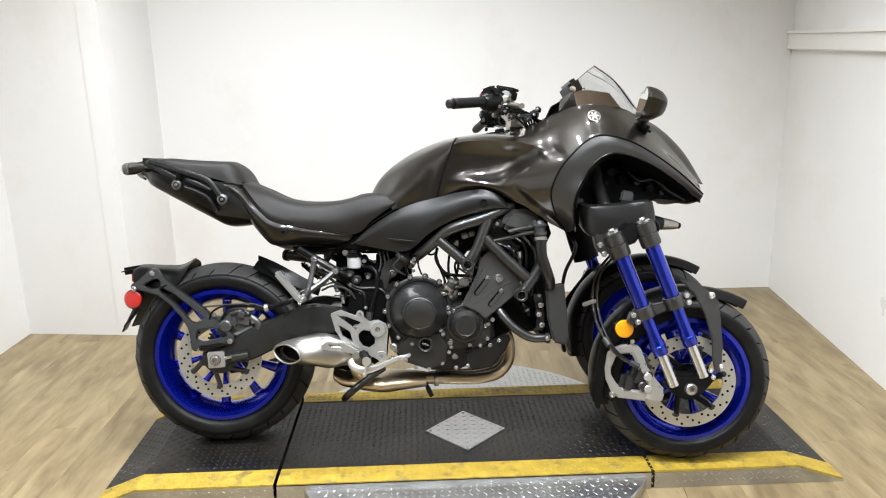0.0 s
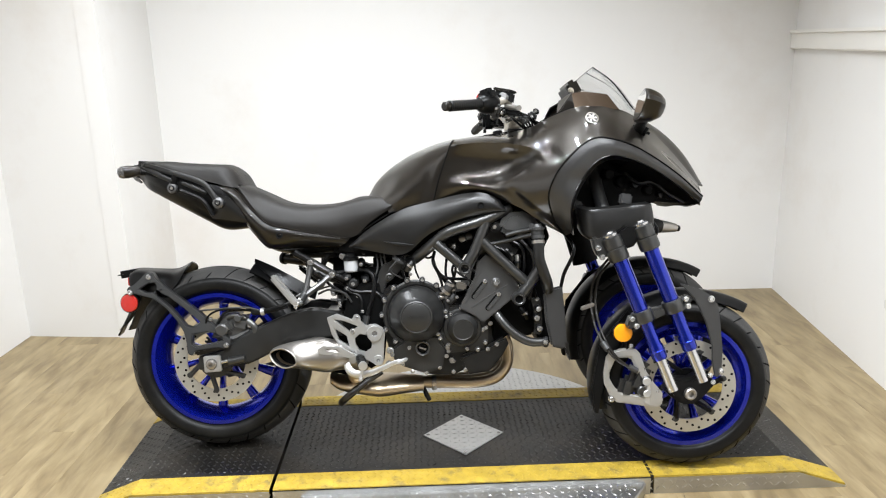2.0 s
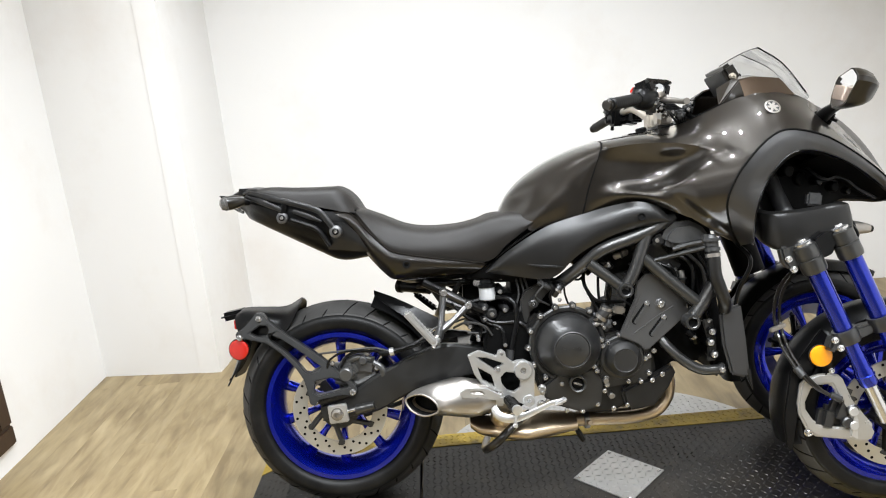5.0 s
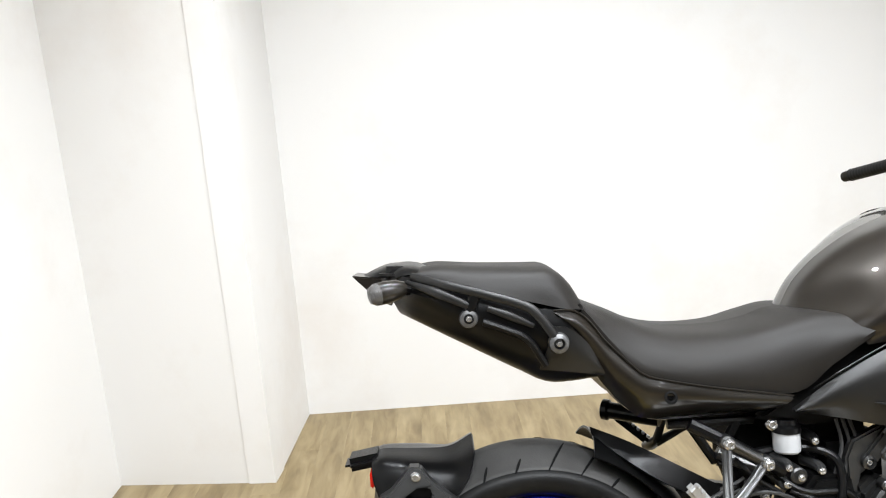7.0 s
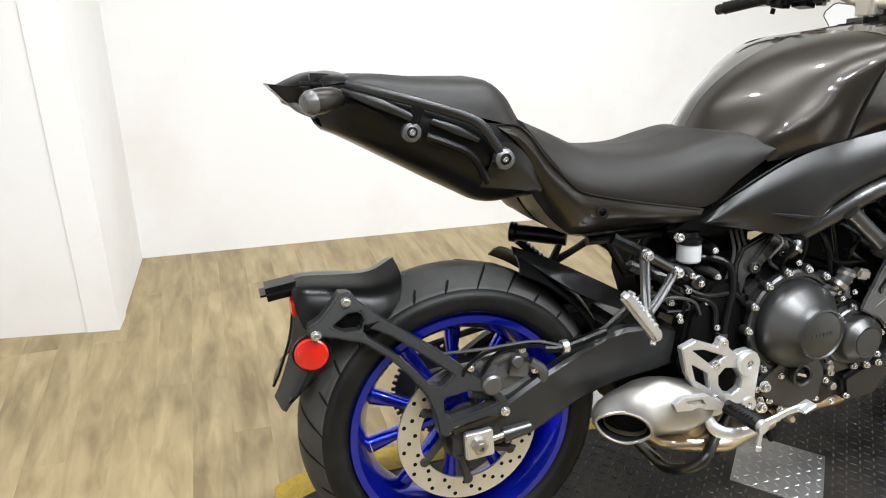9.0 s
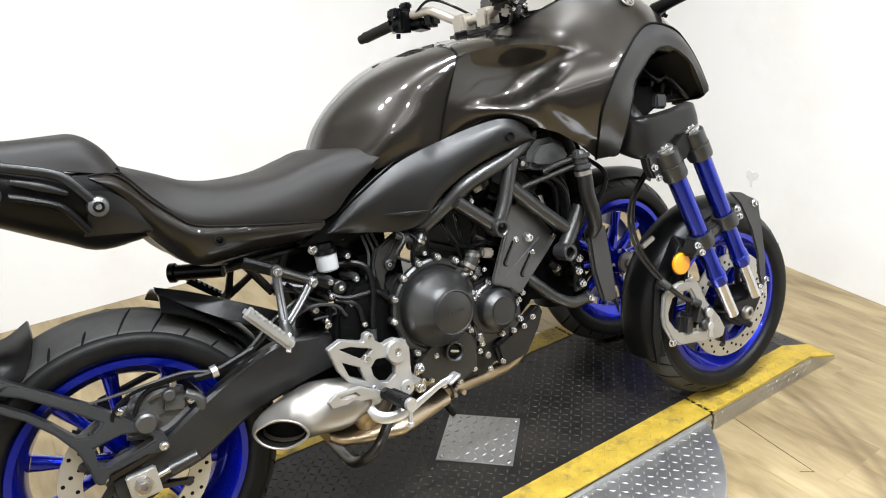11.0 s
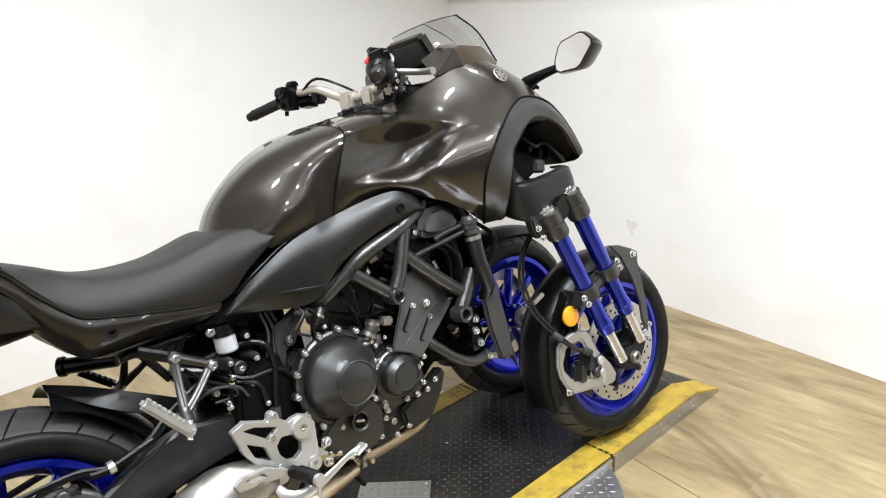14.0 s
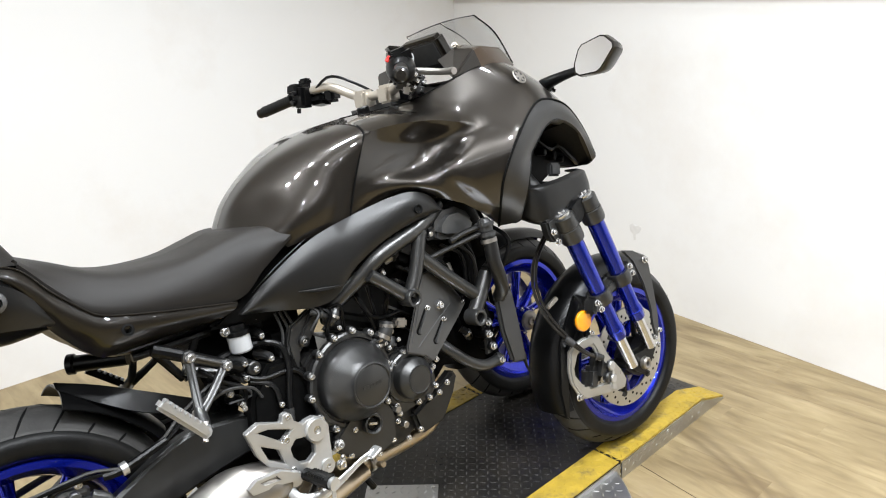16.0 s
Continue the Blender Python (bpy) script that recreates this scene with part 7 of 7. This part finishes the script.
muf = P("muffler", ring_loft([((0.254, -0.243, 0.338), (0.046, -0.022, -0.009), (0, -0.004, 0.030)), ((0.258, -0.232, 0.338), (0.060, -0.024, -0.010), (0, 0, 0.041)), ((0.285, -0.212, 0.337), (0.070, -0.038, -0.008), (0, 0, 0.051)),
                              ((0.335, -0.196, 0.336), (0.050, -0.055, -0.006), (0, 0, 0.058)), ((0.385, -0.186, 0.334), (0.022, -0.058, 0), (0, 0, 0.056)), ((0.435, -0.174, 0.326), (0.008, -0.052, 0), (0.004, 0, 0.048)), ((0.480, -0.158, 0.310), (0.004, -0.040, 0), (0.008, 0, 0.036)), ((0.51, -0.14, 0.29), (0.006, -0.028, 0), (0.01, 0, 0.026))]), M_STEEL, "short brushed steel muffler")
P("muffler_lip", loop_tube([(0.208, -0.221, 0.347), (0.222, -0.230, 0.362), (0.254, -0.245, 0.3685), (0.286, -0.258, 0.354), (0.300, -0.265, 0.329), (0.286, -0.258, 0.314), (0.254, -0.245, 0.3075), (0.222, -0.230, 0.322)], 0.003), M_STEEL, "", muf)
P("muffler_bore", ring_loft([((0.255, -0.242, 0.338), (0.044, -0.021, -0.009), (0, -0.004, 0.0285)), ((0.262, -0.230, 0.338), (0.040, -0.019, -0.008), (0, -0.004, 0.026)), ((0.275, -0.21, 0.337), (0.036, -0.018, -0.007), (0, 0, 0.023))]), M_HOLE, "", muf)
P("muffler_tailpipe", ring_loft([((0.262, -0.236, 0.337), (0.036, -0.017, -0.007), (0, -0.003, 0.022)), ((0.266, -0.228, 0.337), (0.037, -0.017, -0.007), (0, -0.003, 0.023)), ((0.27, -0.222, 0.337), (0.036, -0.017, -0.007), (0, -0.003, 0.022))], cap1=False), M_HEADER, "", muf)
bolt(0.437, -0.222, 0.355, 0.007)
P("silencer_box", ring_loft([((0.385, -0.085, 0.235), (0, -0.05, 0), (0, 0, 0.02)), ((0.42, -0.085, 0.215), (0, -0.085, 0), (0, 0, 0.034)), ((0.52, -0.085, 0.205), (0, -0.10, 0), (0, 0, 0.036)), ((0.63, -0.085, 0.205), (0, -0.09, 0), (0, 0, 0.033)), ((0.70, -0.085, 0.205), (0, -0.055, 0), (0, 0, 0.024))], cap0=True), M_HEADER, "heat-tinted silencer box")
P("link_pipe", tube([(0.50, -0.145, 0.295), (0.47, -0.14, 0.255), (0.50, -0.12, 0.225)], 0.026, n=12, seg=14), M_HEADER)
for k, y in enumerate((-0.07, -0.025, 0.02)):
    P("exhaust_header", tube([(0.965, y, 0.40), (0.992, y, 0.32), (0.988, y, 0.255), (0.945, y - 0.01, 0.212), (0.87, y * 0.9 - 0.01, 0.197), (0.76, y * 0.6 - 0.04, 0.203), (0.69, -0.085, 0.206)], 0.0195, n=34, seg=14), M_HEADER, "bronze-tinted exhaust pipe")
P("pipe_collar", lathe([(0.026, -0.008), (0.034, -0.008), (0.036, -0.005), (0.036, 0.005), (0.034, 0.008), (0.026, 0.008)], (0.735, -0.078, 0.203), (1, 0, 0), 28, oval=0.72), M_STEEL)
P("oxygen_sensor", rod((0.735, -0.125, 0.208), (0.735, -0.150, 0.214), 0.008, 6), M_HEADER)
P("pipe_hanger", tube([(0.700, -0.10, 0.19), (0.708, -0.11, 0.170), (0.718, -0.11, 0.150)], [0.006, 0.009, 0.008], n=8, seg=8), M_PLASTIC)

# -- folded stand under the silencer --
P("stand_bar", tube([(0.560, -0.150, 0.262), (0.515, -0.177, 0.240), (0.469, -0.204, 0.210), (0.447, -0.200, 0.192), (0.430, -0.176, 0.174), (0.423, -0.134, 0.159), (0.428, -0.067, 0.154), (0.441, 0.033, 0.145)], [0.010, 0.0115, 0.012, 0.012, 0.012, 0.0115, 0.0115, 0.011], n=34, seg=12), M_GLOSSB, "black bent stand bar")
bolt(0.425, -0.090, 0.146, 0.007)

# -- front forks --
def fork(a, b, tag):
    """One leg from its cap to the axle carrier: collar, blue slider, gland, bright tube."""
    a, b = Vector(a), Vector(b)
    d = (b - a).normalized()
    ln = (b - a).length
    leg = P("fork_leg", lathe([(0, 0.028), (0.0225, 0.028), (0.0235, 0.032), (0.0235, ln * 0.47), (0.0225, ln * 0.50), (0.0205, ln * 0.52), (0.0205, ln * 0.70), (0.0235, ln * 0.715), (0.0235, ln * 0.78), (0.0205, ln * 0.795), (0, ln * 0.795)], a, d, 28), M_SLIDER, "blue anodised fork leg")
    P("fork_cap", lathe([(0, -0.014), (0.010, -0.014), (0.012, -0.009), (0.019, -0.008), (0.0225, -0.005), (0.0225, 0.012), (0, 0.012)], a, d, 24), M_CHROME, "", leg)
    P("fork_collar", lathe([(0.019, 0.002), (0.026, 0.001), (0.030, 0.004), (0.0305, 0.036), (0.029, 0.0375), (0.029, 0.0395), (0.0315, 0.041), (0.032, 0.070), (0.030, 0.078), (0.0245, 0.080), (0.019, 0.080)], a, d, 28), M_FRAME, "", leg)
    P("fork_tube", lathe([(0.0165, ln * 0.79), (0.0165, ln), (0, ln)], a, d, 24), M_CHROME, "polished lower fork tube", leg)
    ring = lathe([(0.0235, -0.003), (0.025, -0.001), (0.025, 0.001), (0.0235, 0.003)], a + d * ln * 0.74, d, 24)
    P("gland_ring", ring, M_SLIDER, "", leg)
    return leg


def fork_set(f, dz, sgn):
    q = lambda x, y, z: f((x, y, z)) + Vector((0, 0, dz))
    fork(q(1.283, -0.357, 0.704), q(1.466, -0.374, 0.226), 0)
    fork(q(1.376, -0.362, 0.736), q(1.556, -0.379, 0.253), 1)
    y0, y1 = q(1.4, -0.385, 0).y, q(1.4, -0.318, 0).y
    if y0 > y1:
        y0, y1 = y1, y0
    shift = lambda ring: [(x, z + dz) for x, z in ring]
    plan = [(1.192, -0.262, 0.806, 0.735), (1.198, -0.305, 0.796, 0.712), (1.222, -0.338, 0.790, 0.694), (1.270, -0.352, 0.791, 0.684), (1.330, -0.358, 0.795, 0.690), (1.385, -0.360, 0.801, 0.712), (1.412, -0.345, 0.802, 0.722), (1.420, -0.300, 0.800, 0.726)]
    rim = [[q(x + 0.012 * (1.3 - x) / 0.1, y + 0.012, zt + 0.004) for x, y, zt, zb in plan], [q(x, y, zt - 0.003) for x, y, zt, zb in plan]]
    skirt = [[q(x + 0.010 * (1 - k), y - 0.006 * math.sin(math.pi * k), zb + (zt - zb) * k) for x, y, zt, zb in plan] for k in (0.9, 0.55, 0.2, 0.0)]
    tuck = [q(x + 0.012, y + 0.018, zb - 0.004) for x, y, zt, zb in plan]
    yoke = P("fork_yoke", loft(rim + skirt + [tuck], 30, 20, 0.005, False, tuple(q(1.31, -0.27, 0.74))), M_TEXT, "satin black fork yoke cover")
    P("yoke_top", plate(shift([(1.225, 0.742), (1.25, 0.72), (1.29, 0.715), (1.36, 0.722), (1.39, 0.745), (1.385, 0.77), (1.33, 0.77), (1.24, 0.768)]), min(q(0, -0.315, 0).y, q(0, -0.25, 0).y), max(q(0, -0.315, 0).y, q(0, -0.25, 0).y), 0.01), M_RECESS_SHADE, "", yoke)
    P("yoke_web", plate(shift([(1.225, 0.70), (1.30, 0.715), (1.385, 0.755), (1.395, 0.715), (1.33, 0.69), (1.28, 0.64), (1.245, 0.64), (1.232, 0.665)]), y1 - 0.035, y1 - 0.005, 0.006), M_FRAME)
    P("yoke_bridge", plate(shift([(1.290, 0.688), (1.300, 0.722), (1.330, 0.742), (1.366, 0.742), (1.372, 0.700), (1.352, 0.672), (1.310, 0.658)]), min(y0, y1) + 0.012, max(y0, y1) - 0.010, 0.010), M_PLASTIC, "", yoke)
    if sgn > 0:
        bolt(1.246, -0.352, 0.668, 0.0075)
        bolt(1.258, -0.352, 0.640, 0.0075)
    clamp = P("fork_clamp", plate(shift([(1.372, 0.462), (1.395, 0.478), (1.44, 0.486), (1.478, 0.508), (1.492, 0.494), (1.478, 0.474), (1.44, 0.458), (1.395, 0.440), (1.375, 0.438)]), min(y0, y1) + 0.010, max(y0, y1) - 0.022, 0.006), M_FRAME, "black fork clamp")
    for top, foot_at in (((1.283, -0.357, 0.704), (1.466, -0.374, 0.226)), ((1.376, -0.362, 0.736), (1.556, -0.379, 0.253))):
        d = Vector(foot_at) - Vector(top)
        c = q(*(Vector(top) + d * 0.515))
        P("clamp_collar", lathe([(0.0240, -0.019), (0.0300, -0.019), (0.0315, -0.016), (0.0315, 0.016), (0.0300, 0.019), (0.0240, 0.019), (0.0240, -0.019)], c, f(top) - f(foot_at), 28), M_FRAME, "", clamp)
    for x, z in ((1.342, 0.441), (1.507, 0.497)):
        P("clamp_lug", box((x, (y0 + y1) / 2 - 0.012 * sgn, z + dz), (0.026, 0.040, 0.044), 0.007, rot=(0, 22, 0)), M_FRAME, "", clamp)
    P("axle_carrier", plate(shift([(1.440, 0.245), (1.475, 0.265), (1.52, 0.262), (1.56, 0.285), (1.585, 0.280), (1.592, 0.235), (1.56, 0.20), (1.53, 0.180), (1.50, 0.180), (1.465, 0.20), (1.44, 0.225)]), y0 + 0.006, y1 - 0.006, 0.010), M_PLASTIC)
    if sgn > 0:
        for x, z in ((1.338, 0.452), (1.352, 0.430), (1.503, 0.508), (1.510, 0.486)):
            bolt(x, -0.3835, z, 0.0072)
        for x, z in ((1.577, 0.272), (1.585, 0.250)):
            bolt(x, -0.384, z, 0.0062)
        P("front_axle", lathe([(0.008, 0.012), (0.008, 0.0), (0.014, -0.002), (0.018, 0.002), (0.019, 0.014), (0.008, 0.014)], (1.515, -0.392, 0.216), (0, 1, 0), 24), M_STEEL, "hollow steel axle end")
    mesh_up = [f((1.27, -0.17, 0.99)), f((1.275, -0.22, 0.86)), f((1.29, -0.30, 0.74))]
    P("steering_rod", tube([p + Vector((0, 0, dz * 0.5)) for p in mesh_up], [0.022, 0.020, 0.022], n=14, seg=14), M_CAST)
    P("swing_link", tube([f((1.30, 0.02, 0.80)), q(1.32, -0.33, 0.76)], 0.024, n=6, seg=12), M_RECESS_SHADE)


fork_set(lambda p: Vector(p), 0.0, 1)
fork_set(lambda p: Vector((p[0], -0.12 - p[1], p[2])), 0.075, -1)
# column and bulkhead also coloured near-black for the shade behind the forks
P("steering_column", tube([(1.17, -0.015, 0.98), (1.28, -0.02, 0.60)], 0.045, n=6, seg=16), M_RECESS_SHADE)
P("front_bulkhead", box((1.25, -0.02, 0.865), (0.12, 0.34, 0.18), 0.03), M_RECESS_SHADE)
bm = tube([(1.471, -0.236, 0.726), (1.503, -0.228, 0.722), (1.531, -0.222, 0.718)], [0.021, 0.018, 0.013], n=8, seg=14)
tr_end = P("tie_rod_end", bm, M_STEEL, "dull grey ball-joint end")
P("rubber_boot", tube([(1.439, -0.244, 0.730), (1.455, -0.240, 0.728), (1.475, -0.235, 0.725)], [0.026, 0.024, 0.021], n=6, seg=14), M_RUBBER, "", tr_end)
P("joint_tip", rod((1.531, -0.222, 0.718), (1.543, -0.219, 0.716), 0.010), M_PLASTIC, "", tr_end)
P("wire", tube([(1.40, -0.33, 0.77), (1.43, -0.35, 0.72), (1.41, -0.34, 0.69), (1.37, -0.33, 0.70)], 0.004, n=14, seg=6), M_PLASTIC)
P("bracket_tab", box((1.345, -0.30, 0.815), (0.04, 0.02, 0.035), 0.005, rot=(0, 10, 0)), M_CAST)
P("bracket_tab", box((1.20, -0.27, 0.80), (0.03, 0.02, 0.03), 0.005, rot=(0, 20, 0)), M_CAST)
P("hose", tube([(1.20, -0.12, 0.80), (1.175, -0.18, 0.72), (1.195, -0.24, 0.66), (1.165, -0.22, 0.58), (1.155, -0.21, 0.53)], 0.006, n=22, seg=8), M_PLASTIC)

# front caliper, guard, hose, reflector
bm = box((1.372, -0.330, 0.262), (0.055, 0.045, 0.10), 0.016, rot=(0, 25, 0))
box((1.335, -0.322, 0.230), (0.05, 0.04, 0.07), 0.014, rot=(0, 15, 0), bm=bm)
rod((1.39, -0.345, 0.255), (1.39, -0.362, 0.255), 0.016, 16, bm)
rod((1.375, -0.345, 0.222), (1.375, -0.362, 0.222), 0.016, 16, bm)
P("front_caliper", bm, M_ENGINE)
P("caliper_piston", rod((1.388, -0.358, 0.253), (1.388, -0.366, 0.253), 0.013), M_ALU)
P("caliper_piston", rod((1.388, -0.358, 0.215), (1.388, -0.366, 0.215), 0.012), M_ALU)
bm = plate([(1.275, 0.325), (1.287, 0.338), (1.318, 0.352), (1.342, 0.354), (1.362, 0.350), (1.372, 0.338), (1.389, 0.284), (1.421, 0.232), (1.435, 0.197), (1.426, 0.173), (1.387, 0.174), (1.304, 0.181), (1.283, 0.202), (1.268, 0.240), (1.266, 0.272)], -0.015, 0.0, 0.005,
           [[(1.299, 0.312), (1.315, 0.322), (1.345, 0.325), (1.352, 0.308), (1.361, 0.276), (1.396, 0.227), (1.393, 0.206), (1.320, 0.211), (1.299, 0.227), (1.284, 0.255), (1.284, 0.275)]])
for v in bm.verts:
    v.co.y += -0.309 - 0.354 * (v.co.x - 1.29)
gd = P("caliper_guard", bm, M_ALU, "silver loop guard round the caliper", sharp=50)
P("guard_foot", plate([(1.385, 0.245), (1.41, 0.25), (1.438, 0.215), (1.436, 0.175), (1.40, 0.170), (1.375, 0.185)], -0.362, -0.350, 0.005), M_ALU, "", gd)
bolt(1.419, -0.362, 0.222, 0.006)
bolt(1.421, -0.362, 0.186, 0.006)
bolt(1.290, -0.314, 0.190, 0.009)
amb = P("amber_reflector", lathe([(0, 0), (0.0285, 0), (0.0285, 0.006), (0.026, 0.009), (0.016, 0.0105), (0, 0.011)], (1.322, -0.338, 0.403), (-0.1, -1, 0), 32), M_AMBER, "round amber reflector")
P("reflector_back", lathe([(0, 0), (0.030, 0), (0.030, 0.004), (0, 0.004)], (1.3222, -0.3345, 0.403), (-0.1, -1, 0), 32), M_PLASTIC, "", amb)
P("reflector_bracket", plate([(1.31, 0.42), (1.34, 0.43), (1.36, 0.40), (1.35, 0.35), (1.33, 0.345), (1.33, 0.38), (1.31, 0.39)], -0.336, -0.326, 0.003), M_PLASTIC)
bolt(1.345, -0.345, 0.362, 0.006)
for o in (0.0, 0.014):
    P("brake_line", tube([(1.335 + o, -0.30, 0.690), (1.312 + o, -0.26, 0.640), (1.262 + o, -0.25, 0.575), (1.243 + o, -0.255, 0.50), (1.246 + o, -0.285, 0.425), (1.266 + o * 0.8, -0.325, 0.365), (1.298 + o * 0.5, -0.348, 0.322), (1.345, -0.354, 0.292)], 0.0044, n=40, seg=8), M_GLOSSB)
P("line_fitting", rod((1.335, -0.352, 0.300), (1.362, -0.356, 0.285), 0.009), M_CAST)
P("line_fitting", rod((1.262, -0.322, 0.372), (1.275, -0.338, 0.350), 0.0105), M_CAST)
P("line_clip", box((1.213, -0.338, 0.488), (0.045, 0.012, 0.012), 0.003, rot=(0, -18, 0)), M_STEEL)

# grey fork strap and mudguards
P("fender_strap", plate([(1.486, 0.557), (1.539, 0.543), (1.579, 0.518), (1.606, 0.486), (1.613, 0.424), (1.619, 0.343), (1.615, 0.285), (1.602, 0.258), (1.592, 0.272), (1.585, 0.308), (1.585, 0.362), (1.565, 0.439), (1.530, 0.511)], -0.378, -0.370, 0.003), M_MATTE, "satin grey mudguard strap")
bolt(1.583, -0.379, 0.505, 0.0085)
bolt(1.611, -0.379, 0.283, 0.0065)
for c in (FRW, FLW):
    bm = shell_arc(c, 0.300, 196, 52, 0.068, 0.032, nu=36, thick=0.004)
    for v in bm.verts:
        a = math.degrees(math.atan2(v.co.z - c[2], v.co.x - c[0])) % 360
        if a < 80:
            v.co.x += (80 - a) * 0.0007
            v.co.z += (80 - a) * 0.0003
            v.co.y = c[1] + (v.co.y - c[1]) * (1 - (80 - a) / 28 * 0.65)
        v.co.y -= (v.co.x - c[0]) * math.tan(radians(5))
    fm = P("front_fender", bm, M_PLASTIC, "black front mudguard")
    sgn = -1 if c is FRW else 1
    P("fender_side", plate([(c[0] - 0.19, c[2] + 0.24), (c[0] - 0.28, c[2] + 0.13), (c[0] - 0.305, c[2] + 0.0), (c[0] - 0.30, c[2] - 0.08), (c[0] - 0.285, c[2] - 0.09), (c[0] - 0.262, c[2] + 0.03), (c[0] - 0.215, c[2] + 0.13), (c[0] - 0.15, c[2] + 0.19)], c[1] + sgn * 0.072 + 0.022, c[1] + sgn * 0.064 + 0.022, 0.003), M_PLASTIC, "", fm)

P("frame_cover", plate([(0.40, 0.668), (0.475, 0.715), (0.54, 0.755), (0.60, 0.815), (0.66, 0.84), (0.76, 0.85), (0.80, 0.80), (0.72, 0.70), (0.66, 0.645), (0.50, 0.648)], -0.135, 0.12, 0.01), M_RECESS_SHADE)

# dark joint where the floor was cut beside the ramp
bm = bmesh.new()
for a, b in (((1.516, -0.092), (1.478, -0.356)), ((1.478, -0.356), (1.450, -0.334))):
    tube([(*a, FLOOR_Z + 0.0003), (*b, FLOOR_Z + 0.0003)], 0.0009, n=4, seg=6, bm=bm)
part("floor_joint", bm, M_DARKWOOD, floor_ob, "dark cut line in the floor")

# ---- floor boards ----
PW, PL = 0.102, 1.22
rng = random.Random(7)


def board(length):
    bm = box((0, 0, 0), (PW - 0.0001, length - 0.0001, 0.010), 0.00015)
    me = bpy.data.meshes.new("plank")
    bm.to_mesh(me)
    bm.free()
    me.materials.append(M_PLANK)
    return me


BOARDS = {}
for i in range(42):
    x = -1.415 + PW * i
    y, n = 2.03, 0
    while y > -4.55:
        ln = rng.choice((0.35, 0.65, 0.95, 1.22)) if n == 0 else min(PL, round((y + 4.62) / 0.05) * 0.05)
        if ln not in BOARDS:
            BOARDS[ln] = board(ln)
        shared("plank", BOARDS[ln], pose(x, y - ln / 2, FLOOR_Z - 0.005 + 0.0001 * rng.random()), floor_ob)
        y, n = y - ln, n + 1
